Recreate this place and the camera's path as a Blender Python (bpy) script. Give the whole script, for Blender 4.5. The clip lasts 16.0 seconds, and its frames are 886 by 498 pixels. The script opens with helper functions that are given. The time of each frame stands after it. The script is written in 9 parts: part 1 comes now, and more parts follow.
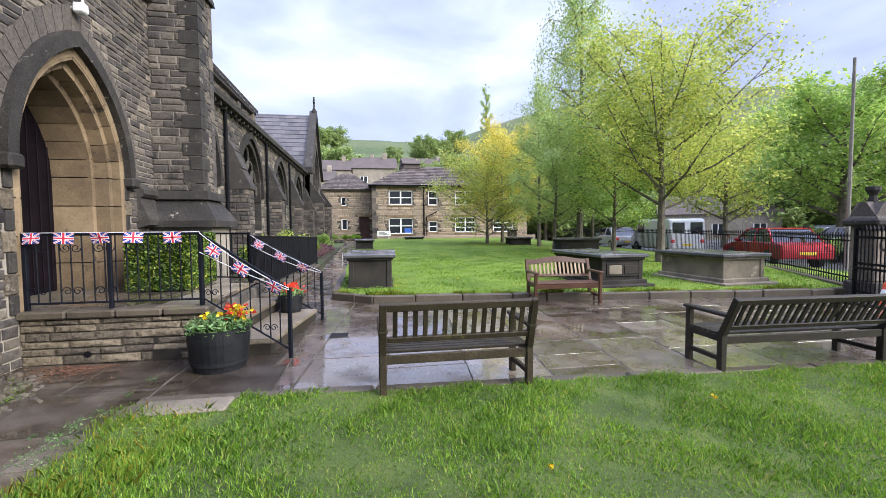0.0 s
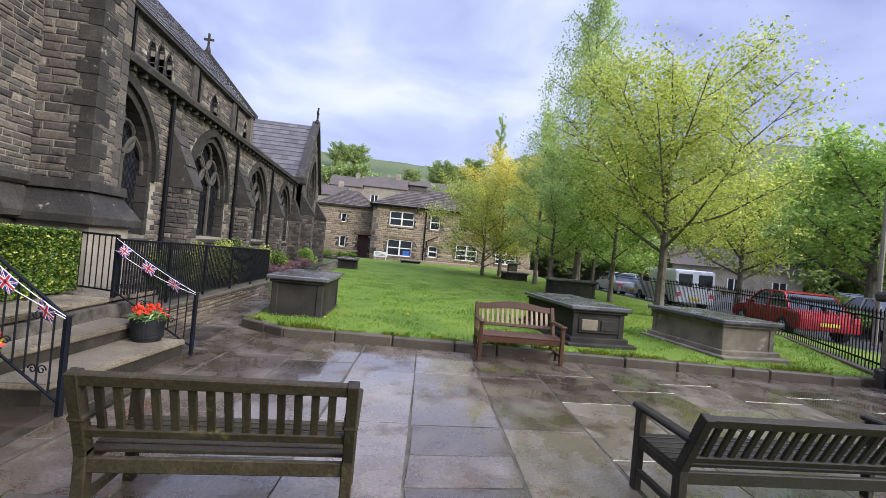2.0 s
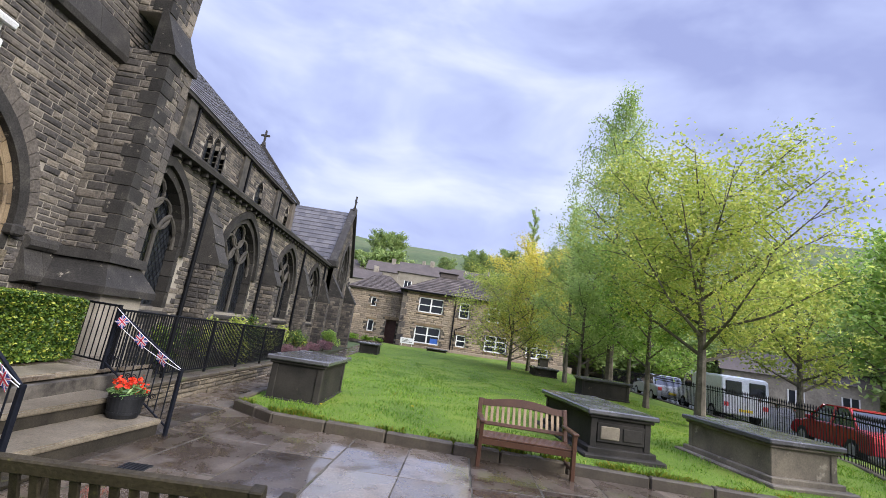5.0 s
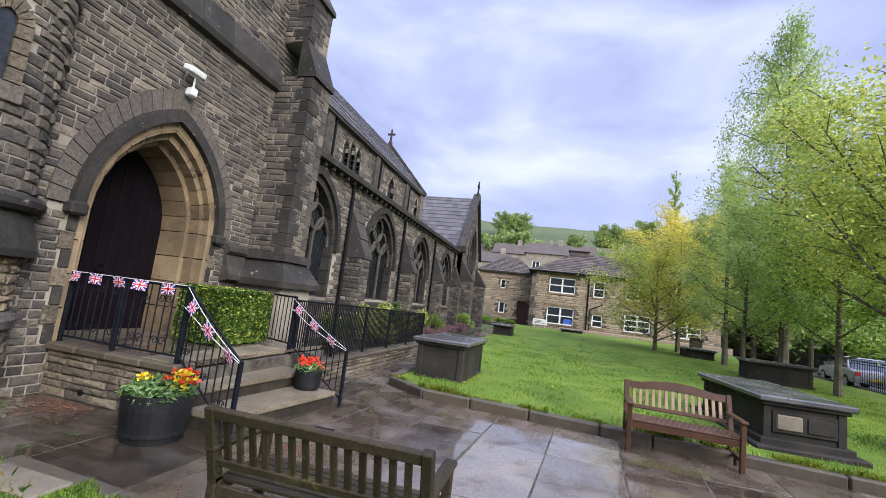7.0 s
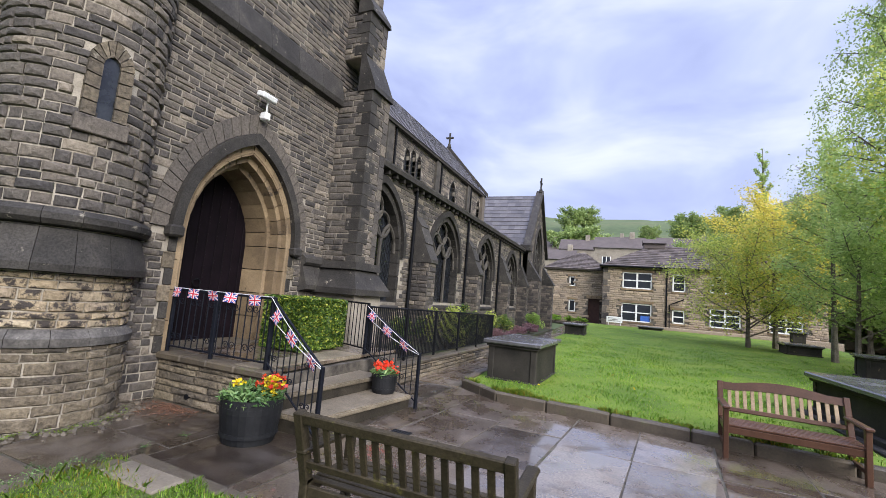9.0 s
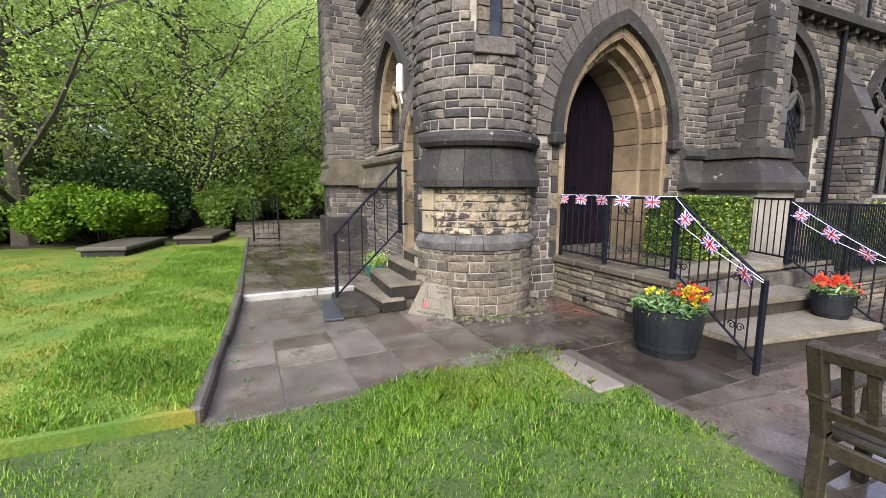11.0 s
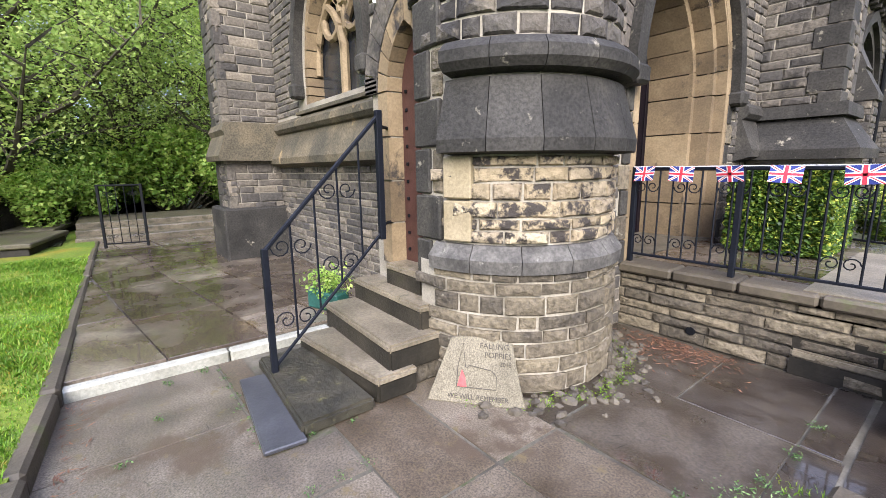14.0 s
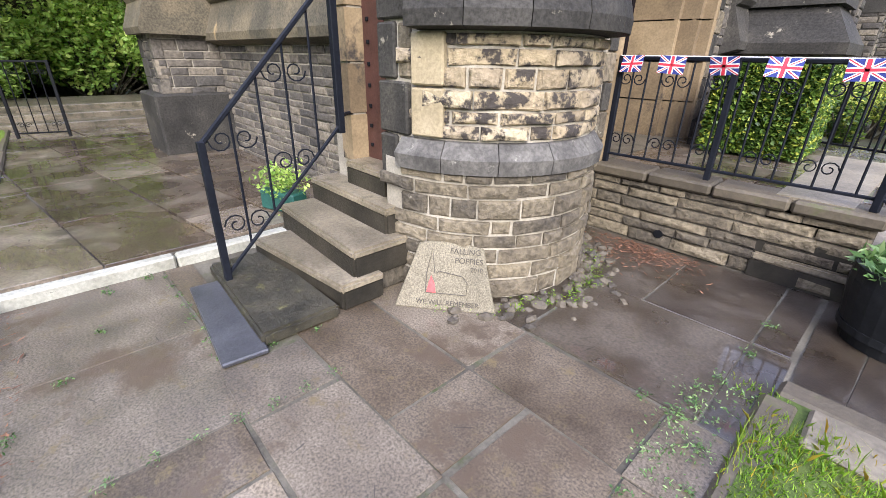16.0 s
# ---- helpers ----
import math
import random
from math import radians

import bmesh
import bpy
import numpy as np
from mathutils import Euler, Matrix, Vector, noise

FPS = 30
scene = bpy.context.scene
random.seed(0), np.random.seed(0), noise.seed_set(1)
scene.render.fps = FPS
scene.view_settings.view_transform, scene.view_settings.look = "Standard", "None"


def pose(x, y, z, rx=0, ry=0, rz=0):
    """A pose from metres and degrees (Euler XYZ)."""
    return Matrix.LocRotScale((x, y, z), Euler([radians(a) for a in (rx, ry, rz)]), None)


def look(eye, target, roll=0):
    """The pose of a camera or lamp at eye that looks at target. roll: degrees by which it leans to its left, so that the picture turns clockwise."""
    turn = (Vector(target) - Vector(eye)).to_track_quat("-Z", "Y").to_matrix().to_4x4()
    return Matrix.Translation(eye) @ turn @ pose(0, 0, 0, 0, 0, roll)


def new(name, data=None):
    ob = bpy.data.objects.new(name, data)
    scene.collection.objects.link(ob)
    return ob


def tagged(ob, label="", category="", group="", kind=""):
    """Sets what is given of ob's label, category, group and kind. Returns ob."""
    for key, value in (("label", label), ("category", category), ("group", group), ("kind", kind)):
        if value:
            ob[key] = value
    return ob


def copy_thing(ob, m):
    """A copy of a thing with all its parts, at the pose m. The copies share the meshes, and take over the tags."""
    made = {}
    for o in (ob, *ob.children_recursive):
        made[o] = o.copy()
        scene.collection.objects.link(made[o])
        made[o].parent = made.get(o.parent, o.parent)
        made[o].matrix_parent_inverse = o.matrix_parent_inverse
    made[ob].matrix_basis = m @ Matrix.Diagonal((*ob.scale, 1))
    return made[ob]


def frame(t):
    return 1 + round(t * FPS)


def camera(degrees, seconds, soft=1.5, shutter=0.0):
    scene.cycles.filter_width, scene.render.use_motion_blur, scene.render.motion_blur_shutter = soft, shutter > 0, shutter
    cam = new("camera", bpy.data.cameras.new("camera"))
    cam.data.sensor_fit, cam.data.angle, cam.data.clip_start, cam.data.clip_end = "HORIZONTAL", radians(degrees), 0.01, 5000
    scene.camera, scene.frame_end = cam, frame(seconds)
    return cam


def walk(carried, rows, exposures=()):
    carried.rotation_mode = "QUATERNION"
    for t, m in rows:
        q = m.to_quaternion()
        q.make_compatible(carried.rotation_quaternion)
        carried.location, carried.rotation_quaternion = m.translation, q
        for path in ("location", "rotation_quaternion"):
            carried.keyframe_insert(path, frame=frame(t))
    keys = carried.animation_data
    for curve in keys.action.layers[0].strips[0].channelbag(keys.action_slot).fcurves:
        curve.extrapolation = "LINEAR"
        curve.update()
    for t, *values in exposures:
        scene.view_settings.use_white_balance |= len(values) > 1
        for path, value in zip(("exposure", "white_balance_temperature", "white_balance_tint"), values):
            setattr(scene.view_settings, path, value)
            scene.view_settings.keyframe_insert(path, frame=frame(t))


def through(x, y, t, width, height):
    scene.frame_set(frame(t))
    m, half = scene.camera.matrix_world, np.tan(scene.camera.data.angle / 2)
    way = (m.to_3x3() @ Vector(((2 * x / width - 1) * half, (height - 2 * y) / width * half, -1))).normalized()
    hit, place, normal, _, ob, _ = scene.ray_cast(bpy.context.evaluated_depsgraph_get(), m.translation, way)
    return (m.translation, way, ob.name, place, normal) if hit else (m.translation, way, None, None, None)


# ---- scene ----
cam = camera(92.2, 16.0, soft=0.7)
PATH = [
    (0, (-0.015, 0.434, 1.587), (0.326, 2.402, 1.484), -0.4),
    (0.3, (0.217, 0.694, 1.623), (0.768, 2.61, 1.467), -0.4),
    (0.5, (0.387, 0.864, 1.605), (1.076, 2.734, 1.444), 1.0),
    (1, (0.822, 1.308, 1.629), (1.636, 3.131, 1.507), 1.4),
    (1.5, (1.296, 1.597, 1.673), (1.828, 3.524, 1.647), 0.3),
    (2, (1.62, 1.795, 1.692), (1.894, 3.776, 1.708), 5.3),
    (2.2, (1.735, 1.832, 1.712), (1.777, 3.832, 1.76), 4.3),
    (2.5, (1.911, 1.884, 1.75), (1.325, 3.796, 1.801), 3.9),
    (2.7, (2.04, 1.935, 1.76), (1.24, 3.768, 1.868), 3.4),
    (3, (2.196, 2.003, 1.816), (1.867, 3.957, 2.09), 7.8),
    (3.2, (2.294, 2.031, 1.826), (2.423, 3.976, 2.276), 10.0),
    (5.3, (2.151, 1.946, 1.726), (2.168, 3.91, 2.105), 7.6),
    (5.5, (2.155, 1.928, 1.73), (2.111, 3.895, 2.088), 7.2),
    (6, (2.139, 1.911, 1.724), (1.948, 3.876, 2.043), 6.4),
    (6.5, (2.12, 1.883, 1.725), (1.8, 3.837, 2.012), 6.9),
    (7, (2.092, 1.86, 1.727), (1.587, 3.78, 1.971), 6.9),
    (7.5, (2.083, 1.879, 1.723), (1.486, 3.774, 1.95), 6.2),
    (8, (2.062, 1.89, 1.733), (1.384, 3.759, 1.951), 5.8),
    (8.5, (2.043, 1.896, 1.732), (1.322, 3.749, 1.947), 6.1),
    (9, (2.047, 1.873, 1.742), (1.26, 3.699, 1.962), 4.8),
    (9.5, (1.989, 1.818, 1.713), (0.823, 3.435, 1.874), 6.0),
    (9.6, (1.977, 1.807, 1.715), (0.709, 3.347, 1.847), 5.1),
    (10, (1.867, 1.718, 1.689), (0.269, 2.914, 1.563), 2.4),
    (10.2, (1.774, 1.706, 1.665), (0.101, 2.782, 1.464), 2.1),
    (12.3, (-0.463, 2.029, 1.594), (-2.313, 2.744, 1.335), -1.0),
    (12.5, (-0.695, 2.007, 1.575), (-2.516, 2.791, 1.314), -0.5),
    (13, (-1.18, 2.068, 1.568), (-2.958, 2.94, 1.289), -1.7),
    (13.5, (-1.598, 2.122, 1.586), (-3.325, 3.081, 1.27), -2.2),
    (14, (-1.839, 2.114, 1.56), (-3.385, 3.326, 1.188), -0.7),
    (14.5, (-1.99, 2.174, 1.54), (-3.435, 3.478, 1.081), 0.4),
    (15, (-2.052, 2.235, 1.534), (-3.467, 3.515, 0.933), -0.0),
    (15.5, (-2.063, 2.248, 1.512), (-3.423, 3.492, 0.734), 0.6),
    (16, (-2.053, 2.24, 1.51), (-3.379, 3.492, 0.688), 1.2),
]
EXPOSURES = [(0.0, 0.74), (1.0, 0.46), (2.5, 0.38), (9.5, 0.42), (10.2, 0.6), (12.3, 1.18), (16.0, 1.17)]
walk(cam, [(t, look(eye, target, roll)) for t, eye, target, roll in PATH], EXPOSURES)

# ---- world, sun ----
world = bpy.data.worlds.new("overcast")
scene.world = world
world.use_nodes = True
wn, wl = world.node_tree.nodes, world.node_tree.links
wn.clear()
w_out = wn.new("ShaderNodeOutputWorld")
w_bg = wn.new("ShaderNodeBackground")
w_sky = wn.new("ShaderNodeTexSky")
w_sky.sky_type, w_sky.sun_disc = "NISHITA", False
w_sky.sun_elevation, w_sky.sun_rotation = radians(32), radians(200)
w_sky.dust_density = 3.0
w_dim = wn.new("ShaderNodeVectorMath")
w_dim.operation = "SCALE"
w_dim.inputs["Scale"].default_value = 0.09
w_tc = wn.new("ShaderNodeTexCoord")
w_map = wn.new("ShaderNodeMapping")
w_map.inputs["Scale"].default_value = (1.0, 1.0, 2.2)
w_noise = wn.new("ShaderNodeTexNoise")
w_noise.inputs["Scale"].default_value = 2.3
w_noise.inputs["Detail"].default_value = 5.0
w_noise.inputs["Roughness"].default_value = 0.5
w_noise.inputs["Distortion"].default_value = 0.4
w_ramp = wn.new("ShaderNodeValToRGB")
w_ramp.color_ramp.elements[0].position, w_ramp.color_ramp.elements[0].color = 0.34, (0.33, 0.38, 0.68, 1)
w_ramp.color_ramp.elements[1].position, w_ramp.color_ramp.elements[1].color = 0.72, (0.80, 0.85, 1.04, 1)
w_mid = w_ramp.color_ramp.elements.new(0.52)
w_mid.color = (0.50, 0.57, 0.88, 1)
w_mix = wn.new("ShaderNodeMixRGB")
w_mix.inputs[0].default_value = 0.9
w_sep = wn.new("ShaderNodeSeparateXYZ")
w_high = wn.new("ShaderNodeMapRange")
w_high.interpolation_type = "SMOOTHSTEP"
w_high.inputs["From Min"].default_value, w_high.inputs["From Max"].default_value = 0.66, 1.0
w_high.inputs["To Min"].default_value, w_high.inputs["To Max"].default_value = 1.0, 5.0
wl.new(w_tc.outputs["Generated"], w_sep.inputs[0])
wl.new(w_sep.outputs["Z"], w_high.inputs["Value"])
wl.new(w_high.outputs[0], w_bg.inputs["Strength"])
wl.new(w_tc.outputs["Generated"], w_map.inputs["Vector"])
wl.new(w_map.outputs[0], w_noise.inputs["Vector"])
wl.new(w_noise.outputs["Fac"], w_ramp.inputs[0])
wl.new(w_sky.outputs[0], w_dim.inputs[0])
wl.new(w_dim.outputs[0], w_mix.inputs[1])
wl.new(w_ramp.outputs[0], w_mix.inputs[2])
wl.new(w_mix.outputs[0], w_bg.inputs["Color"])
wl.new(w_bg.outputs[0], w_out.inputs[0])

sun = new("sun", bpy.data.lights.new("sun", "SUN"))
sun.data.energy, sun.data.angle, sun.data.color = 4.9, radians(40), (1.0, 0.97, 0.94)
sun.matrix_world = look((19, -8, 15), (0, 6, 0))

# ---- materials ----


def nodes_of(name, rough=0.8, metal=0.0, spec=0.3):
    m = bpy.data.materials.new(name)
    m.use_nodes = True
    b = m.node_tree.nodes["Principled BSDF"]
    b.inputs["Roughness"].default_value = rough
    b.inputs["Metallic"].default_value = metal
    b.inputs["Specular IOR Level"].default_value = spec
    return m, m.node_tree.nodes, m.node_tree.links, b


def ramp_of(n, stops):
    r = n.new("ShaderNodeValToRGB")
    e = r.color_ramp.elements
    e[0].position, e[0].color = stops[0][0], (*stops[0][1], 1)
    e[1].position, e[1].color = stops[-1][0], (*stops[-1][1], 1)
    for p, c in stops[1:-1]:
        q = e.new(p)
        q.color = (*c, 1)
    return r


def noise_of(n, l, scale, detail=4.0, rough=0.55, coord=None):
    t = n.new("ShaderNodeTexNoise")
    t.inputs["Scale"].default_value = scale
    t.inputs["Detail"].default_value = detail
    t.inputs["Roughness"].default_value = rough
    if coord is not None:
        l.new(coord, t.inputs["Vector"])
    return t


def mixed(n, l, mode, fac, a, b):
    x = n.new("ShaderNodeMixRGB")
    x.blend_type = mode
    for sock, v in zip(x.inputs, (fac, a, b)):
        if isinstance(v, (int, float)):
            sock.default_value = v
        elif isinstance(v, tuple):
            sock.default_value = (*v, 1)
        else:
            l.new(v, sock)
    return x.outputs[0]


def surface(name, stops, scale=2.0, fine=30.0, rough=0.8, bump=0.3, rand="", rand_stops=None, rand_mix=0.8, fine_mix=0.35, spec=0.3,
            metal=0.0, moss=None, moss_scale=1.3, moss_at=0.58, rough_var=0.0, dist=0.01, patch=None, patch_scale=0.8, patch_at=0.55, wet=0.0):
    """A worn surface: large blotches, fine grain, a tone for each piece or island, moss or stain patches, bump."""
    m, n, l, b = nodes_of(name, rough, metal, spec)
    geo = n.new("ShaderNodeNewGeometry")
    pos = geo.outputs["Position"]
    big = noise_of(n, l, scale, 5, 0.6, pos)
    col = ramp_of(n, stops)
    l.new(big.outputs["Fac"], col.inputs[0])
    c = col.outputs[0]
    if rand:
        if rand == "object":
            info = n.new("ShaderNodeObjectInfo")
            val = info.outputs["Random"]
        else:
            val = geo.outputs["Random Per Island"]
        rr = ramp_of(n, rand_stops)
        l.new(val, rr.inputs[0])
        c = mixed(n, l, "MIX", rand_mix, c, rr.outputs[0])
    fin = noise_of(n, l, fine, 6, 0.65, pos)
    fr = ramp_of(n, [(0.36, (0.22, 0.22, 0.22)), (0.62, (1.0, 1.0, 1.0))])
    l.new(fin.outputs["Fac"], fr.inputs[0])
    c = mixed(n, l, "MULTIPLY", fine_mix, c, fr.outputs[0])
    if patch:
        pn = noise_of(n, l, patch_scale, 6, 0.7, pos)
        pr = ramp_of(n, [(patch_at, (0, 0, 0)), (patch_at + 0.08, (1, 1, 1))])
        l.new(pn.outputs["Fac"], pr.inputs[0])
        c = mixed(n, l, "MIX", pr.outputs[0], c, patch)
    if moss:
        mn = noise_of(n, l, moss_scale, 8, 0.75, pos)
        mr = ramp_of(n, [(moss_at, (0, 0, 0)), (moss_at + 0.1, (0.85, 0.85, 0.85))])
        l.new(mn.outputs["Fac"], mr.inputs[0])
        c = mixed(n, l, "MIX", mr.outputs[0], c, moss)
    l.new(c, b.inputs["Base Color"])
    if rough_var:
        mr2 = n.new("ShaderNodeMapRange")
        mr2.inputs["From Min"].default_value, mr2.inputs["From Max"].default_value = 0.35, 0.65
        mr2.inputs["To Min"].default_value, mr2.inputs["To Max"].default_value = max(rough - rough_var, 0.03), min(rough + rough_var, 1)
        l.new(big.outputs["Fac"], mr2.inputs["Value"])
        l.new(mr2.outputs[0], b.inputs["Roughness"])
    if wet:
        wn_ = noise_of(n, l, 1.7, 4, 0.6, pos)
        wr_ = ramp_of(n, [(0.36, (0.08, 0.08, 0.08)), (0.49, (wet, wet, wet))])
        l.new(wn_.outputs["Fac"], wr_.inputs[0])
        l.new(wr_.outputs[0], b.inputs["Coat Weight"])
        b.inputs["Coat Roughness"].default_value = 0.045
        b.inputs["Coat IOR"].default_value = 1.45
    if bump:
        bp = n.new("ShaderNodeBump")
        bp.inputs["Strength"].default_value = bump
        bp.inputs["Distance"].default_value = dist
        l.new(fin.outputs["Fac"], bp.inputs["Height"])
        l.new(bp.outputs[0], b.inputs["Normal"])
    return m


DARK_STONES = [(0.0, (0.024, 0.023, 0.024)), (0.22, (0.068, 0.06, 0.055)), (0.5, (0.17, 0.142, 0.112)), (0.68, (0.05, 0.047, 0.046)), (0.82, (0.13, 0.112, 0.09)), (1.0, (0.32, 0.265, 0.2))]
PALE_STONES = [(0.0, (0.1, 0.08, 0.065)), (0.25, (0.34, 0.265, 0.17)), (0.6, (0.45, 0.36, 0.24)), (0.8, (0.25, 0.2, 0.15)), (1.0, (0.5, 0.42, 0.29))]
STONE_BLOT = [(0.3, (0.06, 0.056, 0.055)), (0.5, (0.13, 0.112, 0.098)), (0.7, (0.22, 0.187, 0.15))]
M = {}
M["stone"] = surface("coursed_stone", STONE_BLOT, 1.1, 26, 0.85, 0.9, "island", DARK_STONES, 0.68, 0.6, dist=0.02, patch=(0.028, 0.025, 0.024), patch_scale=0.9, patch_at=0.58)
M["stone_piece"] = surface("coursed_stone_block", STONE_BLOT, 1.1, 26, 0.85, 0.9, "object", DARK_STONES, 0.68, 0.6, dist=0.02, patch=(0.028, 0.025, 0.024), patch_scale=0.9, patch_at=0.58)
M["pale_piece"] = surface("scraped_stone_block", [(0.3, (0.2640, 0.2024, 0.1320)), (0.6, (0.4048, 0.3256, 0.2200))], 3, 22, 0.85, 1.0, "object", PALE_STONES, 0.55, 0.45, dist=0.03,
                          patch=(0.045, 0.037, 0.033), patch_scale=7.5, patch_at=0.49)
M["grey_piece"] = surface("weathered_stone_block", [(0.3, (0.06, 0.05, 0.04)), (0.6, (0.2, 0.165, 0.115))], 3.0, 24, 0.85, 1.0, "object",
                          [(0.0, (0.05, 0.043, 0.038)), (0.5, (0.15, 0.12, 0.085)), (1.0, (0.27, 0.22, 0.15))], 0.55, 0.65, dist=0.03, patch=(0.3, 0.27, 0.21), patch_scale=5.0, patch_at=0.64)
M["mortar"] = surface("pale_mortar", [(0.3, (0.22, 0.19, 0.15)), (0.7, (0.4, 0.36, 0.3))], 3, 60, 0.95, 0.4)
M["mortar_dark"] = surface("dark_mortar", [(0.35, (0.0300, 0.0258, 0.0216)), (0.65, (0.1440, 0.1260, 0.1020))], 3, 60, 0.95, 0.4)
M["black_stone"] = surface("soot_black_dressed_stone", [(0.3, (0.01713, 0.01552, 0.01426)), (0.55, (0.04347, 0.03956, 0.03576)), (0.75, (0.101, 0.08924, 0.07372))], 2.6, 45, 0.75, 0.5, "object",
                           [(0.0, (0.0299, 0.0276, 0.0253)), (1.0, (0.092, 0.08395, 0.0759))], 0.35, 0.65, spec=0.2, patch=(0.253, 0.2242, 0.1782), patch_scale=6.0, patch_at=0.63)
M["tan_stone"] = surface("tan_dressed_stone", [(0.3, (0.1, 0.07, 0.043)), (0.55, (0.22, 0.155, 0.09)), (0.75, (0.33, 0.25, 0.155))], 2.4, 45, 0.8, 0.35, "object",
                         [(0.0, (0.11, 0.08, 0.05)), (1.0, (0.31, 0.23, 0.14))], 0.45, patch=(0.035, 0.029, 0.026), patch_scale=2.0, patch_at=0.58)
M["grey_tan"] = surface("weathered_grey_tan_stone", [(0.3, (0.05, 0.045, 0.034)), (0.5, (0.11, 0.095, 0.07)), (0.7, (0.22, 0.175, 0.115))], 2.2, 40, 0.85, 0.5, "object", [(0.0, (0.06, 0.054, 0.042)), (1.0, (0.15, 0.12, 0.08))], 0.45, 0.6, patch=(0.28, 0.2, 0.11), patch_scale=1.7, patch_at=0.62, spec=0.15)
M["cream_stone"] = surface("cream_dressed_stone", [(0.3, (0.2400, 0.1920, 0.1200)), (0.7, (0.3520, 0.2880, 0.1920))], 3, 45, 0.8, 0.3)
M["tracery"] = surface("grey_tracery_stone", [(0.3, (0.0315, 0.0287, 0.0259)), (0.7, (0.0910, 0.0805, 0.0665))], 3, 45, 0.8, 0.3)
M["slate_roof"] = surface("wet_stone_slates", [(0.3, (0.06, 0.056, 0.06)), (0.7, (0.14, 0.13, 0.13))], 1.2, 25, 0.55, 0.3, "island",
                          [(0.0, (0.055, 0.052, 0.056)), (1.0, (0.15, 0.138, 0.138))], 0.6, spec=0.25)
M["roof_brown"] = surface("brown_stone_slates", [(0.3, (0.04275, 0.03705, 0.0342)), (0.7, (0.1283, 0.1068, 0.0969))], 0.8, 20, 0.9, 0.4, "island",
                          [(0.0, (0.057, 0.0494, 0.0475)), (1.0, (0.19, 0.1615, 0.1482))], 0.6, spec=0.08)
M["paving_piece"] = surface("wet_flagstone", [(0.35, (0.0348, 0.02436, 0.0174)), (0.5, (0.0957, 0.0696, 0.05046)), (0.65, (0.2262, 0.1826, 0.1392))], 1.9, 42, 0.29, 0.4, "object",
                            [(0.0, (0.04176, 0.02958, 0.02088)), (0.4, (0.0957, 0.0696, 0.04872)), (0.75, (0.1652, 0.1288, 0.09396)), (1.0, (0.261, 0.2174, 0.174))], 0.55, 0.65, spec=0.5, rough_var=0.2, dist=0.004,
                            patch=(0.0522, 0.03828, 0.02784), patch_scale=1.6, patch_at=0.55, wet=1.0, moss=(0.1044, 0.07308, 0.03828), moss_scale=3.2, moss_at=0.57)
M["paving_damp"] = surface("damp_flagstone", [(0.35, (0.0416, 0.0312, 0.0208)), (0.5, (0.104, 0.08008, 0.05512)), (0.65, (0.1976, 0.1612, 0.1196))], 2.6, 85, 0.62, 0.5, "object",
                           [(0.0, (0.0624, 0.04264, 0.02704)), (0.35, (0.1092, 0.07904, 0.052)), (0.7, (0.1352, 0.1144, 0.0936)), (1.0, (0.2496, 0.1976, 0.1435))], 0.5, 0.8, spec=0.3, rough_var=0.18, dist=0.005,
                           patch=(0.0624, 0.04368, 0.02912), patch_scale=1.9, patch_at=0.54, wet=0.4, moss=(0.104, 0.078, 0.0364), moss_scale=6.0, moss_at=0.57)
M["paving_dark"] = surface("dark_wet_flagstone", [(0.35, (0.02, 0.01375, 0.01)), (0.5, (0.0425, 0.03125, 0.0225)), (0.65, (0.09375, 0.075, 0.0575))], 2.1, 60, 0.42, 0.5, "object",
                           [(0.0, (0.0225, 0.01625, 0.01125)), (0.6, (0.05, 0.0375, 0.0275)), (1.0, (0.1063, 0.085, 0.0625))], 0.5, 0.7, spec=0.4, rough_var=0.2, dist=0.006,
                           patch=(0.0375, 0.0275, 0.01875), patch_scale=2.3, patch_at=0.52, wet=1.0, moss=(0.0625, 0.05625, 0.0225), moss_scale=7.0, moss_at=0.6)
# Treads lighter, risers darker: sky light and shade put into one stone's colour.
M["step_tread"] = surface("worn_wet_sky_lit_tread", [(0.3, (0.09, 0.074, 0.052)), (0.5, (0.17, 0.14, 0.1)), (0.7, (0.3, 0.25, 0.18))], 2.2, 38, 0.4, 0.35, "object", [(0.0, (0.13, 0.11, 0.08)), (1.0, (0.3, 0.25, 0.18))], 0.3, 0.55, spec=0.45, moss=(0.05, 0.045, 0.026), moss_scale=5.0, moss_at=0.56)
M["step_riser"] = surface("shaded_mossy_step_riser", [(0.3, (0.0132, 0.0114, 0.0084)), (0.7, (0.045, 0.0372, 0.027))], 3.0, 38, 0.6, 0.6, moss=(0.03, 0.033, 0.012), moss_scale=4.0, moss_at=0.6)
M["mortar_mid"] = surface("weathered_lime_mortar", [(0.3, (0.1656, 0.1449, 0.1173)), (0.55, (0.3036, 0.2691, 0.2208)), (0.7, (0.414, 0.3726, 0.3036))], 1.1, 60, 0.95, 0.5, patch=(0.069, 0.0621, 0.0552), patch_scale=0.8, patch_at=0.57)
M["step_moss"] = surface("mossy_dark_step", [(0.3, (0.02, 0.018, 0.013)), (0.7, (0.06, 0.052, 0.036))], 6, 30, 0.5, 0.9, moss=(0.12, 0.11, 0.045), moss_scale=9.0, moss_at=0.58, dist=0.02)
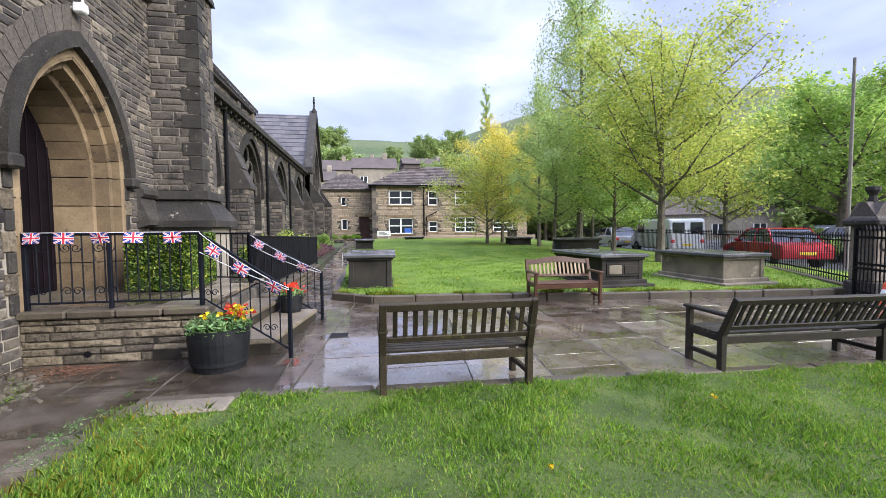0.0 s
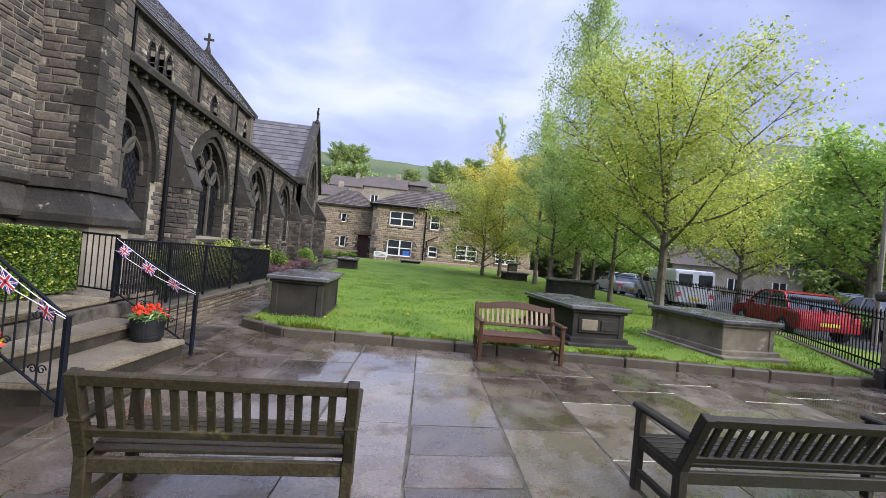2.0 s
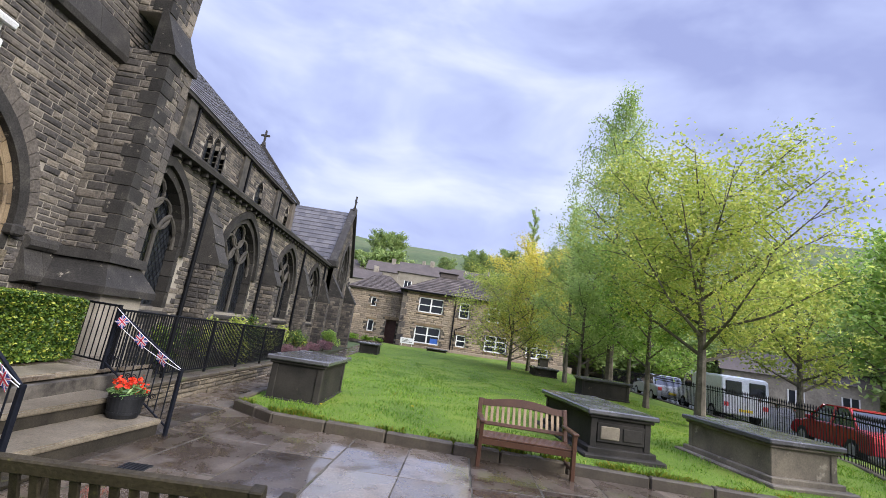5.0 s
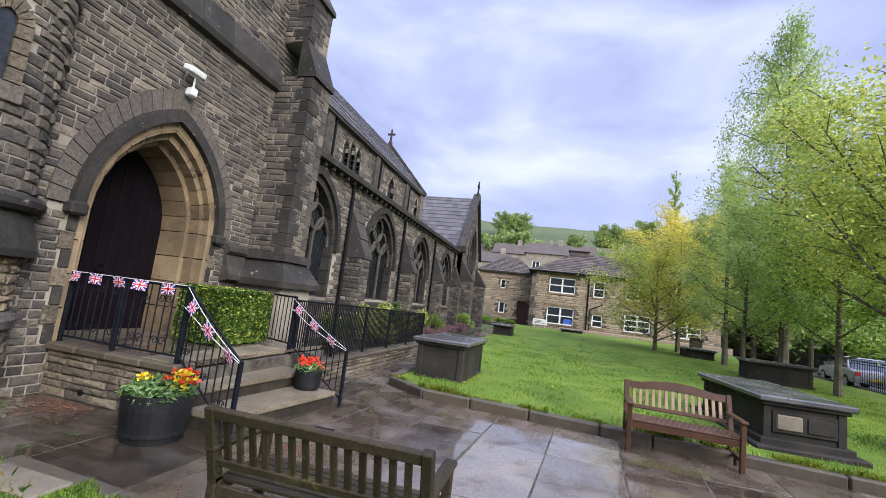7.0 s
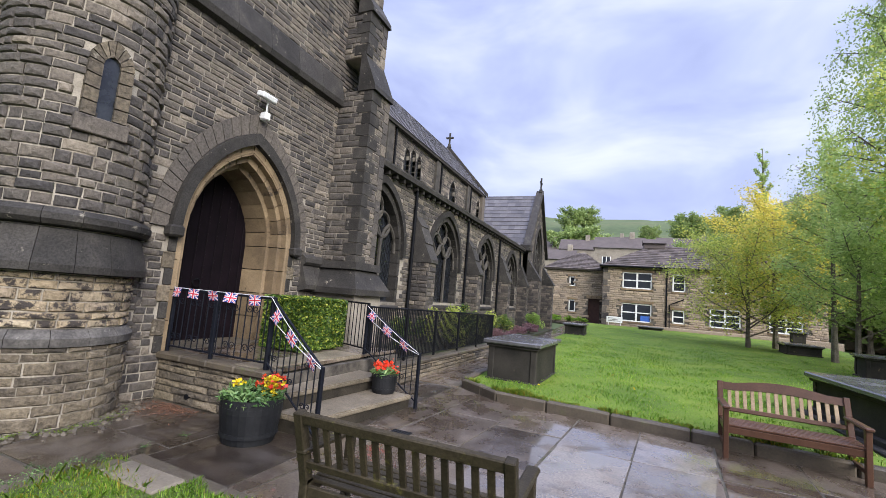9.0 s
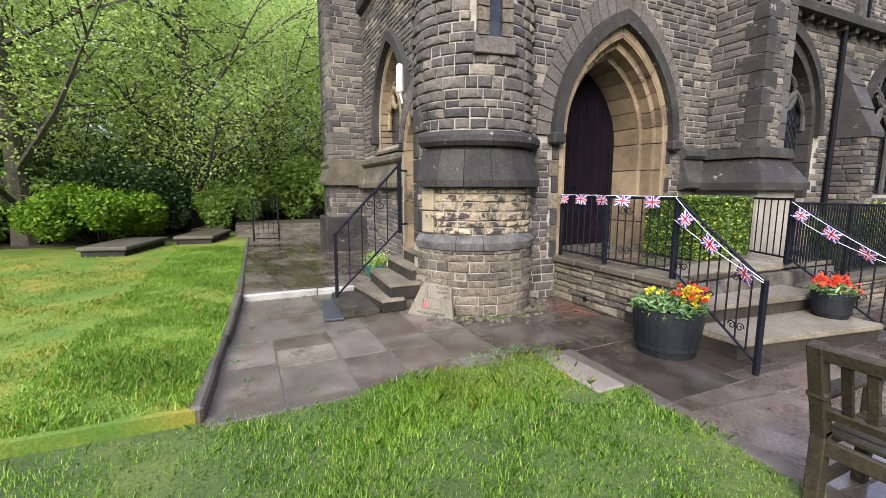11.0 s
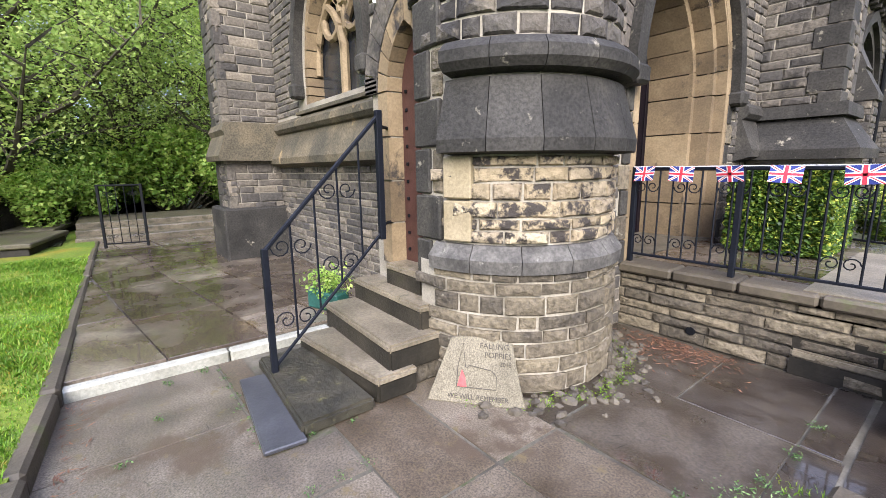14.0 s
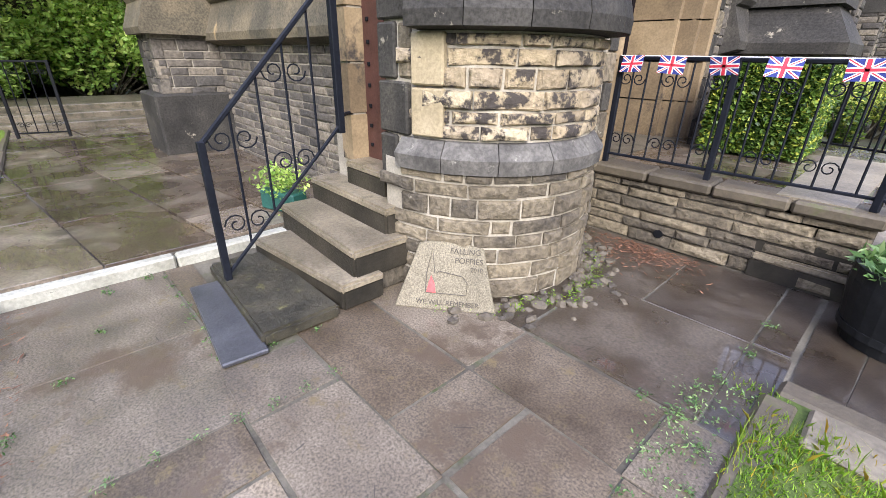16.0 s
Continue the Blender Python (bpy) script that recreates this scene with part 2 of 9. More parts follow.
M["paving_bed"] = surface("wet_mortar_joints", [(0.3, (0.0378, 0.0324, 0.0243)), (0.7, (0.135, 0.1188, 0.0918))], 3, 50, 0.85, 0.5, moss=(0.0378, 0.0486, 0.0135), moss_scale=2.0, moss_at=0.56)
M["kerb"] = surface("mossy_kerb_stone", [(0.3, (0.045, 0.0375, 0.027)), (0.7, (0.12, 0.0975, 0.069))], 2.5, 35, 0.6, 0.5, "object", [(0.0, (0.045, 0.036, 0.027)), (1.0, (0.1125, 0.09, 0.06375))], 0.4,
                    moss=(0.06375, 0.075, 0.0225), moss_scale=2.5, moss_at=0.56)
M["step"] = surface("worn_step_stone", [(0.3, (0.04933, 0.04111, 0.02962)), (0.5, (0.1069, 0.08872, 0.06411)), (0.7, (0.1973, 0.1644, 0.1192))], 2.2, 38, 0.42, 0.35, "object", [(0.0, (0.08432, 0.07167, 0.0527)), (1.0, (0.2108, 0.1739, 0.1265))], 0.3, 0.6,
                    spec=0.45, moss=(0.03162, 0.02846, 0.01686), moss_scale=5.0, moss_at=0.5)
M["tomb"] = surface("dark_tomb_stone", [(0.3, (0.016, 0.015, 0.014)), (0.65, (0.045, 0.04, 0.034))], 1.6, 40, 0.7, 0.4, patch=(0.15, 0.115, 0.075), patch_scale=2.2, patch_at=0.66, spec=0.15)
M["tomb_pale"] = surface("mottled_tomb_stone", [(0.3, (0.1, 0.085, 0.065)), (0.65, (0.22, 0.185, 0.135))], 2.0, 40, 0.65, 0.4, patch=(0.33, 0.29, 0.22), patch_scale=2.4, patch_at=0.6)
M["lichen_stone"] = surface("grey_lichened_band_stone", [(0.3, (0.0476, 0.04488, 0.04216)), (0.5, (0.0884, 0.0816, 0.07616)), (0.7, (0.1496, 0.1394, 0.1258))], 5.0, 40, 0.85, 0.6, patch=(0.2448, 0.2312, 0.204), patch_scale=9.0, patch_at=0.63, spec=0.15)
M["tomb_top"] = surface("wet_tomb_slab", [(0.3, (0.06, 0.06, 0.062)), (0.7, (0.12, 0.115, 0.115))], 1.4, 30, 0.22, 0.25, spec=0.5, rough_var=0.12)
M["tomb_moss"] = surface("mossy_ledger_slab", [(0.3, (0.055, 0.04675, 0.033)), (0.7, (0.11, 0.0935, 0.066))], 1.8, 30, 0.6, 0.4, moss=(0.0605, 0.066, 0.022), moss_scale=1.4, moss_at=0.5)
M["iron"] = surface("black_painted_iron", [(0.3, (0.0048, 0.0052, 0.0064)), (0.7, (0.0100, 0.0104, 0.0128))], 6, 60, 0.6, 0.1, spec=0.08)
M["iron_blue"] = surface("blue_black_painted_iron", [(0.3, (0.006, 0.007, 0.011)), (0.7, (0.011, 0.0125, 0.018))], 6, 60, 0.55, 0.15, spec=0.1)
M["bench_old"] = surface("weathered_bench_wood", [(0.3, (0.0140, 0.0115, 0.0076)), (0.6, (0.0370, 0.0293, 0.0179)), (0.75, (0.0638, 0.0510, 0.0306))], 4, 45, 0.55, 0.5, "object",
                         [(0.0, (0.024, 0.02, 0.014)), (1.0, (0.075, 0.06, 0.036))], 0.45, 0.6, moss=(0.12, 0.11, 0.03), moss_scale=5, moss_at=0.59, spec=0.15)
M["bench_dark"] = surface("dark_damp_bench_wood", [(0.3, (0.0132, 0.0120, 0.0102)), (0.7, (0.0300, 0.0264, 0.0204))], 4, 45, 0.5, 0.4, "object", [(0.0, (0.024, 0.021, 0.018)), (1.0, (0.056, 0.048, 0.036))], 0.4,
                          moss=(0.08, 0.08, 0.03), moss_scale=5, moss_at=0.64, spec=0.15)
M["bench_red"] = surface("stained_bench_wood", [(0.3, (0.04147, 0.01755, 0.00975)), (0.7, (0.08288, 0.039, 0.02197))], 4, 45, 0.36, 0.25, "object", [(0.0, (0.052, 0.02275, 0.013)), (1.0, (0.104, 0.052, 0.02925))], 0.4)
M["bench_slat"] = surface("worn_pale_bench_slat", [(0.3, (0.22, 0.15, 0.085)), (0.7, (0.38, 0.29, 0.18))], 4, 45, 0.45, 0.25, "object", [(0.0, (0.2, 0.13, 0.08)), (1.0, (0.36, 0.27, 0.17))], 0.4)
M["grass_soil"] = surface("lawn_soil", [(0.3, (0.07, 0.125, 0.012)), (0.5, (0.12, 0.19, 0.018)), (0.7, (0.18, 0.23, 0.025))], 0.7, 40, 0.9, 0.6, fine_mix=0.5, dist=0.02)
M["grass_damp"] = surface("damp_lawn_soil", [(0.3, (0.032, 0.048, 0.0112)), (0.5, (0.06, 0.088, 0.0176)), (0.7, (0.096, 0.12, 0.024))], 1.5, 40, 0.9, 0.6, fine_mix=0.5, dist=0.02)
M["grass_yellow"] = surface("mossy_lawn", [(0.35, (0.08, 0.15, 0.016)), (0.55, (0.14, 0.18, 0.02)), (0.7, (0.24, 0.19, 0.025))], 1.2, 40, 0.9, 0.6, fine_mix=0.5, dist=0.02)
M["asphalt"] = surface("wet_asphalt", [(0.3, (0.045, 0.045, 0.05)), (0.7, (0.085, 0.085, 0.09))], 0.6, 60, 0.35, 0.3, spec=0.5, rough_var=0.15)
M["hill"] = surface("hill_fields", [(0.3, (0.05, 0.075, 0.03)), (0.5, (0.085, 0.115, 0.045)), (0.7, (0.13, 0.13, 0.065))], 0.03, 0.4, 0.95, 0.0, fine_mix=0.4)
M["door_dark"] = surface("dark_plum_door_paint", [(0.3, (0.0042, 0.0028, 0.0042)), (0.7, (0.0091, 0.0056, 0.0084))], 3, 50, 0.6, 0.2, spec=0.1)
M["door_brown"] = surface("brown_studded_door", [(0.3, (0.05, 0.022, 0.018)), (0.7, (0.09, 0.04, 0.032))], 4, 50, 0.5, 0.2)
M["glass_dark"] = surface("leaded_church_glass", [(0.3, (0.0084, 0.0098, 0.0126)), (0.7, (0.0350, 0.0392, 0.0462))], 4, 20, 0.18, 0.25, spec=0.6)
M["white_paint"] = surface("white_painted_wood", [(0.3, (0.72, 0.72, 0.7)), (0.7, (0.82, 0.82, 0.8))], 3, 50, 0.5, 0.1)
M["white_kerb"] = surface("white_painted_kerb", [(0.3, (0.24, 0.23, 0.19)), (0.7, (0.42, 0.41, 0.36))], 3, 40, 0.6, 0.4, patch=(0.16, 0.15, 0.1), patch_scale=5, patch_at=0.66)
M["plastic_white"] = surface("white_plastic", [(0.3, (0.7, 0.7, 0.7)), (0.7, (0.78, 0.78, 0.78))], 3, 50, 0.4, 0.05)
M["barrel"] = surface("black_painted_barrel", [(0.3, (0.0072, 0.0078, 0.0090)), (0.7, (0.0168, 0.0174, 0.0192))], 5, 40, 0.55, 0.25, spec=0.22)
M["soil"] = surface("potting_soil", [(0.3, (0.02, 0.014, 0.01)), (0.7, (0.05, 0.035, 0.025))], 8, 60, 0.95, 0.8)
M["bark"] = surface("grey_bark", [(0.3, (0.07, 0.06, 0.048)), (0.7, (0.19, 0.165, 0.13))], 5, 40, 0.9, 0.8)
M["bark_dark"] = surface("dark_wet_bark", [(0.3, (0.04, 0.035, 0.026)), (0.7, (0.11, 0.095, 0.07))], 5, 40, 0.9, 0.8)
M["plaque"] = surface("granite_plaque", [(0.3, (0.13, 0.11, 0.075)), (0.7, (0.24, 0.205, 0.145))], 3, 110, 0.6, 0.4, fine_mix=0.8)
M["letters"] = surface("engraved_lettering", [(0.3, (0.05, 0.042, 0.035)), (0.7, (0.07, 0.06, 0.05))], 5, 60, 0.8, 0.0)
M["red_paint"] = surface("red_paint", [(0.3, (0.55, 0.05, 0.05)), (0.7, (0.68, 0.08, 0.08))], 8, 60, 0.5, 0.05)
M["blue_cloth"] = surface("blue_bunting_cloth", [(0.3, (0.02, 0.03, 0.16)), (0.7, (0.035, 0.05, 0.24))], 8, 60, 0.7, 0.05)
M["red_cloth"] = surface("red_bunting_cloth", [(0.3, (0.5, 0.03, 0.06)), (0.7, (0.65, 0.05, 0.08))], 8, 60, 0.7, 0.05)
M["white_cloth"] = surface("white_bunting_cloth", [(0.3, (0.68, 0.68, 0.72)), (0.7, (0.8, 0.8, 0.82))], 8, 60, 0.7, 0.05)
M["cone_red"] = surface("orange_traffic_cone", [(0.3, (0.65, 0.09, 0.04)), (0.7, (0.75, 0.13, 0.06))], 5, 40, 0.45, 0.05)
M["car_red"] = surface("red_car_paint", [(0.3, (0.36, 0.012, 0.02)), (0.7, (0.42, 0.018, 0.028))], 2, 40, 0.2, 0.0, spec=0.6)
M["car_white"] = surface("white_van_paint", [(0.3, (0.62, 0.64, 0.66)), (0.7, (0.7, 0.72, 0.74))], 2, 40, 0.22, 0.0, spec=0.6)
M["car_dark"] = surface("dark_car_paint", [(0.3, (0.015, 0.016, 0.02)), (0.7, (0.025, 0.026, 0.032))], 2, 40, 0.18, 0.0, spec=0.6)
M["car_silver"] = surface("silver_car_paint", [(0.3, (0.3, 0.31, 0.33)), (0.7, (0.38, 0.39, 0.41))], 2, 40, 0.22, 0.0, spec=0.6)
M["car_glass"] = surface("tinted_car_glass", [(0.3, (0.015, 0.018, 0.02)), (0.7, (0.03, 0.034, 0.038))], 2, 40, 0.06, 0.0, spec=0.8)
M["tyre"] = surface("black_tyre", [(0.3, (0.012, 0.012, 0.012)), (0.7, (0.022, 0.022, 0.022))], 6, 50, 0.8, 0.2)
M["plate_yellow"] = surface("yellow_number_plate", [(0.3, (0.75, 0.55, 0.05)), (0.7, (0.8, 0.6, 0.07))], 5, 40, 0.4, 0.0)
M["green_plastic"] = surface("dark_green_plastic", [(0.3, (0.015, 0.06, 0.05)), (0.7, (0.025, 0.09, 0.075))], 5, 40, 0.4, 0.0)
M["teal"] = surface("teal_van_graphic", [(0.3, (0.02, 0.35, 0.36)), (0.7, (0.03, 0.42, 0.42))], 5, 40, 0.35, 0.0)
M["pole_wood"] = surface("grey_pole_timber", [(0.3, (0.15, 0.135, 0.115)), (0.7, (0.26, 0.24, 0.2))], 4, 30, 0.8, 0.4)
M["house_stone"] = surface("brown_house_stone", [(0.3, (0.12, 0.1, 0.085)), (0.5, (0.27, 0.22, 0.17)), (0.7, (0.42, 0.35, 0.26))], 0.6, 14, 0.88, 0.6, "island",
                           [(0.0, (0.192, 0.152, 0.112)), (0.4, (0.384, 0.296, 0.2)), (0.7, (0.272, 0.216, 0.16)), (1.0, (0.528, 0.416, 0.28))], 0.65, 0.4)
M["house_far"] = surface("far_house_stone", [(0.3, (0.22, 0.19, 0.15)), (0.7, (0.36, 0.32, 0.26))], 0.8, 6, 0.9, 0.0)
M["pane"] = surface("house_window_pane", [(0.3, (0.012, 0.014, 0.018)), (0.7, (0.03, 0.034, 0.04))], 0.5, 20, 0.08, 0.0, spec=0.3)
M["blue_sign"] = surface("blue_window_sticker", [(0.3, (0.04, 0.11, 0.4)), (0.7, (0.06, 0.15, 0.5))], 2, 20, 0.4, 0.0)
M["slate_piece"] = surface("loose_blue_slate", [(0.3, (0.03, 0.03, 0.035)), (0.7, (0.06, 0.06, 0.068))], 5, 50, 0.35, 0.25, spec=0.5)
M["pebble"] = surface("wet_cobble", [(0.3, (0.04, 0.032, 0.022)), (0.7, (0.12, 0.095, 0.062))], 6, 40, 0.6, 0.3, "object", [(0.0, (0.035, 0.03, 0.026)), (1.0, (0.12, 0.1, 0.075))], 0.6)
M["litter"] = surface("dead_leaf_litter", [(0.3, (0.09, 0.035, 0.02)), (0.7, (0.2, 0.1, 0.055))], 8, 60, 0.8, 0.2, "island", [(0.0, (0.07, 0.03, 0.02)), (1.0, (0.24, 0.12, 0.07))], 0.7)
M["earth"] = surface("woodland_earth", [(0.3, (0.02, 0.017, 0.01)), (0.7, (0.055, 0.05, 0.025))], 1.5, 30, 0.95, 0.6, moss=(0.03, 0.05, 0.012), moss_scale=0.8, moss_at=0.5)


def leafy(name, stops, rough=0.5, through=0.35):
    """Leaf material with a tone for each leaf and light passing through it."""
    m, n, l, b = nodes_of(name, rough, 0, 0.3)
    geo = n.new("ShaderNodeNewGeometry")
    r = ramp_of(n, stops)
    l.new(geo.outputs["Random Per Island"], r.inputs[0])
    big = noise_of(n, l, 0.9, 3, 0.5, geo.outputs["Position"])
    fr = ramp_of(n, [(0.3, (0.6, 0.65, 0.6)), (0.7, (1.15, 1.1, 1.0))])
    l.new(big.outputs["Fac"], fr.inputs[0])
    c = mixed(n, l, "MULTIPLY", 1.0, r.outputs[0], fr.outputs[0])
    l.new(c, b.inputs["Base Color"])
    tr = n.new("ShaderNodeBsdfTranslucent")
    l.new(c, tr.inputs["Color"])
    mx = n.new("ShaderNodeMixShader")
    mx.inputs[0].default_value = through
    l.new(b.outputs[0], mx.inputs[1])
    l.new(tr.outputs[0], mx.inputs[2])
    l.new(mx.outputs[0], n["Material Output"].inputs[0])
    return m


M["leaf_lime"] = leafy("lime_spring_leaves", [(0.0, (0.26, 0.35, 0.065)), (0.5, (0.5, 0.58, 0.13)), (1.0, (0.7, 0.68, 0.2))], 0.6, 0.55)
M["leaf_green"] = leafy("fresh_green_leaves", [(0.0, (0.19, 0.34, 0.07)), (0.5, (0.34, 0.51, 0.12)), (1.0, (0.55, 0.66, 0.2))], 0.45, 0.5)
M["leaf_soft"] = leafy("soft_grey_green_leaves", [(0.0, (0.29, 0.42, 0.13)), (0.5, (0.42, 0.55, 0.19)), (1.0, (0.55, 0.65, 0.27))], 0.6, 0.5)
M["leaf_yellow"] = leafy("yellow_spring_leaves", [(0.0, (0.52, 0.5, 0.08)), (0.5, (0.74, 0.64, 0.12)), (1.0, (0.85, 0.72, 0.2))], 0.55, 0.5)
M["leaf_wood"] = leafy("woodland_spring_leaves", [(0.0, (0.27, 0.41, 0.1)), (0.5, (0.46, 0.6, 0.17)), (1.0, (0.64, 0.72, 0.28))], 0.75, 0.6)
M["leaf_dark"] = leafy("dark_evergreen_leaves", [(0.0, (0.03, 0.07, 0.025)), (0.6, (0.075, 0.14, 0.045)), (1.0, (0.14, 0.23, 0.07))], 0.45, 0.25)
M["leaf_bright"] = leafy("bright_shrub_leaves", [(0.0, (0.0910, 0.1890, 0.0140)), (0.5, (0.1540, 0.2800, 0.0210)), (1.0, (0.2310, 0.3500, 0.0350))], 0.45, 0.35)
M["leaf_hedge"] = leafy("box_hedge_leaves", [(0.0, (0.02, 0.05, 0.012)), (0.55, (0.08, 0.15, 0.025)), (0.85, (0.19, 0.27, 0.04)), (1.0, (0.55, 0.54, 0.1))], 0.45, 0.25)
M["leaf_tub"] = leafy("grey_green_bedding_leaves", [(0.0, (0.05, 0.11, 0.035)), (0.6, (0.13, 0.24, 0.08)), (1.0, (0.28, 0.38, 0.17))], 0.45, 0.3)
M["leaf_far"] = leafy("far_tree_leaves", [(0.0, (0.15, 0.225, 0.075)), (0.5, (0.275, 0.375, 0.125)), (1.0, (0.425, 0.5, 0.2))], 0.7, 0.3)
M["blade"] = leafy("grass_blades", [(0.0, (0.09, 0.2, 0.02)), (0.5, (0.165, 0.32, 0.032)), (0.9, (0.27, 0.42, 0.055)), (1.0, (0.45, 0.42, 0.13))], 0.5, 0.35)
M["blade_yellow"] = leafy("yellowing_grass_blades", [(0.0, (0.1, 0.2, 0.02)), (0.55, (0.18, 0.28, 0.03)), (0.85, (0.3, 0.3, 0.04)), (1.0, (0.45, 0.3, 0.04))], 0.55, 0.35)
M["petal_red"] = leafy("red_petals", [(0.0, (0.6, 0.03, 0.02)), (1.0, (0.8, 0.09, 0.03))], 0.5, 0.25)
M["petal_yellow"] = leafy("yellow_petals", [(0.0, (0.75, 0.5, 0.02)), (1.0, (0.85, 0.65, 0.04))], 0.5, 0.25)
M["petal_blue"] = leafy("violet_petals", [(0.0, (0.1, 0.08, 0.4)), (1.0, (0.2, 0.16, 0.55))], 0.5, 0.25)
M["heather"] = leafy("purple_heather_sprigs", [(0.0, (0.12, 0.06, 0.08)), (1.0, (0.25, 0.14, 0.16))], 0.7, 0.2)

# ---- mesh helpers ----
rng = np.random.default_rng(7)


def place(ob, parent=None):
    if parent is not None:
        ob.parent = parent
    return ob


def part(name, bm, material, parent=None, label=""):
    """Links a bmesh as one mesh object under a thing or part."""
    me = bpy.data.meshes.new(name)
    bmesh.ops.recalc_face_normals(bm, faces=bm.faces)
    bm.to_mesh(me)
    bm.free()
    me.materials.append(M[material])
    ob = new(name, me)
    place(ob, parent)
    if label:
        tagged(ob, label)
    return ob


def pieces(name, bm, material, parent=None, label=""):
    """Links each loose piece of a bmesh as a mesh object of its own."""
    seen, out = set(), []
    bm.verts.ensure_lookup_table()
    for v0 in bm.verts:
        if v0 in seen:
            continue
        stack, island = [v0], []
        seen.add(v0)
        while stack:
            v = stack.pop()
            island.append(v)
            for e in v.link_edges:
                o = e.other_vert(v)
                if o not in seen:
                    seen.add(o)
                    stack.append(o)
        sub = bmesh.new()
        new_v = {v: sub.verts.new(v.co) for v in island}
        for f in {f for v in island for f in v.link_faces}:
            sub.faces.new([new_v[v] for v in f.verts])
        out.append(part(name, sub, material, parent, label))
    bm.free()
    return out


def raw(name, verts, faces, material, parent=None, label=""):
    me = bpy.data.meshes.new(name)
    me.from_pydata(verts, [], faces)
    me.materials.append(M[material])
    ob = new(name, me)
    place(ob, parent)
    if label:
        tagged(ob, label)
    return ob


def thing(name, label, category, m=None, group="", kind=""):
    ob = new(name)
    ob.empty_display_size = 0.2
    if m is not None:
        ob.matrix_basis = m
    return tagged(ob, label, category, group, kind)


def add_box(bm, a, b, bevel=0.0, m=None):
    """A box between two corners, with bevelled edges."""
    x0, y0, z0 = a
    x1, y1, z1 = b
    vs = [bm.verts.new(p) for p in ((x0, y0, z0), (x1, y0, z0), (x1, y1, z0), (x0, y1, z0), (x0, y0, z1), (x1, y0, z1), (x1, y1, z1), (x0, y1, z1))]
    fs = [bm.faces.new([vs[i] for i in f]) for f in ((3, 2, 1, 0), (4, 5, 6, 7), (0, 1, 5, 4), (1, 2, 6, 5), (2, 3, 7, 6), (3, 0, 4, 7))]
    if bevel:
        out = bmesh.ops.bevel(bm, geom=list({e for f in fs for e in f.edges}), offset=bevel, segments=1, affect="EDGES", profile=0.5)
        vs = list({v for f in out["faces"] for v in f.verts} | {v for v in vs if v.is_valid})
    if m is not None:
        bmesh.ops.transform(bm, matrix=m, verts=[v for v in vs if v.is_valid])
    return bm


def box(a, b, bevel=0.0, m=None):
    return add_box(bmesh.new(), a, b, bevel, m)


def add_tube(bm, pts, radii, sides=6):
    """A tapered tube along points."""
    pts = [Vector(p) for p in pts]
    if isinstance(radii, (int, float)):
        radii = [radii] * len(pts)
    rings = []
    for i, p in enumerate(pts):
        d = (pts[min(i + 1, len(pts) - 1)] - pts[max(i - 1, 0)])
        d = d.normalized() if d.length > 1e-9 else Vector((0, 0, 1))
        side = d.cross(Vector((0, 0, 1)) if abs(d.z) < 0.95 else Vector((1, 0, 0))).normalized()
        up = side.cross(d)
        rings.append([bm.verts.new(p + radii[i] * (math.cos(a) * side + math.sin(a) * up)) for a in (2 * math.pi * (k + 0.5) / sides for k in range(sides))])
    for r0, r1 in zip(rings, rings[1:]):
        for k in range(sides):
            bm.faces.new((r0[k], r0[(k + 1) % sides], r1[(k + 1) % sides], r1[k]))
    bm.faces.new(rings[0])
    bm.faces.new(rings[-1])
    return bm


def tube(pts, radii, sides=6):
    return add_tube(bmesh.new(), pts, radii, sides)


def add_lathe(bm, profile, n=24, a0=0.0, a1=2 * math.pi, cx=0.0, cy=0.0):
    """Turns a profile of (radius, z) about an upright axis."""
    full = abs(a1 - a0 - 2 * math.pi) < 1e-6
    cols = []
    for k in range(n if full else n + 1):
        a = a0 + (a1 - a0) * k / n
        cols.append([bm.verts.new((cx + r * math.cos(a), cy + r * math.sin(a), z)) for r, z in profile])
    count = len(cols) if full else len(cols) - 1
    for k in range(count):
        c0, c1 = cols[k], cols[(k + 1) % len(cols)]
        for i in range(len(profile) - 1):
            bm.faces.new((c0[i], c1[i], c1[i + 1], c0[i + 1]))
    if full:
        if profile[0][0] > 1e-4:
            bm.faces.new([c[0] for c in cols])
        if profile[-1][0] > 1e-4:
            bm.faces.new([c[-1] for c in cols])
    return bm


def prism(poly, z0, z1, bm=None):
    """An upright prism over a plan polygon."""
    bm = bm or bmesh.new()
    lo = [bm.verts.new((x, y, z0)) for x, y in poly]
    hi = [bm.verts.new((x, y, z1)) for x, y in poly]
    bm.faces.new(lo[::-1])
    bm.faces.new(hi)
    for i in range(len(poly)):
        j = (i + 1) % len(poly)
        bm.faces.new((lo[i], lo[j], hi[j], hi[i]))
    return bm


def extruded(profile, path_axis, s0, s1, m=None, bm=None):
    """A profile of (a, z) swept along x or y. For axis 'y' a is x; for axis 'x' a is y."""
    bm = bm or bmesh.new()
    ends = []
    for s in (s0, s1):
        ends.append([bm.verts.new((a, s, z) if path_axis == "y" else (s, a, z)) for a, z in profile])
    bm.faces.new(ends[0][::-1])
    bm.faces.new(ends[1])
    k = len(profile)
    for i in range(k):
        j = (i + 1) % k
        bm.faces.new((ends[0][i], ends[0][j], ends[1][j], ends[1][i]))
    if m is not None:
        bmesh.ops.transform(bm, matrix=m, verts=[v for e in ends for v in e])
    return bm


